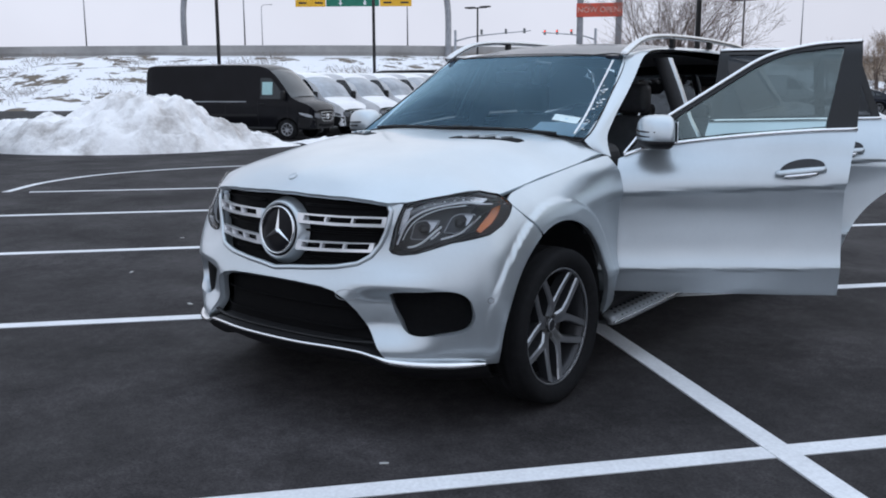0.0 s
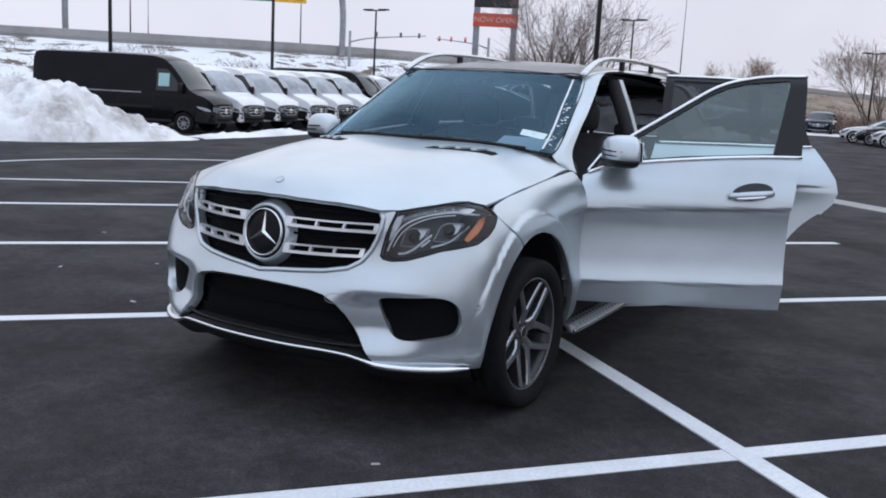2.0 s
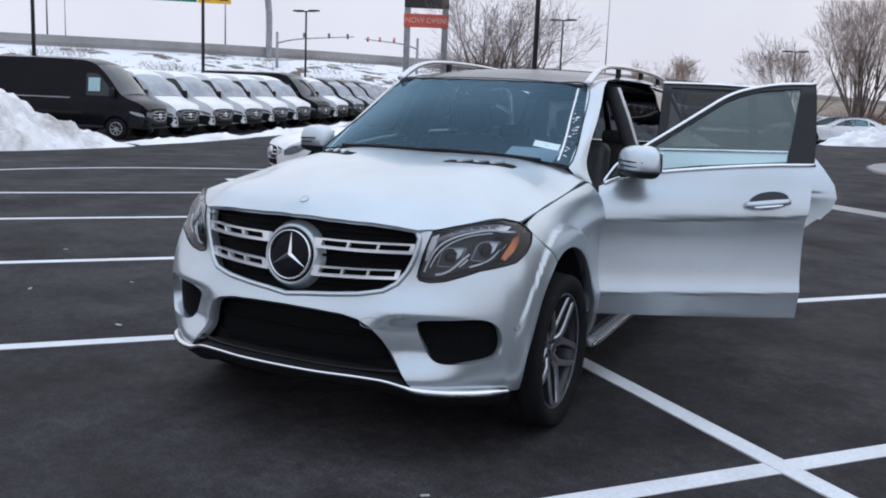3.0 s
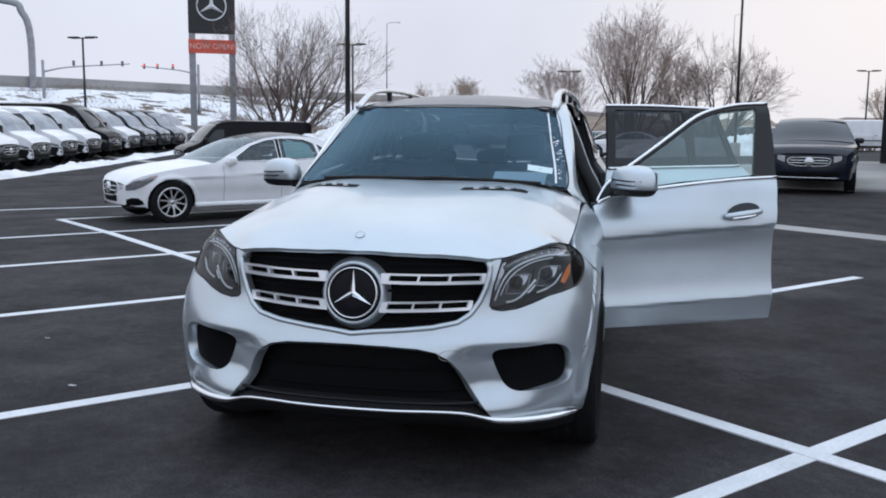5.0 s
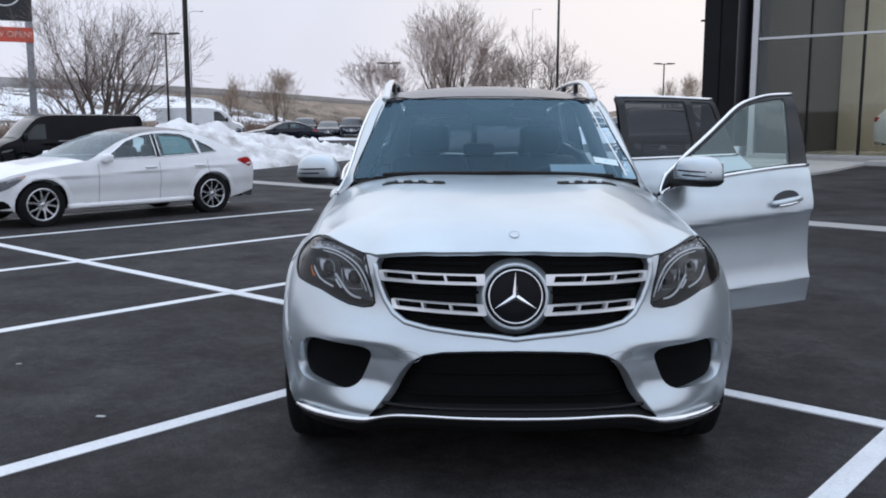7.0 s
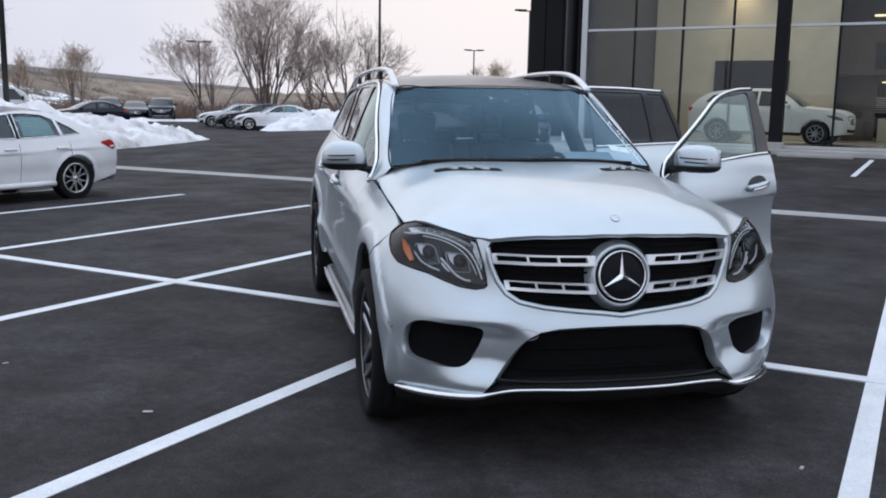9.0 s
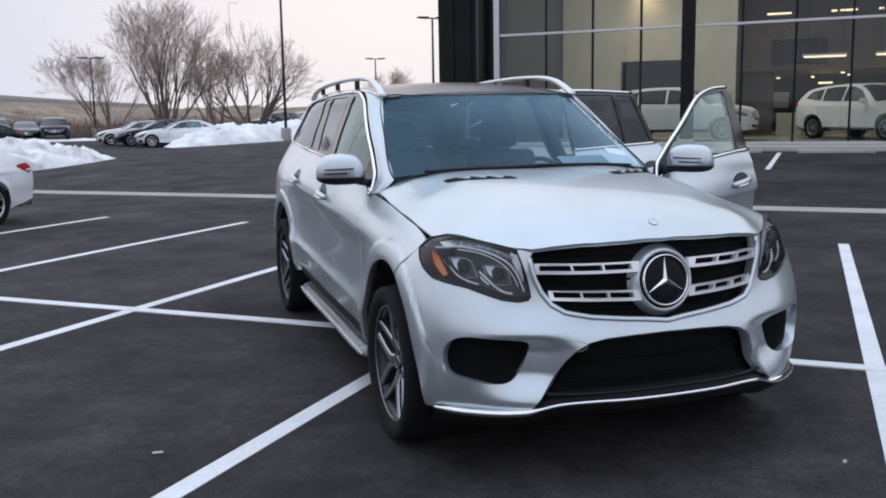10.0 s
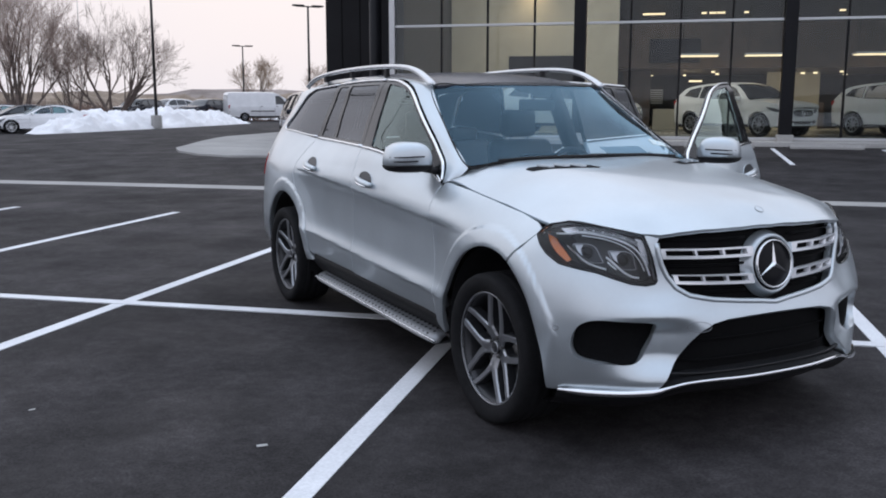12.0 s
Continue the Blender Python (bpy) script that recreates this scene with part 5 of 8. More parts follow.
# wheels: five twin spokes
TYRE = [(.266, -.105), (.275, -.118), (.300, -.135), (.335, -.138), (.352, -.130), (.3595, -.112), (.3615, -.07), (.362, 0), (.3615, .07), (.3595, .112), (.352, .130), (.335, .138), (.300, .135), (.275, .118), (.266, .105)]
RIM = [(.262, -.11), (.268, -.114), (.2725, -.112), (.270, -.100), (.258, -.094), (.248, -.07), (.240, .0), (.240, .10)]


def wheel_at(wy, flip):
    hub = new("wheel", mesh_from("wheel", *[[(p[0], p[1], p[2]) for p in q] if i == 0 else q for i, q in enumerate(lathe([(r, -h) for r, h in RIM], 56))], M_WHEEL_DARK, True))
    hub.parent = suv
    tagged(hub, "alloy wheel with five twin spokes and black tyre")
    v, f = lathe([(r, -h) for r, h in TYRE], 72)
    add_part("tyre", mesh_from("tyre", v, f, M_TYRE, True), hub, "black low-profile tyre")
    v, f = lathe([(.2625, .108), (.2665, .1145), (.2735, .1135), (.272, .102), (.264, .100)], 64)
    add_part("rim_lip", mesh_from("rim_lip", v, f, M_WHEEL, True), hub, "bright rim lip")
    for k in range(3):
        v, f = lathe([(.3612, -.08 + .055 * k), (.3636, -.078 + .055 * k), (.3636, -.040 + .055 * k), (.3612, -.038 + .055 * k)], 72)
        add_part("tread_band", mesh_from("tread_band", v, f, M_TYRE, True), hub)
    v, f = lathe([(.0005, .020), (.175, .020), (.178, .012), (.178, .0)], 40)
    add_part("brake_disc", mesh_from("brake_disc", v, f, M_DISC, True), hub, "grey brake disc")
    v, f = lathe([(.24, .0), (.18, -.02), (.0005, -.03)], 40)
    add_part("wheel_back", mesh_from("wheel_back", v, f, M_MESH, True), hub)
    for k in range(5):
        a0 = radians(90 + 72 * k)
        for s2 in (-1, 1):
            pts = [(.030, 0, .060), (.070, s2 * .004, .072), (.100, s2 * .0100, .081), (.140, s2 * .0370, .088), (.190, s2 * .0790, .096), (.236, s2 * .1215, .105)]
            wd = [.030, .027, .0235, .0205, .0205, .0230]
            vs, fs = [], []
            for (r, t, x), w in zip(pts, wd):
                for dt, dx in ((-w * 1.25, -.050), (-w, -.006), (-w * .72, .002), (w * .72, .002), (w, -.006), (w * 1.25, -.050)):
                    y, z = r, t + dt
                    vs.append((x + dx, y * math.cos(a0) - z * math.sin(a0), y * math.sin(a0) + z * math.cos(a0)))
            for i in range(len(pts) - 1):
                for q in range(5):
                    fs.append((6 * i + q, 6 * i + q + 1, 6 * i + q + 7, 6 * i + q + 6))
            me = mesh_from("spoke", vs, fs, M_WHEEL_DARK)
            me.materials.append(M_WHEEL)
            for p in me.polygons:
                p.material_index = 1 if p.index % 5 in (1, 2, 3) else 0
            add_part("spoke", me, hub)
    v, f = lathe([(.0005, .078), (.026, .078), (.031, .074), (.034, .062), (.050, .060), (.056, .050), (.056, .03)], 32)
    add_part("hub_cap", mesh_from("hub_cap", v, f, M_WHEEL_DARK, True), hub, "dark hub cap")
    v, f = lathe([(.0255, .0775), (.0275, .0805), (.0305, .0765)], 28)
    add_part("cap_ring", mesh_from("cap_ring", v, f, M_WHEEL, True), hub)
    for k in range(5):
        a = radians(126 + 72 * k)
        b = bm_cyl(.010, .009, .02, Matrix.Translation((.066, .048 * math.cos(a), .048 * math.sin(a))) @ pose(0, 0, 0, 0, 90, 0), 6)
        part("wheel_bolt", b, M_DISC, hub)
    x = .845
    hub.matrix_basis = pose(x, wy, WHEEL_Z, 0) if not flip else pose(-x, wy, WHEEL_Z, 0, 0, 180) @ pose(0, 0, 0, 28)
    return hub


for wy in (WHEEL_F, WHEEL_R):
    for flip in (False, True):
        wheel_at(wy, flip)

# wipers, stickers on the screen
for x0, x1 in ((.62, -.02), (.02, -.60)):
    q = lambda x: (x, float(np.interp(abs(x), [0, .4, .62, .757], [.505, .525, .545, .590])) - .004, float(np.interp(abs(x), [0, .4, .62, .757], [1.222, 1.217, 1.205, 1.182])) + .007)
    pts = [q(x) for x in np.linspace(x0, x1, 14)]
    add_part("wiper", tube_mesh("wiper", [(a, b_ + .006 * (i / 13), c + .004 * (i / 13)) for i, (a, b_, c) in enumerate(pts)], .0065, M_BLACK_PLASTIC, 6, flat=1.2), suv, "black wiper")


def on_screen(x, t):
    """A point of the windscreen at x, a share t of the way up."""
    cs = [np.array(spline(full3(c), 8)) for c in (WS_LOW, WS_MID, WS_TOP)]
    return Smooth([0, .5, 1], np.array([[np.interp(x, c[::-1, 0], c[::-1, j]) for j in range(3)] for c in cs]))(np.array([t]))[0]


def screen_patch(name, pts, mat, label, push=.004):
    vs = [tuple(on_screen(x, t) + np.array((0, push, -push))) for x, t in pts]
    return mesh_part(name, vs, [tuple(range(len(vs)))], mat, suv, label)


screen_patch("window_sticker", [(.535, .155), (.665, .135), (.662, .205), (.530, .225)], M_STICKER, "pale sticker on the windscreen", -.003)
for k in range(12):
    t0, t1 = .03 + .076 * k, .03 + .076 * (k + 1)
    xe = lambda t: .700 - .125 * t
    screen_patch("paint_mark", [(xe(t0) - .006, t0), (xe(t0) + .004, t0), (xe(t1) + .004, t1), (xe(t1) - .006, t1)], M_PAPER, "white crayon line on the windscreen", -.003)
rng = random.Random(4)
for k in range(26):
    t = rng.uniform(.06, .6)
    x = .700 - .125 * t + rng.uniform(.012, .045)
    r = rng.uniform(.003, .007)
    screen_patch("snow_fleck", [(x - r, t - r), (x + r, t - r * .6), (x + r * .6, t + r * 1.8), (x - r, t + r)], M_PAPER, "white fleck on the windscreen", -.003)

# cabin
b = bm_box(1.42, .42, .22, 0, .93, 1.03, .07, 4)
part("dashboard", b, M_INTERIOR, suv, "black dashboard")
b = bm_box(.46, .24, .12, .42, .86, 1.15, .045, 3)
part("instrument_hood", b, M_INTERIOR, suv)
b = bm_box(.26, .02, .15, 0, 1.05, 1.14, .006, 2)
part("screen", b, M_GLOSS_BLACK, suv, "black centre screen")
wheel_pts = [(.38 + .185 * math.cos(a), 1.20 + .06 * math.sin(a), 1.05 + .175 * math.sin(a)) for a in np.linspace(0, 2 * math.pi, 33)[:-1]]
add_part("steering_wheel", tube_mesh("steering_wheel", wheel_pts, .016, M_LEATHER, 8, True), suv, "black steering wheel")
b = bm_box(.14, .05, .12, .38, 1.195, 1.04, .02, 3)
part("steering_boss", b, M_INTERIOR, suv)
b = bm_box(.30, .05, .018, .38, 1.20, 1.05, .008, 2)
part("steering_spoke", b, M_INTERIOR, suv)
b = bm_box(.30, 1.0, .30, 0, 1.5, .62, .05, 3)
part("centre_console", b, M_INTERIOR, suv)


def seat(x, y, name, high=True):
    s = bm_box(.50, .52, .17, 0, 0, 0, .06, 4)
    st = part(name, s, M_LEATHER, suv, "black leather seat", True)
    st.matrix_basis = pose(x, y, .74)
    back = bm_box(.50, .15, .50 if high else .46, 0, 0, .27 if high else .25, .065, 4)
    bmesh.ops.transform(back, matrix=pose(0, .27, .02, -14), verts=back.verts)
    part("backrest", back, M_LEATHER, st, smooth=True)
    hd = bm_box(.27, .10, .19, 0, .405, .635, .045, 4) if high else bm_box(.25, .09, .10, 0, .365, .535, .035, 4)
    part("headrest", hd, M_LEATHER, st, smooth=True)
    for q in (-.07, .07) if high else ():
        part("headrest_post", bm_cyl(.008, .008, .12, Matrix.Translation((q, .395, .53)), 8), M_CHROME, st)
    return st


for x in (.37, -.37):
    seat(x, 1.48, "front_seat")
for x in (.42, -.42, 0):
    seat(x, 2.42, "rear_seat", False)
part("cabin_floor", bm_box(1.5, 3.0, .04, 0, 2.1, .47, .01), M_INTERIOR, suv)
hl = loft_mesh("headliner", [full3([(.60, 1.262, 1.608), (.3, 1.186, 1.615), (0, 1.165, 1.617)]), full3([(.60, 2.0, 1.645), (.3, 2.0, 1.67), (0, 2.0, 1.68)]), full3([(.58, 3.56, 1.590), (.3, 3.64, 1.615), (0, 3.68, 1.625)])], M_HEADLINER, 20, 6)
add_part("headliner", hl, suv, "grey cloth headliner")
header = loft_mesh("tailgate_header", [full3([(.60, 3.555, 1.605), (.3, 3.635, 1.636), (0, 3.675, 1.642)]), full3([(.62, 3.61, 1.530), (.3, 3.675, 1.545), (0, 3.70, 1.550)])], M_INTERIOR, 24, 2)
add_part("tailgate_header", header, suv, "dark trim over the rear window")
part("rear_view_mirror", bm_box(.25, .03, .07, 0, 1.09, 1.505, .014, 3), M_BLACK_PLASTIC, suv, "inside mirror")
screen_patch("sensor_box", [(-.15, .985), (.15, .985), (.135, .905), (.075, .875), (.045, .825), (-.045, .825), (-.075, .875), (-.135, .905)], M_BLACK_PLASTIC, "black sensor box behind the windscreen", .006)
part("paper_sheet", bm_box(.30, .17, .003, .47, .80, 1.222, .001, 1, rot=pose(0, 0, 0, 22)), M_PAPER, suv, "white sheet of paper on the dashboard")

# ---------------------------------------------------------------- other vehicles: a runs from nose to tail, y to the right-hand side, z up
M_WHITE_PAINT = paint_material("white_paint", (0.86, 0.865, 0.88), 0.0, 0.32)
M_BLACK_PAINT = material("black_paint", (0.007, 0.007, 0.009), 0.24, spec=0.14, coat=0.03, stain=0.2, stain_scale=1.4)
M_BLACK_GLOSS = material("glossy_blue_black_paint", (0.009, 0.012, 0.022), 0.16, spec=0.30, coat=0.2, stain=0.2, stain_scale=1.4)
M_GREY_PAINT = material("dark_grey_paint", (0.035, 0.037, 0.042), 0.30, spec=0.35, coat=0.2, stain=0.2, stain_scale=1.4)
# white paint of the display cars, the warm lamp light tinted into it
M_WARM_LIT_WHITE = paint_material("warm_lit_white_paint", (0.86, 0.86, 0.85), 0.0, 0.32)
M_CAR_GLASS = glass_material("car_glass", (0.68, 0.78, 0.80), 0.0, 1.75, (0.80, 0.92, 1.0))
M_DARK_GLASS = material("dark_car_glass", (0.016, 0.022, 0.027), 0.06, spec=0.8, coat=0.15, stain=0.2, stain_scale=1.5)
M_HEADLAMP = material("headlamp", (0.30, 0.31, 0.33), 0.14, metal=0.5, coat=1.0, var=0.4, scale=14)
M_VAN_GLASS = material("tinted_van_glass", (0.020, 0.027, 0.030), 0.10, spec=0.5, stain=0.2, stain_scale=1.5)
M_DUSTED_GLASS = material("snow_dusted_glass", (0.30, 0.33, 0.37), 0.35, var=0.25, scale=3, stain=0.2, stain_scale=1.2, coat=0.3)
M_DUSTED_PAINT = material("snow_dusted_paint", (0.10, 0.105, 0.115), 0.5, scale=4, color2=(0.66, 0.67, 0.70), coat=0.2)
# the sedan's paper sheet, and the shine coloured onto the black van's pane
M_TEAL_SHEET = material("teal_paper_and_pane_shine", (0.40, 0.62, 0.62), 0.6, var=0.05, scale=9)
M_TEAL_INK = material("grey_ink", (0.25, 0.40, 0.42), 0.6, var=0.1, scale=9)

SEDAN = dict(length=4.45, half=.905, sill=.24, wheels=(.66, 3.46), tyre=.325, rim=.232, arch=.368,
             top=[(0.02, .60), (.08, .675), (.36, .785), (.80, .865), (1.10, .902), (1.32, .930), (1.64, 1.075), (2.02, 1.242), (2.38, 1.334), (2.78, 1.366), (3.12, 1.344), (3.46, 1.255), (3.78, 1.118), (4.00, 1.026), (4.18, .988), (4.27, .955), (4.33, .88), (4.38, .74), (4.43, .60)],
             glass=(1.32, 2.16, 3.12, 3.94), crown=.055, belt=.90,
             panes=[[(1.62, .940), (2.02, 1.190), (2.30, 1.276), (2.48, 1.300), (2.48, .955)], [(2.55, .955), (2.55, 1.306), (2.76, 1.312), (3.02, 1.292), (3.20, 1.226), (3.25, .980)], [(3.29, .985), (3.25, 1.205), (3.44, 1.118), (3.60, 1.010)]],
             plan=[(0, .52), (.06, .65), (.20, .79), (.5, .88), (1.0, .905), (2.3, .91), (3.5, .90), (4.0, .865), (4.30, .78), (4.42, .68), (4.45, .62)], roof_in=.25,
             grille=(.36, .42, .64), lamps=(.40, .515, .510, .585), tail=(.74, .86), doors=(1.50, 2.51, 3.38))
CROSS = dict(length=4.70, half=.945, sill=.30, wheels=(.82, 3.70), tyre=.36, rim=.24, arch=.415,
             top=[(0.02, .86), (.10, .95), (.45, 1.04), (.95, 1.09), (1.20, 1.12), (1.55, 1.36), (1.90, 1.56), (2.25, 1.625), (2.8, 1.635), (3.5, 1.60), (4.05, 1.52), (4.35, 1.35), (4.56, 1.15), (4.66, 1.02), (4.69, .92)],
             glass=(1.20, 2.0, 4.05, 4.50), crown=.05, belt=1.09,
             panes=[[(1.55, 1.14), (1.92, 1.46), (2.22, 1.555), (2.48, 1.57), (2.48, 1.15)], [(2.56, 1.15), (2.56, 1.572), (3.0, 1.565), (3.36, 1.535), (3.36, 1.17)], [(3.44, 1.18), (3.44, 1.525), (3.9, 1.44), (4.10, 1.25)]],
             plan=[(0, .64), (.06, .76), (.22, .87), (.55, .93), (1.1, .945), (2.4, .95), (3.6, .94), (4.2, .905), (4.52, .82), (4.66, .74), (4.70, .68)], roof_in=.26,
             grille=(.42, .62, .80), lamps=(.48, .635, .700, .830), tail=(.95, 1.10), doors=(1.50, 2.52, 3.45))


def van_spec(length, height):
    h = height
    return dict(length=length, half=.99, sill=.34, wheels=(1.0, length - 1.35), tyre=.345, rim=.21, arch=.41,
                top=[(0.02, .95), (.08, 1.06), (.30, 1.20), (.62, 1.32), (.80, 1.42), (1.15, 1.85), (1.50, h - .28), (1.78, h - .10), (2.2, h - .02), (3.2, h), (length - .35, h - .01), (length - .08, h - .06), (length - .01, h - .25)],
                glass=(.78, 1.60, 0, 0), crown=.06, belt=1.30,
                panes=[[(1.02, 1.36), (1.30, 1.74), (1.55, 2.02), (1.66, 2.06), (1.98, 2.06), (1.98, 1.36)]],
                plan=[(0, .62), (.05, .76), (.2, .88), (.5, .95), (1.0, .985), (2, .99), (length - .6, .985), (length - .1, .955), (length, .93)], roof_in=.14,
                grille=(.46, .62, .92), lamps=(.52, .80, .70, .88), tail=(1.0, 1.3), doors=(.95, 2.05, 3.3))


def build_car(name, spec, paint, label, category, group="", trim=None, rims=None, dark=False):
    """A vehicle at the origin, nose at a = 0, wheels on z = 0."""
    root = empty(name, None, label, category, group)
    L = spec["length"]
    tops = np.array(spec["top"])
    top = lambda a: float(steady(tops[:, 0], tops[:, 1:], np.atleast_1d(np.clip(a, tops[0, 0], tops[-1, 0])))[0, 0])
    plan = Smooth(*zip(*spec["plan"]))
    belt, rin = spec["belt"], spec["roof_in"]
    hmax = max(z for _, z in spec["top"])
    glass = M_DARK_GLASS if dark else M_CAR_GLASS
    screen = glass
    if paint is M_BLACK_PAINT and name == "van":
        screen = glass = M_VAN_GLASS
    elif name == "van":
        screen = M_DUSTED_GLASS
    low = trim or M_BLACK_PLASTIC

    def side(a, z, off=0.0):
        a, z = np.broadcast_arrays(np.asarray(a, float), np.asarray(z, float))
        w = plan(a.ravel()).reshape(a.shape)
        up = np.clip((z - belt) / (hmax - belt), 0, 1.2)
        dn = np.clip((belt - z) / (belt - spec["sill"]), 0, 1.2)
        w = w - rin * up ** 1.15 - .02 * np.clip((z - belt + .18) / .18, 0, 1) ** 2 + .022 * np.sin(np.clip(dn, 0, 1) * math.pi) - .05 * dn ** 3
        cz = z - (belt - .17 + .030 * (a - 2))
        w = w + np.where(cz > 0, .011 * np.exp(-(cz / .05) ** 2), .011 * np.exp(-(cz / .014) ** 2)) - .014 * np.exp(-((z - (spec["sill"] + .21)) / .09) ** 2)
        for wa in spec["wheels"]:
            r = np.hypot(a - wa, z - spec["tyre"])
            w = w + .018 * (1 - step01(r, spec["arch"] + .02, spec["arch"] + .08))
        return np.stack([a, -(w + off), z + 0 * w], axis=-1)

    # silhouette with arches
    aa = np.linspace(.03, L - .02, 70)
    up = [(float(a), float(top(a)) - .012) for a in aa]
    down, s0, R, T = [], spec["sill"], spec["arch"], spec["tyre"]
    down.append((L - .02, s0 + .12))
    for wa in spec["wheels"][::-1]:
        a0 = math.asin(min(1, max(-1, (s0 - T) / R)))
        down += [(wa + R * math.cos(t), T + R * math.sin(t)) for t in np.linspace(a0, math.pi - a0, 16)]
    down.append((.03, s0 + .05))
    outline = up + down
    for flip in (False, True):
        def put(nm, ol, holes=(), off=0.0, rim=.02, mat=paint, h=.12, par=root, lab=""):
            me = skin_mesh(nm, side, ol, holes, h, off, rim, mat)
            if flip:
                co = np.empty(len(me.vertices) * 3)
                me.vertices.foreach_get("co", co)
                co = co.reshape(-1, 3) * np.array([1, -1, 1])
                me2 = mesh_from(nm, co.tolist(), [tuple(p.vertices)[::-1] for p in me.polygons], mat, True)
                bpy.data.meshes.remove(me)
                me = me2
            return add_part(nm, me, par, lab)

        put("body_side", outline, spec["panes"], h=.04 if s0 < .28 else .10)
        lz = spec["lamps"][2] + (.09 if s0 < .28 else .05)
        if name == "van":
            put("bumper_wrap", [(.04, s0 + .02), (.04, .70), (.30, .74), (spec["wheels"][0] - R - .03, .74), (spec["wheels"][0] - R + .02, s0 + .06)], (), .006, .02, low)
            if paint is M_BLACK_PAINT:
                put("slide_rail", [(2.5, 1.255), (2.5, 1.285), (4.6, 1.285), (4.6, 1.255)], (), .006, .01, M_STEEL)
                # bright teal reflection of the pane, put on as a coloured patch
                if flip:
                    put("window_sheet", [(1.52, 1.50), (1.52, 1.92), (1.90, 1.92), (1.90, 1.50)], (), .004, .008, M_TEAL_SHEET, .2, lab="pale teal patch for the bright reflection in the side window")
            put("side_moulding", [(2.1, .78), (2.1, .86), (spec["wheels"][1] - R - .1, .86), (spec["wheels"][1] - R - .1, .78)], (), .008, .02, low)
        elif s0 < .28:
            put("corner_intake", [(.036, .285), (.036, .375), (.09, .402), (.17, .396), (.225, .350), (.245, .300), (.16, .285)], (), .013, .02, M_MESH, .04)
            put("chin_lip", [(.033, .235), (.033, .262), (.16, .262), (.27, .258), (.27, .235)], (), .014, .02, M_BLACK_PLASTIC, .04)
        if s0 < .28:
            put("lamp_cover", [(.031, .508), (.031, .590), (.10, .645), (.20, .688), (.32, .728), (.42, .750), (.445, .742), (.41, .706), (.33, .640), (.23, .575), (.12, .522)], (), .006, .02, M_HEADLAMP, .04)
            put("amber_corner", [(.365, .722), (.41, .738), (.432, .735), (.40, .712)], (), .006, .006, M_AMBER, .1, lab="amber lamp corner")
            put("tail_lamp", [(3.98, .850), (4.0, .880), (4.20, .905), (4.27, .885), (4.33, .79), (4.25, .745), (4.12, .79)], (), .005, .012, M_RED, .1, lab="red wrap-round tail lamp")
            put("dark_pillar", [(2.470, .950), (2.470, 1.304), (2.565, 1.309), (2.565, .950)], (), .002, .004, M_BLACK_PLASTIC, .1)
            if not flip:
                paper = put("window_sheet", [(2.63, .985), (2.63, 1.262), (3.0, 1.254), (3.12, 1.195), (3.17, .995)], (), -.014, .002, M_TEAL_SHEET, .2, lab="pale teal paper sheet behind the rear window")
                for k, (b0, b1) in enumerate(((2.68, 2.98), (2.68, 2.90), (2.68, 2.96))):
                    put("print_bar", [(b0, 1.10 + .045 * k), (b0, 1.118 + .045 * k), (b1, 1.118 + .045 * k), (b1, 1.10 + .045 * k)], (), -.011, .001, M_TEAL_INK, .2, paper)
        else:
            put("lamp_cover", [(.09, lz - .01), (.13, lz + .075), (.34, lz + .135), (.56, lz + .155), (.46, lz + .08), (.28, lz + .015)], (), .004, .01, M_HEADLAMP, .1)
        for p in spec["panes"]:
            q = put("side_window", p, (), -.008, .004, glass, .25)
            q.visible_shadow = False
            ring = [side(a, z, .004) * np.array([1, -1 if flip else 1, 1]) for a, z in dense(p, .15)]
            if name != "van":
                add_part("window_trim", tube_mesh("window_trim", [tuple(r) for r in ring], .009, M_CHROME if not dark else M_BLACK_PLASTIC, 5, True), root)
        for d in spec["doors"]:
            pts = [side(d, z, .0) * np.array([1, -1 if flip else 1, 1]) for z in np.linspace(s0 + .06, belt - .02, 12)]
            add_part("door_seam", tube_mesh("door_seam", [tuple(p) for p in pts], .0028 if name != "van" else .007, M_BLACK_PLASTIC, 4), root)
        for d in spec["doors"][1:]:
            p = side(d - .16, belt - .10, .012) * np.array([1, -1 if flip else 1, 1])
            part("door_handle", bm_box(.20, .03, .035, p[0], p[1], p[2], .012), paint if name != "van" else M_BLACK_PLASTIC, root)
        p = side(spec["doors"][0] + .12, belt + .06, .10) * np.array([1, -1 if flip else 1, 1])
        mir = bm_box(.13, .20, .13 if name != "van" else .30, p[0], p[1], p[2] + (.12 if name == "van" else 0), .045, 3)
        part("wing_mirror", mir, paint if name != "van" else M_BLACK_PLASTIC, root, smooth=True)
        sill = [tuple(side(a, s0 + .03, .004) * np.array([1, -1 if flip else 1, 1])) for a in np.linspace(spec["wheels"][0] + R, spec["wheels"][1] - R, 8)]
        add_part("sill", tube_mesh("sill", sill, .045 if name != "van" else .07, low, 6), root)

    # top skin in pieces
    g = spec["glass"]
    cuts = [("hood", .03, g[0], M_DUSTED_PAINT if paint is M_GREY_PAINT else paint), ("windscreen", g[0], g[1], screen)]
    cuts += [("roof", g[1], g[2], M_ROOF if s0 < .28 else paint), ("rear_window", g[2], g[3], glass), ("boot_lid", g[3], L - .015, paint)] if g[2] else [("roof", g[1], L - .015, paint)]
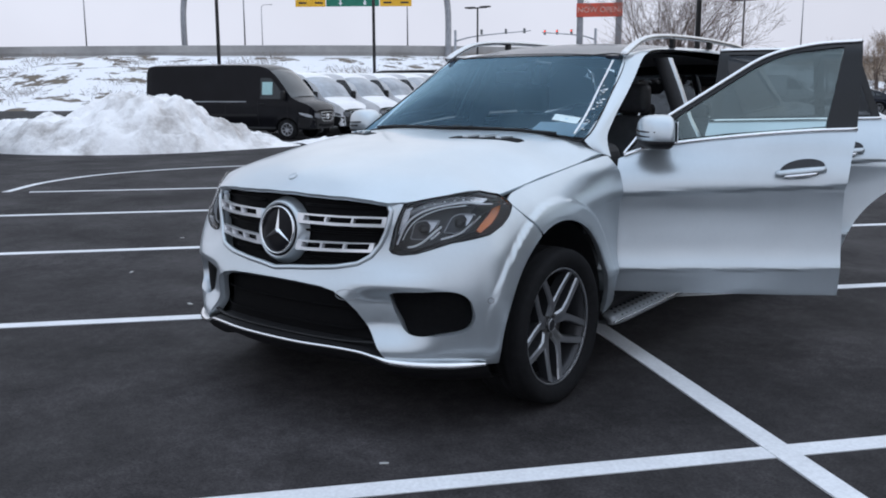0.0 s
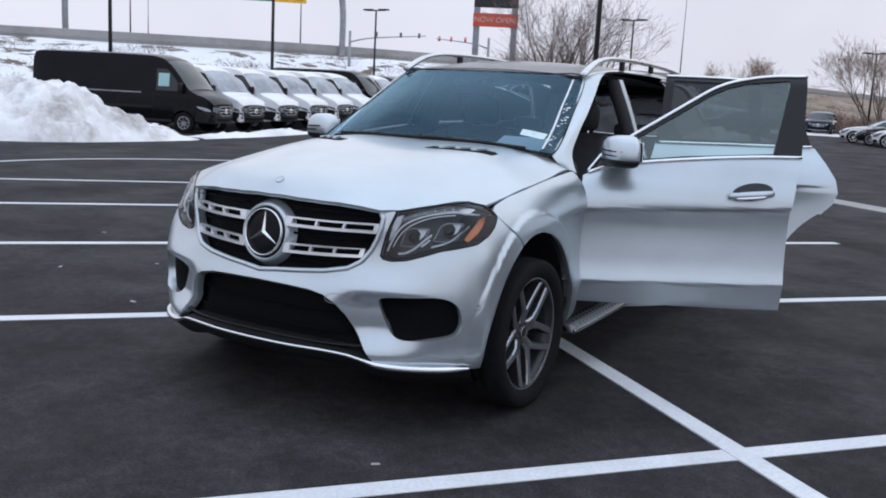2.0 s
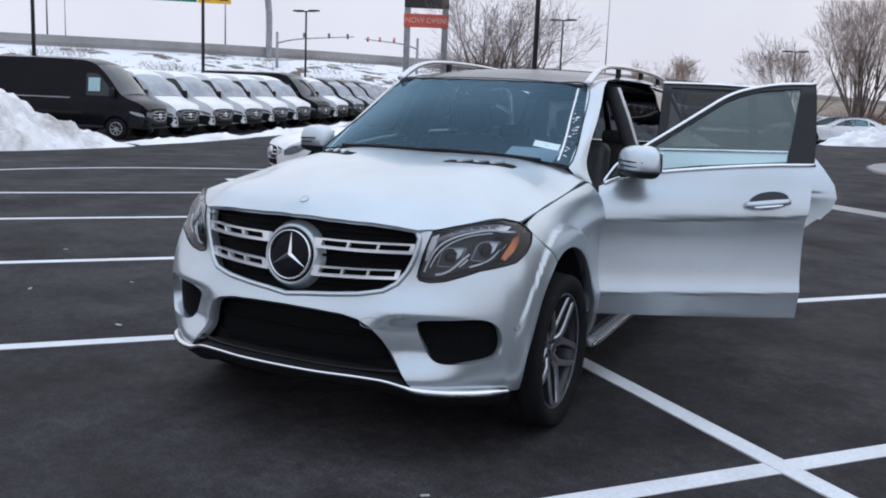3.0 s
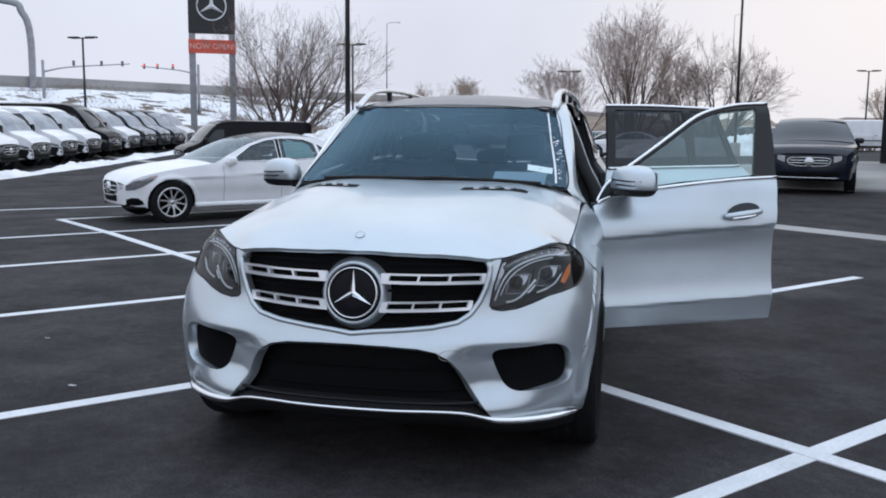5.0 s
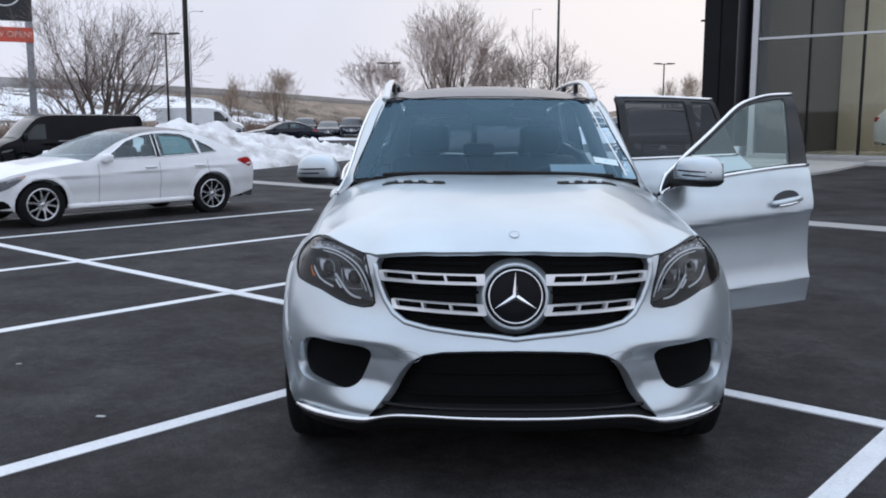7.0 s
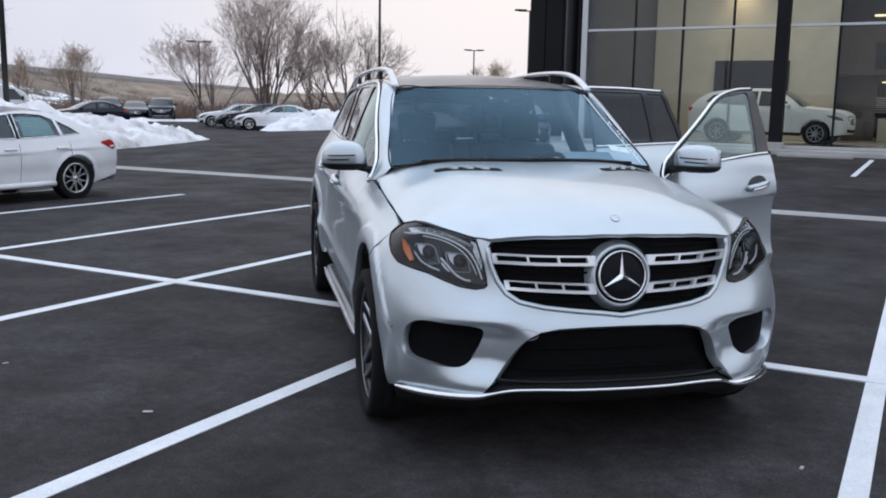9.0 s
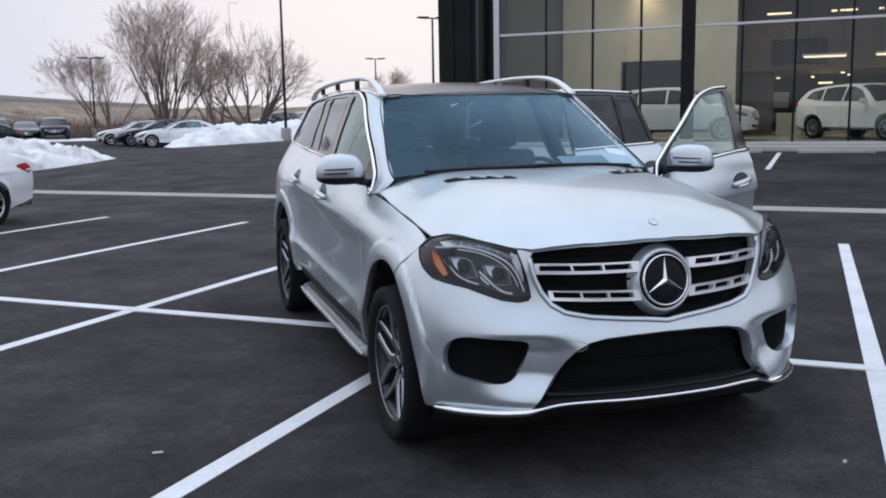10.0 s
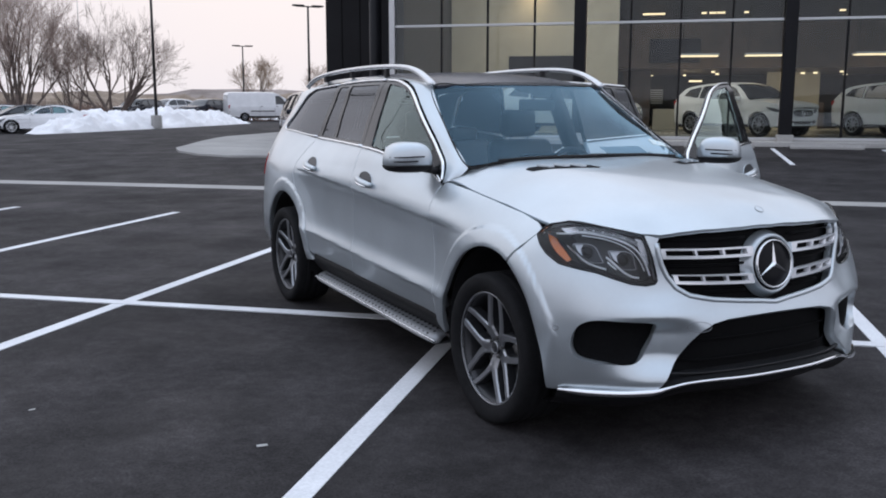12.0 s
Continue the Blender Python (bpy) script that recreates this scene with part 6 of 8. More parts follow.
    for nm, a0, a1, mat in cuts:
        n = max(5, int((a1 - a0) / .09))
        m = 13
        vs = []
        for a in np.linspace(a0, a1, n):
            z = float(top(a))
            w = float(-side(a, z - .012, -.002)[1])
            cr = spec["crown"] * (.55 + .45 * min(1, (z - .6) / .6))
            for t in np.linspace(-1, 1, m):
                bow = .07 * (1 - t * t) if nm in ("hood", "windscreen") and a < g[1] - .01 else 0
                fr = bow * (1 - abs((a - g[0])) / 2)
                vs.append((a - fr * (.9 if nm == "windscreen" else .35), t * w, z - .012 + cr * (1 - abs(t) ** 2.6)))
        fs = [(i * m + j, i * m + j + 1, (i + 1) * m + j + 1, (i + 1) * m + j) for i in range(n - 1) for j in range(m - 1)]
        o = mesh_part(nm, vs, [f[::-1] for f in fs], mat, root, "dark " + nm.replace("_", " ") if mat in (glass, screen) else "", True)
        if mat in (glass, screen):
            o.visible_shadow = False
    # nose and tail
    for nm, a, sg in (("front_bumper", .03, 1), ("rear_bumper", L - .02, -1)):
        w0 = float(-side(a, .5)[1])
        zt = float(top(a))
        n, m = 9, 17
        vs = []
        for z in np.linspace(spec["sill"] + (.045 if sg > 0 else -.02), zt - .01, n):
            w = float(-side(a, z)[1]) + .002
            for t in np.linspace(-1, 1, m):
                bulge = .085 * (1 - abs(t) ** 2.4) * (1 - .35 * ((z - spec["sill"]) / (zt - spec["sill"])) ** 3) - .05 * (1 - t ** 4) * max(0, (spec["sill"] + .18 - z) / .2)
                vs.append((a - sg * bulge, t * w, z))
        fs = [(i * m + j, i * m + j + 1, (i + 1) * m + j + 1, (i + 1) * m + j) for i in range(n - 1) for j in range(m - 1)]
        mesh_part(nm, vs, fs if sg < 0 else [f[::-1] for f in fs], paint if name != "van" or sg < 0 else low, root, "", True)
    zt = float(top(.03))

    def nose(q, z, off=0.0):
        """The front face; q runs from the car's left to its right."""
        q, z = np.broadcast_arrays(np.asarray(q, float), np.asarray(z, float))
        w = -side(.03, z)[..., 1] + .002
        t = np.clip(np.abs(q / w), 0, 1)
        bulge = .085 * (1 - t ** 2.4) * (1 - .35 * np.clip((z - spec["sill"]) / (zt - spec["sill"]), 0, 1) ** 3) - .05 * (1 - t ** 4) * np.clip((spec["sill"] + .18 - z) / .2, 0, 1)
        return np.stack([.03 - bulge - off, -q, z + 0 * q], -1)

    gw, g0, g1 = spec["grille"]
    gm = (g0 + g1) / 2
    rnd = [(gw * math.copysign(abs(math.cos(a)) ** .45, math.cos(a)) * (1 + .10 * math.sin(a)), gm + (g1 - g0) / 2 * math.copysign(abs(math.sin(a)) ** .6, math.sin(a))) for a in np.linspace(0, 2 * math.pi, 33)[:-1]]
    add_part("grille", skin_mesh("grille", nose, rnd, (), .08, .006, .02, M_MESH), root, "black grille")
    add_part("grille_frame", tube_mesh("grille_frame", [tuple(nose(q, z, .008)) for q, z in rnd], .011, M_SATIN, 5, True), root, "silver grille frame")
    for k in range(2):
        z = g0 + (g1 - g0) * (.36 + .30 * k)
        add_part("grille_bar", tube_mesh("grille_bar", [tuple(nose(q, z, .014)) for q in np.linspace(-gw * .94, gw * .94, 9)], .014, M_SATIN, 6), root)
    v, f = lathe([(.0005, -.080), (.085, -.078), (.095, -.07), (.095, -.03)], 24)
    mesh_part("badge", [(p[0], p[1], p[2] + gm) for p in v], f, M_SATIN, root, "round silver badge", True)
    zi = spec["sill"] + .13
    add_part("lower_intake", skin_mesh("lower_intake", nose, [(-gw * .8, zi - .045), (gw * .8, zi - .045), (gw * .95, zi + .05), (-gw * .95, zi + .05)], (), .1, .005, .02, M_MESH), root, "black lower intake")
    if name == "crossover":
        zc = spec["sill"] + .075
        add_part("chin_strip", tube_mesh("chin_strip", [tuple(nose(q, zc, .008)) for q in np.linspace(-.6, .6, 15)], .012, M_CHROME, 6), root, "bright chin strip")
    y0, y1, z0, z1 = spec["lamps"]
    for sg in (1, -1):
        lo = [(y0 + (y1 - y0) * t, z0 + (.03 if s0 < .28 else .06) * t ** 1.5) for t in np.linspace(0, 1, 5)] + [(y0 + (y1 - y0) * t, z1 + .02 * t) for t in np.linspace(1, 0, 5)]
        add_part("headlight", skin_mesh("headlight", nose, [(sg * y, z) for y, z in lo][::sg], (), .08, .006, .02, M_HEADLAMP), root, "clear headlight")
        fo = [(spec["plan"][0][1] - .13 + .12 * math.cos(a), spec["sill"] + .155 + .05 * math.sin(a)) for a in np.linspace(0, 2 * math.pi, 17)[:-1]]
        if s0 > .28:
            add_part("side_intake", skin_mesh("side_intake", nose, [(sg * y, z) for y, z in fo][::sg], (), .08, .005, .02, M_MESH), root)
        t0, t1 = spec["tail"]
        if s0 > .28:
            part("tail_lamp", bm_box(.16, .20, t1 - t0, L - .12, sg * (float(plan(L - .12)) - .085), (t0 + t1) / 2, .04, 3), M_RED, root, "red tail lamp")
        for wa in spec["wheels"]:
            small_wheel(root, wa, sg * (spec["half"] - .105), T, spec["rim"], sg, rims or M_WHEEL, name == "van")
    part("underbody", bm_box(L - .5, spec["half"] * 1.55, .25, L / 2, 0, spec["sill"] + .12, .03), M_BLACK_PLASTIC, root)
    if not dark:
        for a, y in ((2.25, .36), (2.25, -.36), (3.1, .36), (3.1, -.36)):
            part("seat", bm_box(.16, .46, .62, a, y, belt - .10, .06, 3), M_LEATHER, root, "black seat", True)
            part("headrest", bm_box(.09, .26, .17, a + .03, y, belt + .29, .04, 3), M_LEATHER, root, smooth=True)
        part("dashboard", bm_box(.5, 1.3, .25, 1.75, 0, belt - .12, .06, 3), M_INTERIOR, root)
    return root


WHEEL_CACHE = {}


def small_wheel(root, a, y, r, rim, sg, mat, plain):
    key = (r, rim, mat.name, plain)
    if key not in WHEEL_CACHE:
        v, f = lathe([(rim, -.09), (rim + .02, -.105), (r - .02, -.108), (r - .003, -.095), (r, -.06), (r, .06), (r - .003, .095), (r - .02, .108), (rim, .09)], 36)
        tyre = mesh_from("tyre", v, f, M_TYRE, True)
        v, f = lathe([(rim + .002, .092), (rim - .012, .098), (rim - .022, .085), (rim - .03, .0), (.0005, -.01)], 36)
        barrel = mesh_from("rim", v, f, M_MESH if not plain else M_WHEEL_DARK, True)
        v, f = lathe([(rim + .004, .094), (rim - .012, .102), (rim - .024, .094), (rim - .026, .07)], 36)
        lip = mesh_from("rim_lip", v, f, mat, True)
        vs, fs = [], []
        n = 5 if not plain else 8
        for k in range(n):
            for s2 in ((-1, 1) if not plain else (0,)):
                a0 = 2 * math.pi * k / n
                b = len(vs)
                for q, (rr, t, x, w) in enumerate(((.02, s2 * .010, .078, .020), (rim * .45, s2 * .024, .086, .0135), (rim * .75, s2 * .054, .090, .0125), (rim - .012, s2 * .064, .094, .0140))):
                    for dt, dx in ((-w, -.03), (-w, 0), (w, 0), (w, -.03)):
                        z = t + dt
                        vs.append((x + dx, rr * math.cos(a0) - z * math.sin(a0), rr * math.sin(a0) + z * math.cos(a0)))
                for i in range(3):
                    for e in range(3):
                        fs.append((b + 4 * i + e, b + 4 * i + e + 1, b + 4 * i + e + 5, b + 4 * i + e + 4))
        spokes = mesh_from("spokes", vs, fs, mat)
        v, f = lathe([(.0005, .096), (.028, .095), (.036, .085), (.04, .06)], 20)
        cap = mesh_from("hub_cap", v, f, mat, True)
        WHEEL_CACHE[key] = (tyre, barrel, lip, spokes, cap)
    tyre, *rest = WHEEL_CACHE[key]
    w = new("wheel", tyre)
    w.parent = root
    w.matrix_basis = pose(a, y, r, 0, 0, 90 if sg > 0 else -90) @ pose(0, 0, 0, 11 * a)
    for me in rest:
        o = new(me.name.split(".")[0], me)
        o.parent = w
    return w


def park(ob, x, y, heading, z=None):
    """Stands a vehicle's nose at x, y, facing the heading (degrees from +x)."""
    ob.matrix_basis = pose(x, y, ground_z(x, y) if z is None else z, 0, 0, heading + 180)
    return ob


def car_copy(ob, x, y, heading, label="", z=None):
    c = copy_thing(ob, pose(x, y, ground_z(x, y) if z is None else z, 0, 0, heading + 180))
    if label:
        tagged(c, label)
    return c


# white sedan in the next row: faces the driver's end of its stall
sx, sy_ = lot(1.69, 10.99)
sedan = park(build_car("sedan", SEDAN, M_WHITE_PAINT, "white sedan with dark side glass parked in a stall", "car", "parked sedans", trim=M_WHITE_PAINT, rims=M_SATIN), sx, sy_, 228.0)
# row of vans along the snowy bank
ROW_D = radians(103)
row_at = lambda k: (-19.5 + 2.75 * k * math.cos(ROW_D), 18.6 + 2.75 * k * math.sin(ROW_D))
van_long = van_spec(6.5, 2.50)
van_short = van_spec(5.9, 2.32)
black_van = park(build_car("van", van_long, M_BLACK_PAINT, "long black high-roof cargo van at the end of a row", "van", "row of vans", dark=True), -19.15, 18.75, 20)
white_van = park(build_car("van", van_short, M_WHITE_PAINT, "white cargo van with snow on its hood", "van", "row of vans", dark=True), *row_at(1), 11)
grey_van = park(build_car("van", van_short, M_GREY_PAINT, "dark grey cargo van dusted with snow", "van", "row of vans", dark=True), *row_at(8), 9)
for k in (2, 3, 4, 5, 7, 11):
    car_copy(white_van, *row_at(k), 11 - .2 * k)
car_copy(black_van, *row_at(6), 10, "long dark high-roof cargo van within the row")
for k in (9, 10):
    car_copy(grey_van, *row_at(k), 9)
far_van = car_copy(white_van, -14.4, 60.5, 8, "white cargo van parked beyond a snow heap")
far_van_2 = car_copy(white_van, 21.6, 70.2, -2, "white cargo van parked beyond the snow bank")
for v in (far_van, far_van_2):
    v["group"] = "distant vans"
white_suv = park(build_car("crossover", CROSS, M_WHITE_PAINT, "white crossover parked beside the big snow heap", "car", "white parked cars", dark=True), -18.6, 6.0, 336)
# dark vehicles beyond
black_mini = car_copy(black_van, -15.1, 25.6, 221, "black passenger van parked behind the white sedan")
black_mini.scale = (.74, .95, .70)
black_mini["group"] = "dark parked cars"
cross = park(build_car("crossover", CROSS, M_BLACK_GLOSS, "black crossover parked at the edge of the concrete apron", "car", "dark parked cars", dark=True), 4.65, 16.1, 260)
dark_sedan = park(build_car("sedan", SEDAN, M_BLACK_GLOSS, "dark sedan parked between two white ones", "car", "dark parked cars", dark=True), -2.9, 48.4, 186)
for x, y, h in ((-11.5, 69.3, 276), (-7.2, 64.7, 274), (7.2, 69.0, 222), (12.6, 71.0, 215)):
    car_copy(cross, x, y, h, "dark car parked far across the lot", ground_z(x, y) + (.15 if x > 0 else 0))
car_copy(dark_sedan, -12.2, 50.5, 205, "dark sedan parked beyond the snow heap")
car_copy(dark_sedan, -9.3, 67.5, 276, "dark sedan parked far across the lot")
# row of three behind the snow bank
for i, (x, y) in enumerate(((-1.9, 45.8), (-2.9, 48.4), (-4.0, 51.0))):
    if i != 1:
        car_copy(sedan, x, y, 186, "white sedan parked behind the snow bank")
for x, y, h, ob in ((9.9, 73.4, 205, white_suv), (16.2, 76.0, 215, sedan)):
    car_copy(ob, x, y, h, "white car parked far across the lot", .15)

# ---------------------------------------------------------------- showroom
M_BEIGE = material("beige_plaster", (0.47, 0.435, 0.355), 0.8, var=0.05, scale=6, stain=0.06)
M_WOOD = material("brown_panel", (0.085, 0.058, 0.044), 0.5, var=0.25, scale=5, stain=0.15)
M_FLOOR_TILE = material("grey_floor_tile", (0.30, 0.29, 0.27), 0.25, var=0.06, scale=4, stain=0.06)
M_DARK_WALL = material("dark_wall", (0.06, 0.06, 0.065), 0.6, var=0.15, scale=3)
M_SIGN_PALE = material("pale_slat", (0.62, 0.63, 0.64), 0.5, var=0.05, scale=20)
M_TAN = material("tan_plaster", (0.42, 0.375, 0.295), 0.8, var=0.05, scale=6, stain=0.06)
M_WINDOW = glass_material("showroom_glass", (0.86, 0.89, 0.88), 0.0, 1.38)
M_LIGHT = material("warm_light_panel", (0.9, 0.88, 0.8), 0.5, emit=(1.0, 0.78, 0.48), emit_strength=1.35)
M_SCREEN = material("dark_screen", (0.020, 0.023, 0.032), 0.6, spec=0.2, var=0.4, scale=1.3)

F_U, FLOOR_Z, TRANSOM_Z, ROOF_TOP = 22.5, .50, 3.82, 8.6
lot_m = Matrix.Rotation(LOT, 4, "Z")                 # x of this frame is u, y is v


def lot_box(name, u0, u1, v0, v1, z0, z1, mat, parent=None, label="", bevel=0.0, category="", kind=""):
    b = bm_box(u1 - u0, v1 - v0, z1 - z0, (u0 + u1) / 2, (v0 + v1) / 2, (z0 + z1) / 2, bevel)
    o = part(name, b, mat, parent, label)
    if parent is None:
        o.matrix_basis = lot_m
        tagged(o, label, category, kind=kind)
    return o


show = empty("showroom", lot_m, "two-storey glass showroom with black cladding and white cars inside", "building")
lot_box("plinth", F_U - .12, 40, -34, 8.5, -.3, FLOOR_Z, M_CONCRETE, show, "concrete plinth")
lot_box("showroom_floor", F_U + .12, 39.6, -33.5, 8.3, FLOOR_Z, FLOOR_Z + .01, M_FLOOR_TILE, show, "polished grey floor")
lot_box("back_wall", 39, 39.3, -34, 8.4, FLOOR_Z, ROOF_TOP, M_DARK_WALL, show, "dark back wall")
lot_box("end_wall", F_U + .1, 39, 8.15, 8.45, FLOOR_Z, ROOF_TOP, M_DARK_WALL, show)
lot_box("end_wall", F_U + .1, 39, -34, -33.7, FLOOR_Z, ROOF_TOP, M_DARK_WALL, show)
lot_box("roof", F_U - .3, 40, -34.2, 8.6, ROOF_TOP, ROOF_TOP + .5, M_BLACK_CLAD, show, "flat black roof")
lot_box("upper_floor", 30.2, 39, -34, 2.1, 2.78, 4.4, M_WOOD, show, "brown fascia of the upper floor")
lot_box("upper_wall", 34.0, 34.2, -34, 2.1, 4.42, ROOF_TOP, M_DARK_WALL, show, "dark upper wall")
lot_box("partition", 28.6, 28.8, 2.0, 8.1, FLOOR_Z + .01, ROOF_TOP - .02, M_BEIGE, show, "beige inner wall")
lot_box("partition", 31.0, 31.2, .9, 1.95, FLOOR_Z + .01, 2.77, M_WOOD, show, "brown inner wall")
lot_box("partition", 34.5, 34.7, -5.6, -3.6, FLOOR_Z + .01, 2.77, M_BEIGE, show, "beige inner wall")
lot_box("partition", 33.0, 33.25, -14, -9.5, FLOOR_Z + .01, 2.77, M_DARK_WALL, show)
lot_box("wall_screen", 28.5, 28.57, 3.45, 5.92, 2.1, 3.2, M_SCREEN, show, "dark picture on the wall", .01)
lot_box("wall_screen", 30.12, 30.19, -.86, .96, 2.98, 3.85, M_SCREEN, show, "dark screen", .01)
for k, (u, v) in enumerate(((35.0, -4.8), (33.2, -2.2), (31.5, -8.6), (31.5, -13.0))):
    lot_box("reception_desk", u, u + .6, v - 1.1, v + 1.1, FLOOR_Z + .01, 1.55, M_BEIGE if k % 2 else M_WOOD, show, "reception desk", .03)
# facade: posts, transoms, panes
posts_v = [8.40, 6.91, 5.49, 4.07, 1.27, -.12, -1.53, -4.55, -5.95, -7.35, -10.3, -11.7, -13.1, -16.1, -17.5, -18.9, -21.9, -23.3, -24.7, -27.7, -29.1, -30.5, -33.5]
cols_v = [2.71, -3.06, -8.83, -14.6, -20.37, -26.14, -31.9]
lot_box("corner_frame", F_U - .10, F_U + .10, 8.38, 8.56, FLOOR_Z - .05, ROOF_TOP, M_ALU, show, "pale aluminium corner frame", .01)
for v in posts_v[1:]:
    lot_box("mullion", F_U - .03, F_U + .07, v - .03, v + .03, FLOOR_Z, ROOF_TOP, M_BLACK_CLAD, show, "", .006)
for v in cols_v:
    lot_box("column", F_U - .30, F_U + .05, v - .17, v + .17, FLOOR_Z + .15, ROOF_TOP, M_BLACK_CLAD, show, "black clad column", .012)
    lot_box("column_foot", F_U - .36, F_U + .05, v - .22, v + .22, .2, FLOOR_Z + .15, M_CONCRETE, show, "concrete column foot", .02)
edges = sorted([8.38] + [q for c in cols_v for q in (c + .17, c - .17)] + [-33.5], reverse=True)
for a, b in zip(edges[0::2], edges[1::2]):
    for z in (FLOOR_Z + .03, TRANSOM_Z, 5.6):
        lot_box("transom", F_U - .07, F_U + .06, b, a, z - .035, z + .035, M_ALU, show, "pale aluminium transom", .006)
    cut_v = [a] + [p for p in posts_v if b + .05 < p < a - .05] + [b]
    for p, q in zip(cut_v, cut_v[1:]):
        for z0, z1 in ((FLOOR_Z + .065, TRANSOM_Z - .035), (TRANSOM_Z + .035, 5.565), (5.635, ROOF_TOP)):
            o = lot_box("pane", F_U - .004, F_U + .004, q + .03, p - .03, z0, z1, M_WINDOW, show)
            o.visible_shadow = False
# the black wing set back at the end, its round column, the canopy edge
lot_box("black_wing", 28.3, 39.5, 8.6, 12.95, .2, 9.4, M_BLACK_CLAD, show, "black clad wing set back")
for k in range(6):
    lot_box("cladding_joint", 28.27, 28.30, 8.7 + k * .72, 8.712 + k * .72, .3, 9.4, M_MESH, show)
v, f = lathe([(.0005, 8.6), (.20, 8.6), (.20, .70)], 24, "z")
mesh_part("round_column", [(p[0] + 24.2, p[1] + 9.60, p[2]) for p in v], f, M_BLACK_CLAD, show, "round black column", True)
v, f = lathe([(.19, .705), (.205, .70), (.205, .30)], 24, "z")
mesh_part("column_sleeve", [(p[0] + 24.2, p[1] + 9.60, p[2]) for p in v], f, M_ALU, show, "steel column sleeve", True)
lot_box("portal_beam", 24.6, 28.4, 8.6, 12.9, 8.6, 9.4, M_BLACK_CLAD, show)
# light panels under the upper floor
for v0, v1 in ((-1.44, -.13), (-3.59, -2.37), (-7.24, -5.95), (-10.8, -9.6), (-14.6, -13.4)):
    panel_frame = lot_box("light_frame", 28.95, 29.85, v0 - .03, v1 + .03, 3.19, 3.25, M_ALU, show, "thin frame of a hanging light")
    lot_box("light_panel", 28.98, 29.82, v0, v1, 3.165, 3.188, M_LIGHT, panel_frame, "warm lit hanging panel")
    for v in (v0 + .1, v1 - .1):
        lot_box("hanger", 29.39, 29.41, v - .008, v + .008, 3.25, ROOF_TOP, M_BLACK_CLAD, panel_frame)
lot_box("light_panel", 34.0, 34.5, -1.05, -.54, 2.38, 2.44, M_LIGHT, show, "warm lit ceiling panel")
lot_box("light_strip", 32.8, 33.9, -.40, -.30, 2.60, 2.64, M_LIGHT, show, "lit strip under the upper floor")
rng = random.Random(11)
for k in range(12):
    u, v = rng.uniform(31, 36), rng.uniform(-14, 1.5)
    lot_box("spot_lamp", u, u + .14, v, v + .14, 2.66, 2.72, M_LIGHT, show, "small lit ceiling lamp")
for v, w in ((1.27, .10), (.85, .35), (-1.0, .10), (-1.5, .30), (-2.6, .08), (-6.1, .10)):
    lot_box("upper_lamp", 33.4, 33.6, v - w, v + w, 5.02, 5.08, M_LIGHT, show, "small lit lamp of the upper floor")
# blind, desk and monitor behind the glass
blind = lot_box("window_blind", 33.05, 33.07, .42, 1.78, 1.42, 2.14, M_DARK_WALL, show, "grey slatted blind")
for k in range(7):
    lot_box("slat", 33.0, 33.045, .46, 1.74, 1.50 + .085 * k, 1.545 + .085 * k, M_SIGN_PALE, blind)
lot_box("counter", 31.0, 31.7, -.10, .78, FLOOR_Z + .01, 1.30, M_BEIGE, show, "pale reception counter", .03)
lot_box("monitor", 31.1, 31.16, .84, 1.26, 1.02, 1.34, M_SCREEN, show, "black monitor", .01)
lot_box("monitor_stand", 31.05, 31.25, 1.0, 1.1, FLOOR_Z + .01, 1.02, M_BLACK_CLAD, show)
lot_box("wall_band", 28.585, 28.598, 2.05, 8.05, FLOOR_Z + .02, 2.05, M_TAN, show, "tan lower band of the inner wall")
lamp = bpy.data.lights.new("ceiling_light", "AREA")
lamp.shape, lamp.size, lamp.size_y, lamp.energy, lamp.color = "RECTANGLE", 3.0, 18.0, 130, (1.0, .86, .64)
lo = new("ceiling_light", lamp)
lo.matrix_world = lot_m @ pose(33.9, -5.5, 2.74)
lamp2 = bpy.data.lights.new("hall_light", "AREA")
lamp2.shape, lamp2.size, lamp2.size_y, lamp2.energy, lamp2.color = "RECTANGLE", 4.4, 9.0, 235, (1.0, .95, .88)
lamp.spread = lamp2.spread = radians(120)
lo2 = new("hall_light", lamp2)
lo2.matrix_world = lot_m @ pose(25.9, 3.4, 7.9)
lamp3 = bpy.data.lights.new("wall_washer", "AREA")
lamp3.size, lamp3.energy, lamp3.color, lamp3.spread = .3, 11, (1.0, .74, .44), radians(110)
lo3 = new("wall_washer", lamp3)
lo3.matrix_world = lot_m @ pose(28.2, 5.1, 5.9)

SHOW_Z = FLOOR_Z + .012
inside_car = build_car("showroom_car", CROSS, M_WARM_LIT_WHITE, "white crossover on display behind the showroom glass", "car", "showroom cars", dark=True)
ux, uy = lot(25.1, 1.05)
park(inside_car, ux, uy, math.degrees(LOT) - 90 - 4, SHOW_Z)
for (u, v, h) in ((24.4, -3.75, 223), (24.1, -8.6, 221)):
    x, y = lot(u, v)
    car_copy(inside_car, x, y, math.degrees(LOT) + h, "", SHOW_Z)

# apron, kerb, wheel stops
APRON = [(17.55, 5.3), (16.9, 6.6), (16.35, 8.0), (15.9, 9.6), (15.75, 10.6), (16.1, 11.7), (16.9, 12.7), (17.8, 13.3), (20.4, 13.95), (23.1, 14.4), (26.6, 14.5), (30.0, 14.5), (30.0, 5.0), (F_U - .1, 5.0), (19.4, 5.0), (18.2, 5.05)]


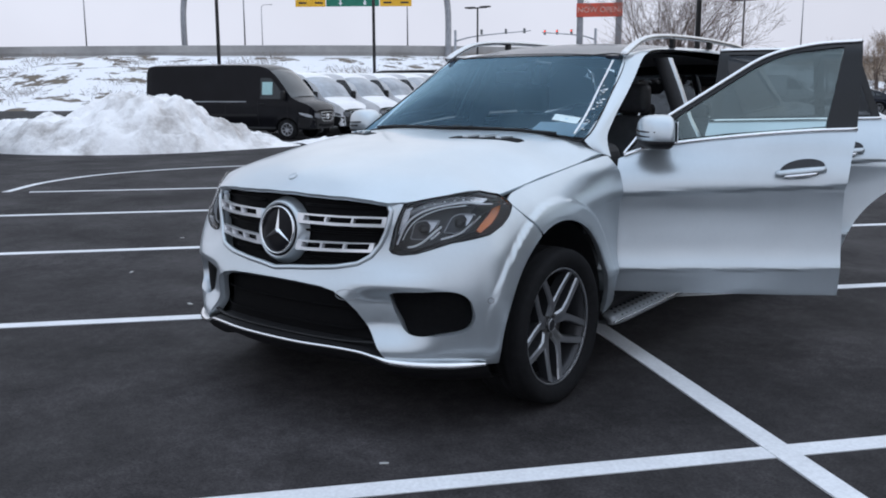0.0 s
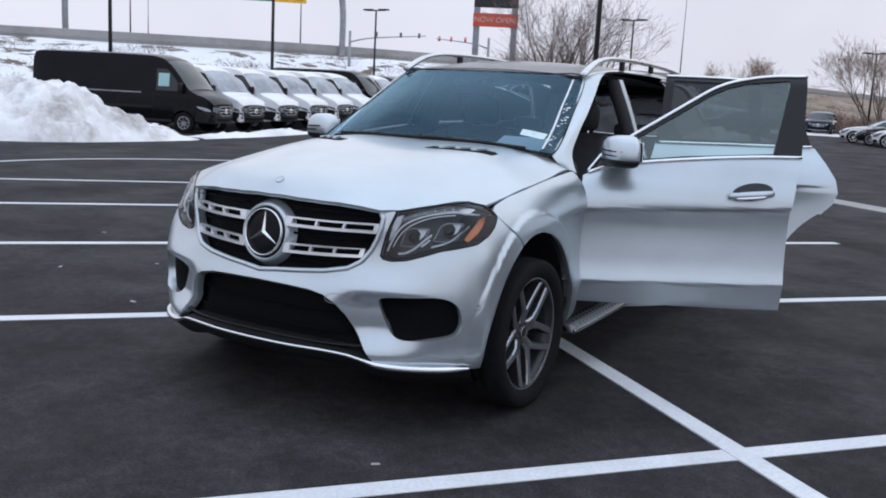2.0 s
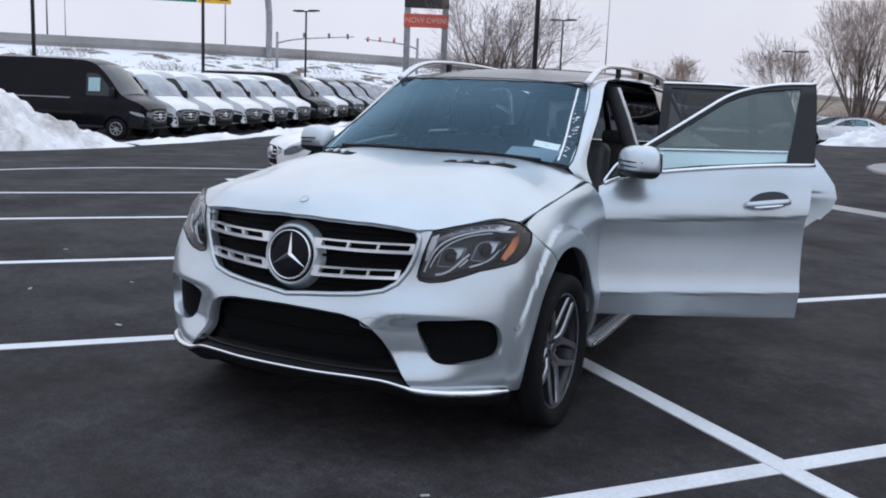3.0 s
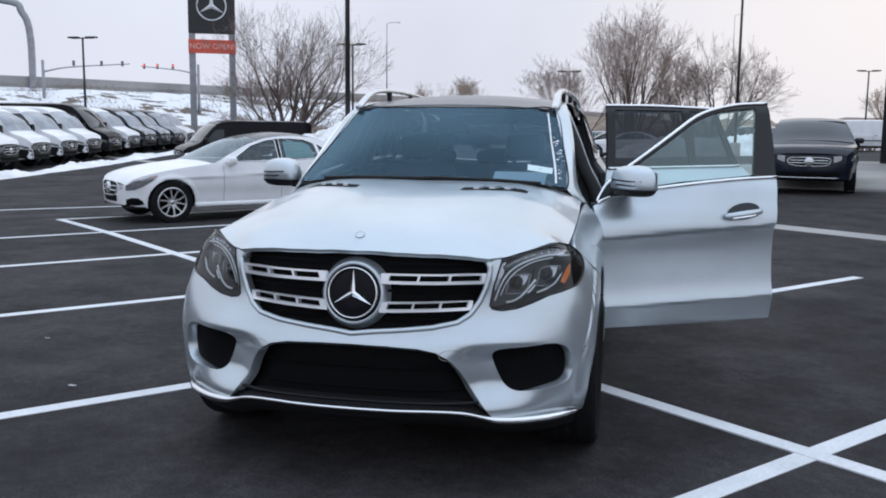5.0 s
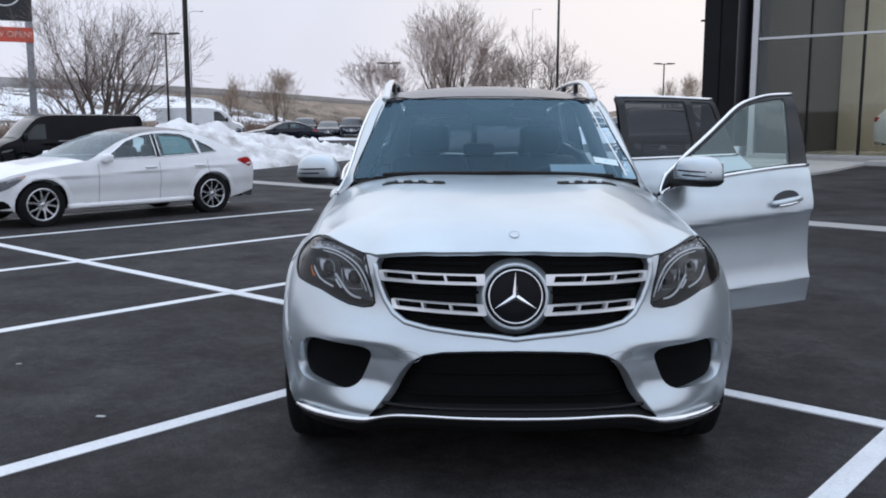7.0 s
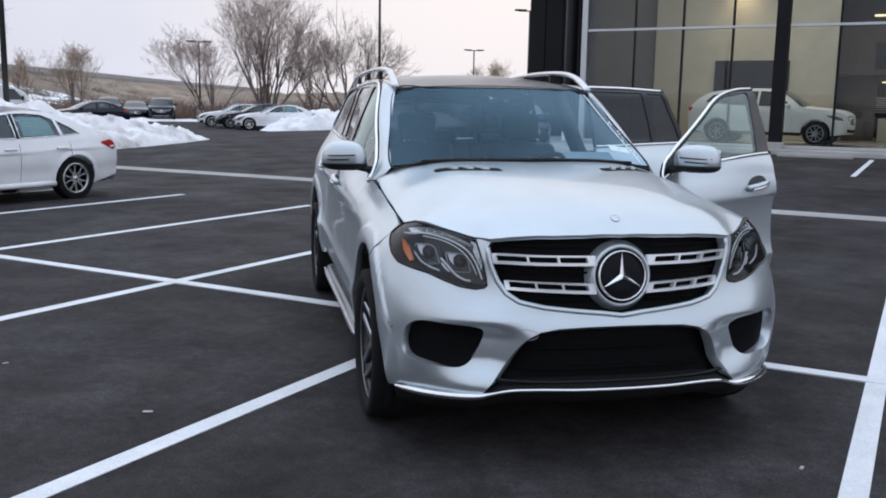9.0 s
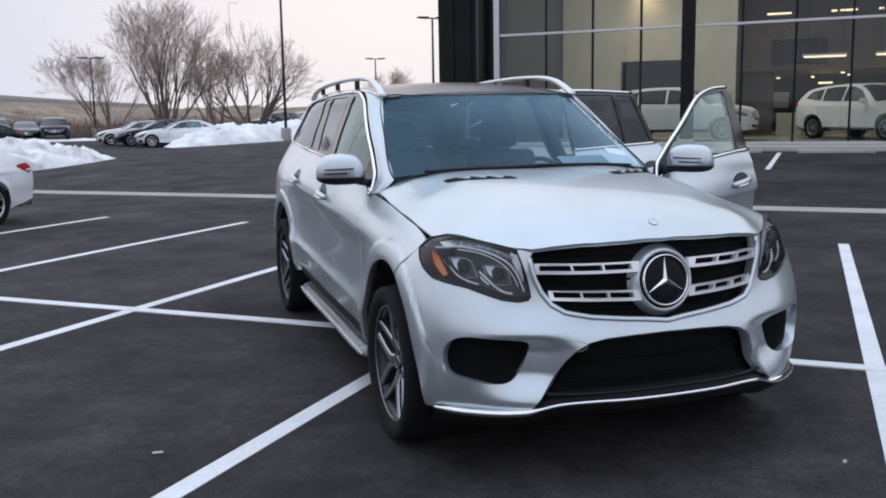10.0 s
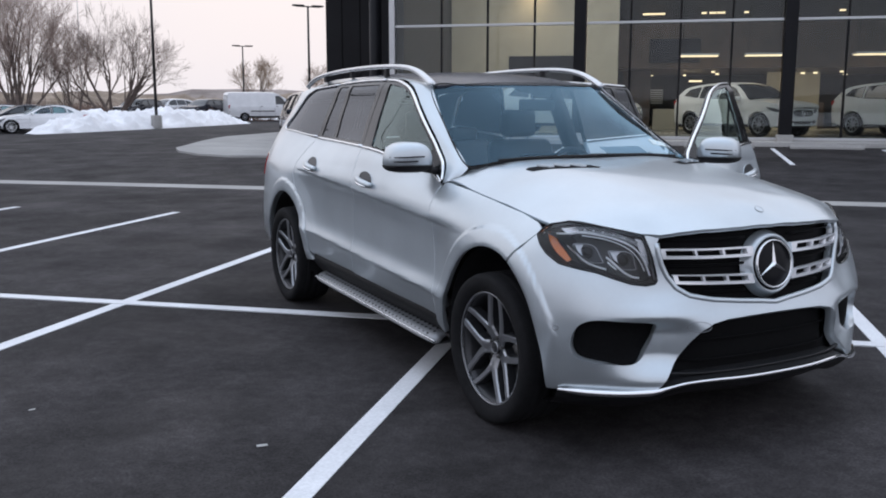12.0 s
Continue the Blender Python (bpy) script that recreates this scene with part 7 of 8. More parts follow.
def apron_top(a, b, off=0.0):
    a, b = np.broadcast_arrays(np.asarray(a, float), np.asarray(b, float))
    z = np.array([ground_z(*lot(p, q)) for p, q in zip(a.ravel(), b.ravel())]).reshape(a.shape)
    z = z + .055 + off
    return np.stack([a * math.cos(LOT) - b * math.sin(LOT), a * math.sin(LOT) + b * math.cos(LOT), z], -1)


tagged(new("apron", skin_mesh("apron", apron_top, APRON, (), .8, 0, .12, M_CONCRETE)), "pale concrete apron with a rounded corner", "pavement", kind="structure")
WALK = [(21.6, -34), (21.6, 5.0), (F_U - .1, 5.0), (F_U - .1, -34)]
tagged(new("pavement", skin_mesh("pavement", lambda a, b, off=0.0: apron_top(a, b, off + .06), WALK, (), .9, 0, .2, M_CONCRETE)), "concrete walk along the showroom", "pavement", kind="structure")
for k in range(5):
    pts = [lot(16.0 + 1.2 * k, v) for v in np.linspace(5.6, 13.0 if k > 1 else 11.0, 8)]
    tagged(new("apron_joint", tube_mesh("apron_joint", [(x, y, ground_z(x, y) + .0555) for x, y in pts], .004, M_STEEL, 4)), "joint between concrete slabs", "pavement joint", kind="structure")


def wheel_stop():
    prof = [(-.075, 0), (.075, 0), (.075, .05), (.045, .11), (-.045, .11), (-.075, .05)]
    vs = [(x, y, z) for y in (-.92, .92) for x, z in prof]
    fs = [tuple(range(6))[::-1], tuple(range(6, 12))] + [(i, (i + 1) % 6, 6 + (i + 1) % 6, 6 + i) for i in range(6)]
    return tagged(mesh_part("wheel_stop", vs, fs, M_CONCRETE, None), "pale concrete wheel stop at a stall's end", "wheel stop", "wheel stops")


stop = wheel_stop()
for i, v in enumerate((-1.25, -3.99, 1.49, -6.73, -9.45, -12.15)):
    x, y = lot(21.05, v)
    m = pose(x, y, ground_z(x, y), 0, 0, math.degrees(LOT))
    if i == 0:
        stop.matrix_basis = m
    else:
        copy_thing(stop, m)

# ---------------------------------------------------------------- snow
def mound(name, path, width, height, label, seed, mat=M_SNOW, rough=.5):
    """A heap along a path of (x, y, share of height, share of width)."""
    keys = spline(path, 16)
    n, m = len(keys), 45
    vs = []
    for i, (x, y, hs, ws) in enumerate(keys):
        a, b = np.array(keys[max(i - 1, 0)][:2]), np.array(keys[min(i + 1, n - 1)][:2])
        d = (b - a) / (np.linalg.norm(b - a) + 1e-9)
        nr = np.array((-d[1], d[0]))
        for j in range(m):
            t = -1 + 2 * j / (m - 1)
            q = np.array((x, y)) + nr * t * width * max(ws, .05)
            p = Vector((q[0] * .55 + seed * 7, q[1] * .55, t))
            lump = noise.fractal(p, 1.0, 2.0, 4) * rough
            h = height * max(hs, 0) * max(0, (1 - abs(t) ** 1.7)) ** .8 * (1 + lump * .7)
            fine = noise.fractal(Vector((q[0] * 2.6, q[1] * 2.6, seed)), 1.0, 2.0, 3) * .17 * min(1, h / .3) + noise.fractal(Vector((q[0] * 1.1, q[1] * 1.1, seed + 4)), 1.0, 2.0, 2) * .16 * min(1, h / .4)
            vs.append((q[0] + lump * .1, q[1], ground_z(*q) - .02 + max(0, h + fine)))
    fs = [(i * m + j, (i + 1) * m + j, (i + 1) * m + j + 1, i * m + j + 1) for i in range(n - 1) for j in range(m - 1)]
    o = mesh_part(name, vs, fs, mat, None, smooth=True)
    return tagged(o, label, "snow", kind="stuff")


mound("snow_pile", [(-26.5, 11.6, .45, .6), (-24.4, 11.1, .55, .65), (-22.6, 10.7, .62, .72), (-21.0, 10.2, .72, .80), (-19.7, 10.2, .86, .85), (-18.8, 10.6, .98, .88), (-18.3, 11.2, 1.08, .85), (-18.0, 12.3, .85, .75), (-17.7, 13.6, .42, .6), (-17.3, 14.9, .10, .4), (-17.1, 15.5, 0, .2)], 2.7, 1.36, "heap of ploughed snow with grey dirt on its face", 1, M_SNOW_DIRTY)
mound("snow_pile", [(-10.8, 21.5, .1, .4), (-9.5, 22.1, .85, .85), (-8.2, 22.8, 1.0, 1.0), (-7.0, 23.6, .95, 1.0), (-5.6, 24.8, .72, .8), (-4.6, 26.2, .55, .7), (-3.6, 27.6, .3, .5), (-3.0, 28.6, 0, .3)], 1.8, 1.25, "heap of ploughed snow behind the white sedan", 2, M_SNOW_DIRTY)
mound("snow_bank", [(-.5, 42.4, .05, .3), (.9, 44.0, .6, .7), (2.6, 46.4, .85, .9), (5.0, 49.6, .9, 1.0), (7.4, 52.5, .95, 1.0), (9.6, 55.4, .85, .9), (11.6, 58.2, .75, .8), (13.4, 60.6, .5, .6), (15.2, 63.0, .05, .4)], 1.6, 1.15, "long bank of ploughed snow along parked cars", 3)
mound("snow_bank", [(*[c + o for c, o in zip(row_at(k), (1.5, -.5))], .6 + .4 * math.sin(k * 2.3), .8) for k in range(-1, 14)], .8, .22, "low ridge of snow before the row of vans", 4)
mound("snow_bank", [(-21, 62, .3, .7), (-14, 63.5, .6, 1), (-4, 66, .4, .8), (6, 70, .5, 1), (18, 76, .4, 1), (30, 80, .5, 1)], 2.2, .3, "thin far snow along the lot's edge", 5)
rngs = random.Random(8)
M_FLECK = material("pale_litter", (0.42, 0.42, 0.41), 0.7, var=0.1, scale=60)
for x, y, r in ((.784, -1.0, .022), (-2.02, .202, .030), (-4.4, 1.9, .025), (-3.3, .6, .03), (-2.9, 1.2, .02), (1.45, -2.1, .018), (-.2, -2.4, .012)):
    r *= .75
    b = bm_box(r * 2.2, r * .9, r * .30, 0, 0, 0, r * .12, 1, rot=pose(0, 0, 0, 0, 0, rngs.uniform(0, 180)))
    o = part("litter_scrap", b, M_FLECK, None)
    o.matrix_basis = pose(x, y, r * .16 + .001)
    tagged(o, "small pale scrap of litter on the asphalt", "litter", "litter scraps")

# unseen snow-covered verge beyond two lot edges, added to brighten low reflections
def verge(name, u0, u1, v0, v1):
    us, vs_ = np.linspace(u0, u1, 40), np.linspace(v0, v1, 40)
    pts = []
    for u in us:
        for v in vs_:
            x, y = lot(u, v)
            edge = min(u1 - u, v1 - v, 6) / 6
            pts.append((x, y, .01 + edge * (.30 + .25 * noise.fractal(Vector((x * .12, y * .12, 9)), 1, 2, 3))))
    fs = [(i * 40 + j, (i + 1) * 40 + j, (i + 1) * 40 + j + 1, i * 40 + j + 1) for i in range(39) for j in range(39)]
    return tagged(mesh_part(name, pts, fs, M_SNOW, None, smooth=True), "unseen snow-covered verge, added to brighten the silver car's low reflections", "snow", kind="structure")


verge("verge", -75, -15, -75, 4)
verge("verge", -14.9, 8, -75, -15)

# ---------------------------------------------------------------- bank, highway, hills
M_BANK = material("snowy_brush", (0.145, 0.115, 0.085), 0.9, scale=.22, color2=(0.84, 0.84, 0.86), bump=0.12, bump_scale=2.2)
bank_ramp = [n for n in M_BANK.node_tree.nodes if n.type == "VALTORGB"][0]
bank_ramp.color_ramp.elements[0].position, bank_ramp.color_ramp.elements[1].position = .425, .457
M_DRY = material("dry_grass", (0.17, 0.125, 0.08), 0.95, scale=.35, color2=(0.31, 0.245, 0.195), stain=.25, stain_scale=.1, bump=0.2, bump_scale=1.5)
M_HAZE_HILL = material("bare_woods", (0.20, 0.16, 0.14), 0.95, scale=.12, color2=(0.34, 0.29, 0.26), stain=.2, stain_scale=.03, bump=0.3, bump_scale=.8)
M_ROAD_CONC = material("highway_concrete", (0.33, 0.32, 0.31), 0.85, var=.10, scale=.8, stain=.12, stain_scale=.12)

HIGHWAY = [(-190, 20), (-155, 40), (-123, 58), (-98.5, 74), (-76, 95), (-63, 119), (-51, 146), (-41, 175), (-31, 225), (-16, 310), (10, 420)]
hw = spline(HIGHWAY, 8)
DECK = 6.3


def offset_path(path, d):
    out = []
    for i, p in enumerate(path):
        a, b = np.array(path[max(i - 1, 0)]), np.array(path[min(i + 1, len(path) - 1)])
        t = (b - a) / np.linalg.norm(b - a)
        out.append((p[0] + t[1] * d, p[1] - t[0] * d))
    return out


def ribbon(name, rows, mat, label, category, kind="structure", smooth=False):
    k = len(rows[0])
    vs = [p for r in rows for p in r]
    fs = [(i * k + j, i * k + j + 1, (i + 1) * k + j + 1, (i + 1) * k + j) for i in range(len(rows) - 1) for j in range(k - 1)]
    return tagged(mesh_part(name, vs, fs, mat, None, smooth=smooth), label, category, kind=kind)


near_side = lambda d, z: [(x, y, z) for x, y in offset_path(hw, d)]
ribbon("highway_parapet", [near_side(0, DECK - 1.6), near_side(0, DECK), near_side(.12, DECK), near_side(.12, DECK + .95), near_side(-.2, DECK + 1.0), near_side(-.2, DECK)], M_ROAD_CONC, "grey concrete highway parapet", "highway")
ribbon("highway_deck", [near_side(-.2, DECK), near_side(-24, DECK), near_side(-24, DECK - 2)], M_ASPHALT, "raised highway deck", "highway")
# slope between the lot and the highway
rows = []
for s in range(26):
    t = s / 25
    row = []
    for i, (x, y) in enumerate(hw):
        fx_, fy_ = offset_path(hw, 46 - 10 * min(1, max(0, (i - 36) / 20)))[i]
        q = (fx_ + (x - fx_) * t, fy_ + (y - fy_) * t)
        z = -.9 + (DECK - .4 + .9) * (t ** .75 * .75 + .25 * step01(t, .2, .9))
        z += noise.fractal(Vector((q[0] * .08, q[1] * .08, 1)), 1, 2, 4) * 1.1 * math.sin(math.pi * t) ** .5
        row.append((q[0], q[1], float(z)))
    rows.append(row)
ribbon("grass_bank", [r[26:50] for r in rows[:7]], M_DRY, "brown grass strip at the foot of the snowy bank", "embankment", smooth=True)
ribbon("embankment", [[q if i < 27 else rows[max(k, 6)][i] for i, q in enumerate(r[:50])] for k, r in enumerate(rows)], M_BANK, "snow-covered highway embankment with brown brush", "embankment", smooth=True)
ribbon("grass_bank", [r[49:] for r in rows], M_DRY, "dry brown grass bank below the highway", "embankment", smooth=True)
# brush on the bank
M_BRUSH = material("grey_brown_brush", (0.24, 0.205, 0.175), 0.95, var=.3, scale=.6)
vs, fs = [], []
rb = random.Random(21)
for k in range(2600):
    i = rb.randrange(4, 62)
    s = rb.uniform(.12, .95)
    k0, t = int(s * 25), rb.random()
    ends = [[r[i][j] + (r[i + 1][j] - r[i][j]) * t for j in range(3)] for r in (rows[k0], rows[k0 + 1])]
    p = [ends[0][j] + (ends[1][j] - ends[0][j]) * (s * 25 - k0) for j in range(3)]
    if noise.fractal(Vector((p[0] * .11, p[1] * .11, 3)), 1, 2, 3) < .22:
        continue
    for q in range(26):
        w, h, an = rb.uniform(.012, .03), rb.uniform(.15, .8), rb.uniform(0, math.pi)
        ox, oy = rb.gauss(0, .9), rb.gauss(0, .9)
        c, sn = math.cos(an) * w, math.sin(an) * w
        lean = (rb.gauss(0, .6) * h, rb.gauss(0, .6) * h)
        n0 = len(vs)
        vs += [(p[0] + ox - c, p[1] + oy - sn, p[2] - .1), (p[0] + ox + c, p[1] + oy + sn, p[2] - .1), (p[0] + ox + c * .35 + lean[0], p[1] + oy + sn * .35 + lean[1], p[2] + h), (p[0] + ox - c * .5 + lean[0], p[1] + oy - sn * .5 + lean[1], p[2] + h * .9)]
        fs.append((n0, n0 + 1, n0 + 2, n0 + 3))
tagged(mesh_part("brush", vs, fs, M_BRUSH, None), "brown winter brush on the embankment", "brush", kind="stuff")
# far woods and hills round the horizon
for r0, h0, seed, mat in ((330, 4.6, 1, M_HAZE_HILL), (190, 3.2, 2, M_DRY)):
    vs, fs, n = [], [], 220
    for i in range(n):
        a = radians(-200 + 300 * i / (n - 1)) if seed == 1 else radians(30 + 78 * i / (n - 1))
        h = h0 * (1 + .55 * noise.fractal(Vector((math.cos(a) * 6, math.sin(a) * 6, seed)), 1, 2, 4)) + (.9 * noise.noise(Vector((i * .9, seed, 0))))
        for rr, hh in ((r0 * .8, -1), (r0 * .93, h * .35), (r0, h), (r0 * 1.15, h * .8)):
            vs.append((rr * math.cos(a), rr * math.sin(a), hh))
    for i in range(n - 1):
        for j in range(3):
            fs.append((4 * i + j, 4 * i + j + 1, 4 * i + j + 5, 4 * i + j + 4))
    tagged(mesh_part("far_hills" if seed == 1 else "far_brush", vs, fs, mat, None), "bare brown woods along the horizon", "hills", kind="structure")

# ---------------------------------------------------------------- poles, signals, signs
def light_pole(x, y, height, head=True, r=.075, base=True):
    z = ground_z(x, y)
    p = empty("light_pole", pose(x, y, z), "tall dark car-lot light pole with a flat double head", "light pole", "lot light poles")
    v, f = tube([(0, 0, 0), (0, 0, height * .5), (0, 0, height)], [r * 1.15, r, r * .8], 8)
    mesh_part("shaft", v, f, M_DARK_POLE, p, smooth=True)
    part("arm", bm_box(1.5, .07, .07, 0, 0, height - .05, .01), M_DARK_POLE, p)
    for sg in (-1, 1):
        part("lamp_head", bm_box(.72, .34, .10, sg * .62, 0, height, .03), M_DARK_POLE, p, "flat dark lamp head")
    if base:
        v, f = lathe([(.0005, .75), (.27, .75), (.30, .70), (.30, 0)], 20, "z")
        mesh_part("footing", v, f, M_CONCRETE, p, "round concrete footing", True)
    return p


for x, y, h in ((-28.16, 21.53, 11), (-26.9, 29.9, 11), (-33.5, 47.8, 6.9), (-7.96, 23.37, 11), (-19.19, 58.72, 7.3), (-4.8, 72.5, 6.2), (20.6, 82.5, 6.8), (16.2, 51.3, 7.2), (6.34, 48.8, 11)):
    light_pole(x, y, h)
light_pole(-17.5, -1.5, 8.0)


def highway_pole(x, y, height):
    p = empty("highway_lamp", pose(x, y, DECK - .4), "slim grey highway lamp post", "street lamp", "highway lamps")
    v, f = tube([(0, 0, 0), (0, 0, height)], [.13, .07], 6)
    mesh_part("shaft", v, f, M_STEEL, p, smooth=True)
    v, f = tube(spline([(0, 0, height), (.5, .2, height + .3), (1.8, .6, height + .35)], 4), .05, 5)
    mesh_part("arm", v, f, M_STEEL, p, smooth=True)
    part("lamp_head", bm_box(.7, .25, .12, 2.1, .7, height + .33, .03), M_STEEL, p)


for az, d, h in ((148.2, 150, 14), (139.1, 140, 14), (138.2, 190, 12), (129.2, 150, 14), (105.9, 177, 15), (84.85, 260, 26)):
    highway_pole(1.5 + d * math.cos(radians(az)), -4 + d * math.sin(radians(az)), h)

# sign gantry over the highway
M_SIGN_GREEN = material("sign_green", (0.010, 0.17, 0.105), 0.45, stain=.08)
M_SIGN_YELLOW = material("sign_yellow", (0.80, 0.44, 0.02), 0.45, stain=.06)
M_SIGN_RED = material("banner_red", (0.72, 0.115, 0.07), 0.6, stain=.08, stain_scale=.8)
M_SIGN_WHITE = material("sign_white", (0.78, 0.79, 0.80), 0.5)
M_SIGN_BLACK = material("sign_black", (0.012, 0.013, 0.017), 0.3, stain=.1)
gx0, gy0, gx1, gy1 = -103.0, 75.9, -73.6, 97.2
gl = math.hypot(gx1 - gx0, gy1 - gy0)
gantry = empty("sign_gantry", pose(gx0, gy0, 4.8, 0, 0, math.degrees(math.atan2(gy1 - gy0, gx1 - gx0))), "grey tube gantry with green and yellow road signs", "road sign")
for a, b in ((0, 3.2), (gl, gl - 3.2)):
    v, f = tube(spline([(a, 0, 0), (a, 0, 7.2), (a + (b - a) * .25, 0, 10.2), (b, 0, 11.6), (gl / 2, 0, 11.75)], 6), .42, 10)
    mesh_part("tube_arm", v, f, M_STEEL, gantry, "curved grey steel tube", True)
for a, b, mat in ((15.6, 19.7, M_SIGN_GREEN), (19.8, 27.0, M_SIGN_GREEN), (27.1, 31.4, M_SIGN_GREEN)):
    sgn = part("sign_panel", bm_box(b - a, .12, 4.4, (a + b) / 2, -.55, 9.93 if mat is M_SIGN_GREEN and 19 < a < 20 else 10.95, .02), mat, gantry, "green sign panel")
    for k in range(2):
        part("text_bar", bm_box((b - a) * .62, .03, .30, (a + b) / 2, -.63, 11.65 - .75 * k, .01), M_SIGN_WHITE, sgn)
for a, b in ((15.6, 19.7), (27.1, 31.4)):
    sgn = part("exit_panel", bm_box(b - a, .12, 1.0, (a + b) / 2, -.55, 8.21, .02), M_SIGN_YELLOW, gantry, "yellow exit panel")
    part("text_bar", bm_box((b - a) * .26, .03, .22, a + (b - a) * .24, -.63, 8.21, .01), M_SIGN_BLACK, sgn)
    part("text_bar", bm_box((b - a) * .26, .03, .22, a + (b - a) * .78, -.63, 8.21, .01), M_SIGN_BLACK, sgn)
for k in (.27, .73):
    vs = [(19.8 + 7.2 * k + x, -.63, 8.20 + z) for x, z in ((0, -.35), (.3, 0), (.12, 0), (.12, .35), (-.12, .35), (-.12, 0), (-.3, 0))]
    mesh_part("arrow", vs, [tuple(range(7))], M_SIGN_WHITE, gantry, "white arrow")

# traffic signals
M_SIGNAL_BOX = material("grey_signal_paint", (0.14, 0.15, 0.15), 0.6, var=.2, scale=8)
M_SIGNAL_RED = material("lit_red_signal", (0.8, 0.05, 0.03), 0.4, emit=(1.0, 0.10, 0.05), emit_strength=0.9)


def signal_mast(x, y, z, heading, length, boxes, lit):
    p = empty("traffic_signal", pose(x, y, z, 0, 0, heading), "steel mast arm with hanging traffic signals", "traffic signal", "traffic signals")
    v, f = tube([(0, 0, -6), (0, 0, 1.3)], [.2, .15], 8)
    mesh_part("post", v, f, M_STEEL, p, smooth=True)
    v, f = tube(spline([(0, 0, 0), (length * .3, 0, .55), (length, 0, 1.0)], 5), [.10 - .005 * i for i in range(11)], 6)
    mesh_part("mast_arm", v, f, M_STEEL, p, smooth=True)
    for b in boxes:
        s = part("signal_box", bm_box(.26, .22, .58, length * b, -.15, 1.0, .04), M_SIGNAL_BOX, p, "grey signal box")
        if lit:
            vv, ff = lathe([(.0005, -.33), (.10, -.32), (.11, -.28)], 14)
            mesh_part("red_lens", [(q[1] + length * b, -q[0] - .30, q[2] + 1.12) for q in vv], [t[::-1] for t in ff], M_SIGNAL_RED, s, "lit red lens", True)
    return p


pol = lambda az, d, c=(1.9, -4.0): (c[0] + d * math.cos(radians(az)), c[1] + d * math.sin(radians(az)))
signal_mast(*pol(126.2, 112), 7.15, 16, 9.5, (.36, .68, .92), False)
signal_mast(*pol(117.6, 112), 7.2, 196, 6.6, (.45, .72, .95), True)

# dealer's pylon with banner
sxl, syl, sxr, syr = -30.95, 56.95, -28.1, 58.35
pw = math.hypot(sxr - sxl, syr - syl)
pylon = empty("pylon_sign", pose(sxl, syl, -.3, 0, 0, math.degrees(math.atan2(syr - syl, sxr - sxl))), "tall black dealer sign on two grey posts with a red banner", "sign")
for x in (.18, pw - .18):
    part("post", bm_box(.46, .46, 14.4, x, 0, 7.2, .03), M_STEEL, pylon, "grey square post")
panel = part("sign_panel", bm_box(pw + .12, .6, 5.9, pw / 2, 0, 11.28, .04), M_SIGN_BLACK, pylon, "black sign panel")
ring = [(pw / 2 + 1.02 * math.cos(a), -.32, 10.28 + 1.02 * math.sin(a)) for a in np.linspace(0, 2 * math.pi, 41)[:-1]]
v, f = tube(ring, .055, 6, True)
mesh_part("emblem_ring", v, f, M_SIGN_WHITE, panel, "white ring", True)
vs = [(pw / 2, -.42, 10.28)] + [(pw / 2 + (.98 if k % 2 == 0 else .17) * math.cos(radians(90 + 60 * k)), -.32, 10.28 + (.98 if k % 2 == 0 else .17) * math.sin(radians(90 + 60 * k))) for k in range(6)]
mesh_part("emblem_star", vs, [(0, 1 + (k + 1) % 6, 1 + k) for k in range(6)], M_SIGN_WHITE, panel, "white three-armed shape")
part("name_bar", bm_box(pw * .72, .04, .35, pw / 2, -.32, 12.03, .01), M_SIGN_WHITE, panel)
banner = part("banner", bm_box(pw + .16, .06, .98, pw / 2, -.30, 7.40, .02), M_SIGN_RED, pylon, "red banner with pale lettering")
txt = bpy.data.curves.new("lettering", "FONT")
txt.body, txt.size, txt.align_x, txt.align_y, txt.extrude = "NOW OPEN!", .55, "CENTER", "CENTER", .01
txt.materials.append(material("banner_letters", (0.80, 0.55, 0.47), 0.6))
tx = new("lettering", txt)
tx.parent = banner
tx.matrix_basis = pose(pw / 2, -.345, 7.40, 90)

# ---------------------------------------------------------------- bare trees
M_BARK = material("grey_brown_bark", (0.150, 0.116, 0.100), 0.9, var=.25, scale=3, bump=.01, bump_scale=12)
M_TWIG = material("brown_twigs", (0.33, 0.25, 0.215), 0.9, var=.2, scale=1.5)
M_DARK_TWIG = material("dark_twigs", (0.20, 0.155, 0.135), 0.9, var=.2, scale=1.5)
M_PALE_TWIG = material("pale_twigs", (0.36, 0.27, 0.20), 0.9, var=.2, scale=1.5)


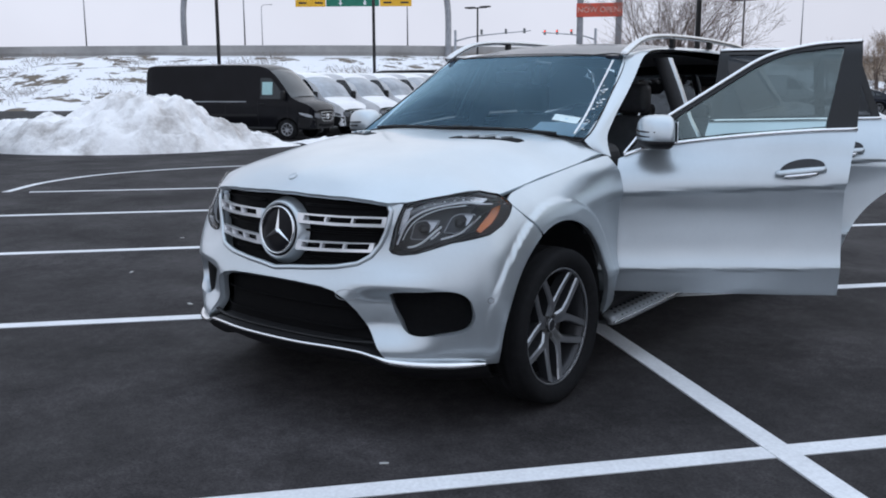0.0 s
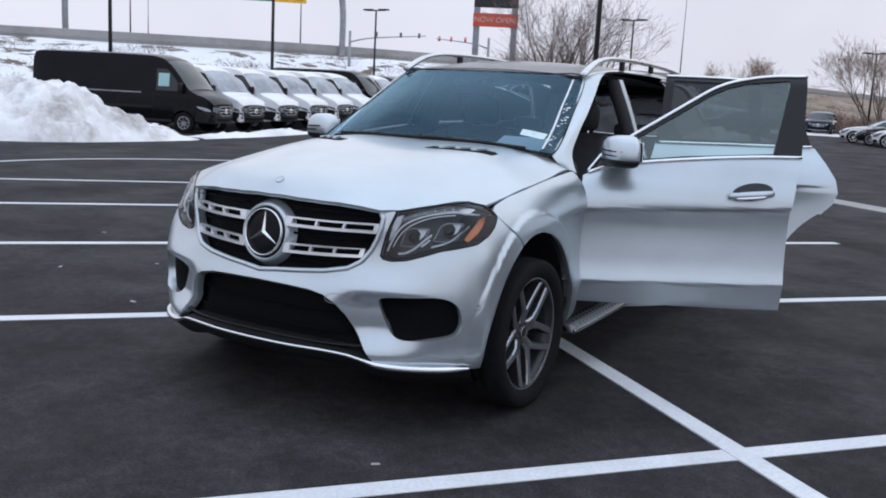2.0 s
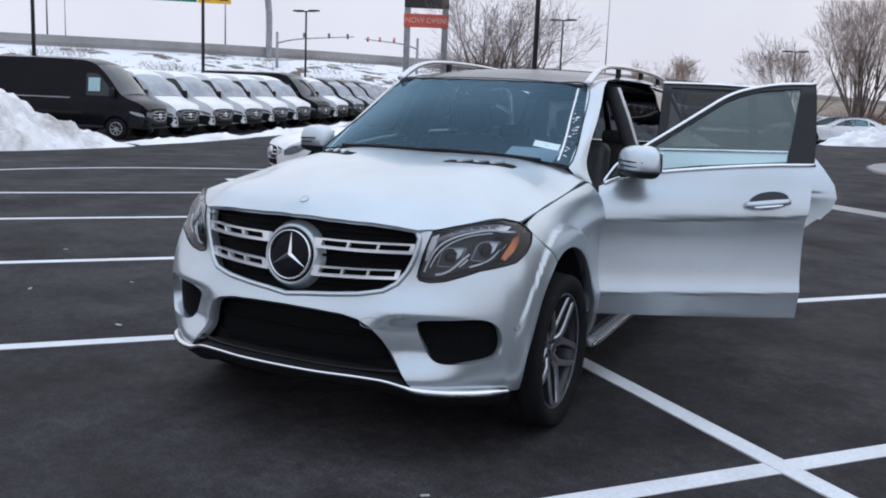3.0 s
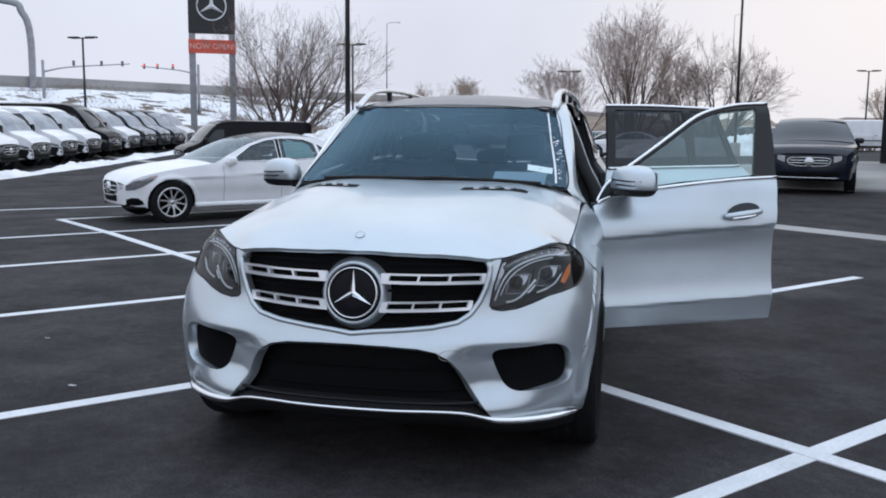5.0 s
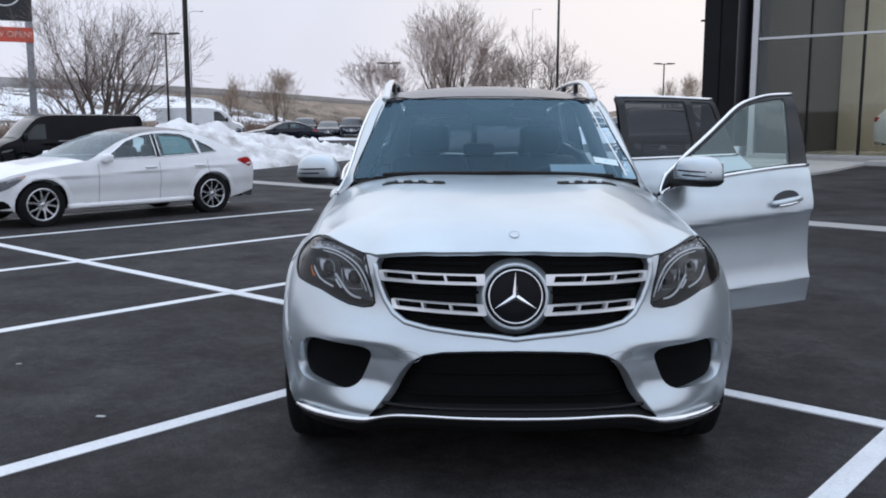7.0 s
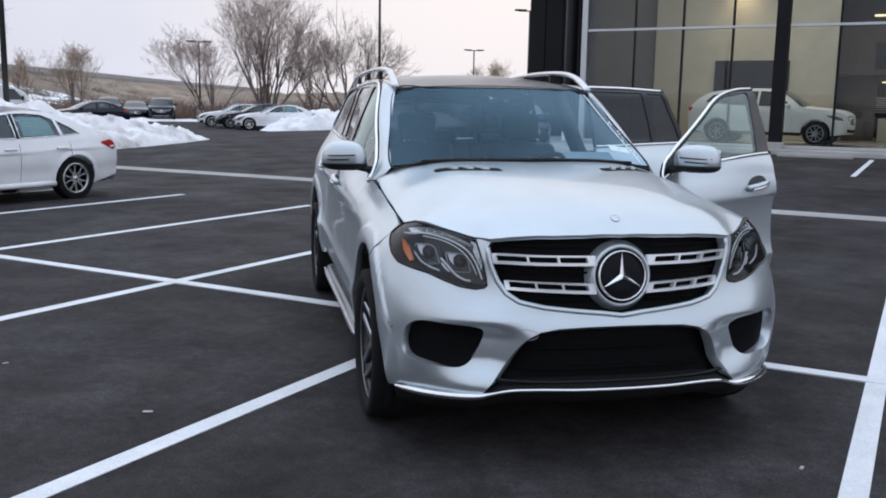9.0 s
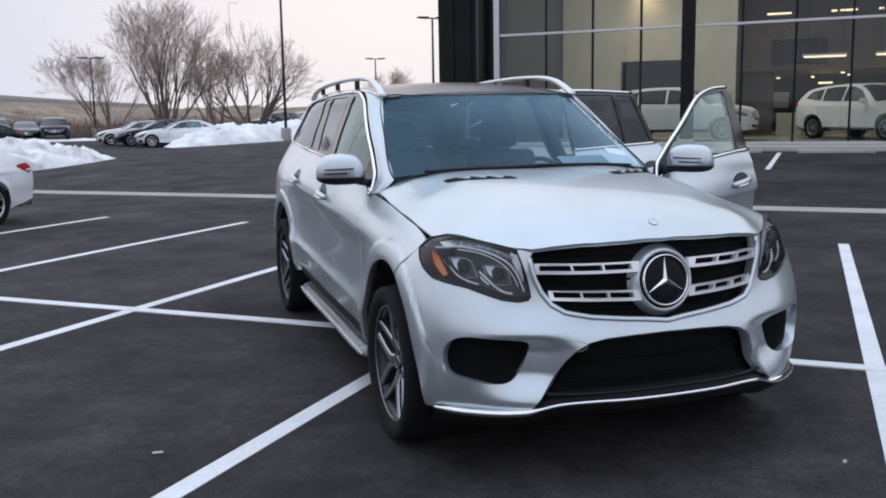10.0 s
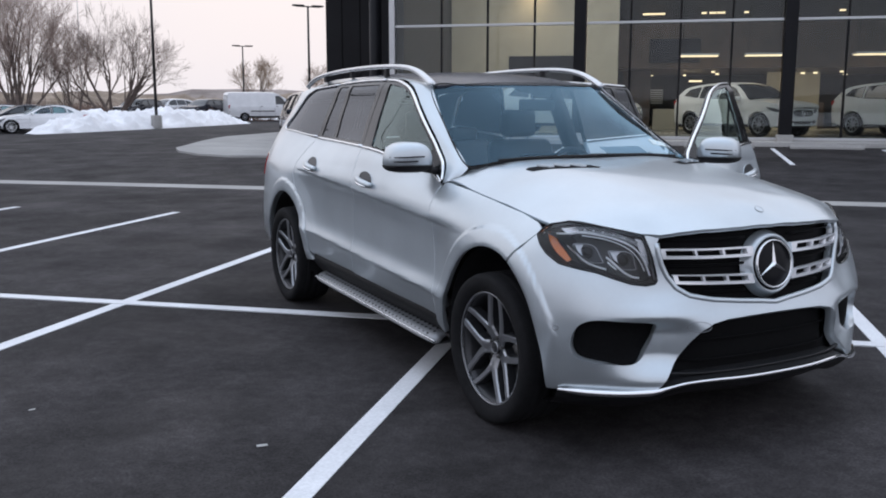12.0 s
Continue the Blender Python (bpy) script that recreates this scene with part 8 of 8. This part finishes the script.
def bare_tree(x, y, height, spread, seed, stems=4, twig_mat=M_TWIG, label="bare winter tree with many thin brown branches", stout=1.0, open_crown=False):
    """Several stems rise from one foot; each forks five times into ever finer twigs."""
    rt = random.Random(seed)
    tr = empty("tree", pose(x, y, ground_z(x, y) - .1), label, "tree", "bare trees")
    thick, thin = ([], []), ([], [])
    kids = (5, 4, 4, 3, 2) if open_crown else (5, 4, 4, 3, 3)
    fork = (33, 36, 38, 40, 42) if open_crown else (20, 25, 29, 32, 34)

    def limb(p, d, length, r, level):
        n = (6, 5, 3, 2, 2, 1)[level]
        pts, rad, q, dd = [p], [r], p.copy(), d.copy()
        for i in range(n):
            bend = (.07, .09, .11, .13, .15, .15)[level]
            dd = (dd + Vector((rt.gauss(0, bend), rt.gauss(0, bend), rt.gauss(.035, .06)))).normalized()
            q = q + dd * length / n
            pts.append(q.copy())
            rad.append(max(r * (1 - .62 * (i + 1) / n), .006))
        v, f = tube(pts, rad, (7, 5, 4, 3, 3, 3)[level], caps=False)
        tgt = thick if level < 2 else thin
        b = len(tgt[0])
        tgt[0].extend(v)
        tgt[1].extend([tuple(b + k for k in t) for t in f])
        if level >= 5:
            return
        for k in range(kids[level]):
            t = .98 if k == 0 else rt.uniform(.22 if level == 0 else .30, .97)
            i = min(n - 1, int(t * n))
            base = pts[i].lerp(pts[i + 1], t * n - i)
            run = (pts[i + 1] - pts[i]).normalized()
            side = run.cross(Vector((rt.gauss(0, 1), rt.gauss(0, 1), rt.gauss(0, 1)))).normalized()
            a = radians(fork[level] * rt.uniform(.55, 1.35) * (.45 if k == 0 else 1))
            nd = (run * math.cos(a) + side * math.sin(a) + Vector((0, 0, .09))).normalized()
            limb(base, nd, length * rt.uniform(.54, .84) * (1.14 - .35 * t), max(rad[i] * rt.uniform(.48, .68), .0062), level + 1)

    for k in range(stems):
        a = 2 * math.pi * k / stems + rt.uniform(-.5, .5)
        lean = rt.uniform(.10, .85) * spread / height
        d = Vector((math.cos(a) * lean, math.sin(a) * lean, 1)).normalized()
        limb(Vector((math.cos(a) * .25, math.sin(a) * .25, 0)), d, height * rt.uniform(.40, .52), height * rt.uniform(.009, .014) * stout, 0)
    mesh_part("trunk", thick[0], thick[1], M_BARK, tr, "", True)
    mesh_part("crown", thin[0], thin[1], twig_mat, tr, "fine bare twigs")
    return tr


bare_tree(-21.0, 50.5, 9.8, 13, 3, 7, stout=1.5, open_crown=True, twig_mat=M_DARK_TWIG)
bare_tree(-27.0, 62.0, 6.4, 5, 5, 4)
bare_tree(.5, 68.0, 10.4, 9, 7, 9, stout=1.25)
bare_tree(-3.8, 68.5, 7.8, 7, 12, 5, stout=.9)
bare_tree(6.8, 68.5, 9.4, 12, 9, 6, stout=1.4, open_crown=True, twig_mat=M_DARK_TWIG)
bare_tree(4.2, 70.5, 7.4, 7, 31, 4)
bare_tree(-17.5, 92.0, 7.0, 3.5, 14, 4, M_PALE_TWIG)
bare_tree(-24.0, 100.0, 6.0, 3.5, 15, 3, M_PALE_TWIG)
bare_tree(28.0, 104.0, 7.5, 6, 18, 5, M_PALE_TWIG)
bare_tree(35.0, 100.0, 7.0, 6, 19, 4, M_PALE_TWIG)
M_THICKET = material("brown_thicket", (0.22, 0.15, 0.12), 0.95, var=.3, scale=.4)
# undergrowth along the lot's far edge: clumps of thin stems that lean outwards
vs, fs = [], []
ru = random.Random(5)
for k in range(3400):
    a = radians(ru.uniform(50, 122))
    d = ru.uniform(75, 100) if k < 1500 else ru.uniform(100, 150)
    p = (1 + d * math.cos(a), -4 + d * math.sin(a))
    tall = ru.uniform(.35, 1.15) * (1 if k < 1500 else 1.7) * (1.25 if noise.noise(Vector((p[0] * .10, p[1] * .10, 0))) > 0 else .6)
    for q in range(11):
        an, out = ru.uniform(0, 2 * math.pi), ru.uniform(.1, 1.1) * tall
        h, w = tall * ru.uniform(.55, 1.0), ru.uniform(.012, .030) * (1 if k < 1500 else 1.7)
        b = (p[0] + ru.gauss(0, .5), p[1] + ru.gauss(0, .5))
        n0 = len(vs)
        m = (b[0] + math.cos(an) * out * .35, b[1] + math.sin(an) * out * .35, h * .6)
        vs += [(b[0] - w, b[1], -.2), (b[0] + w, b[1], -.2), (m[0] + w * .7, m[1], m[2]), (m[0] - w * .7, m[1], m[2]), (b[0] + math.cos(an) * out, b[1] + math.sin(an) * out, h)]
        fs += [(n0, n0 + 1, n0 + 2, n0 + 3), (n0 + 3, n0 + 2, n0 + 4)]
tagged(mesh_part("undergrowth", vs, fs, M_THICKET, None), "thicket of brown stems at the lot's edge", "brush", kind="stuff")
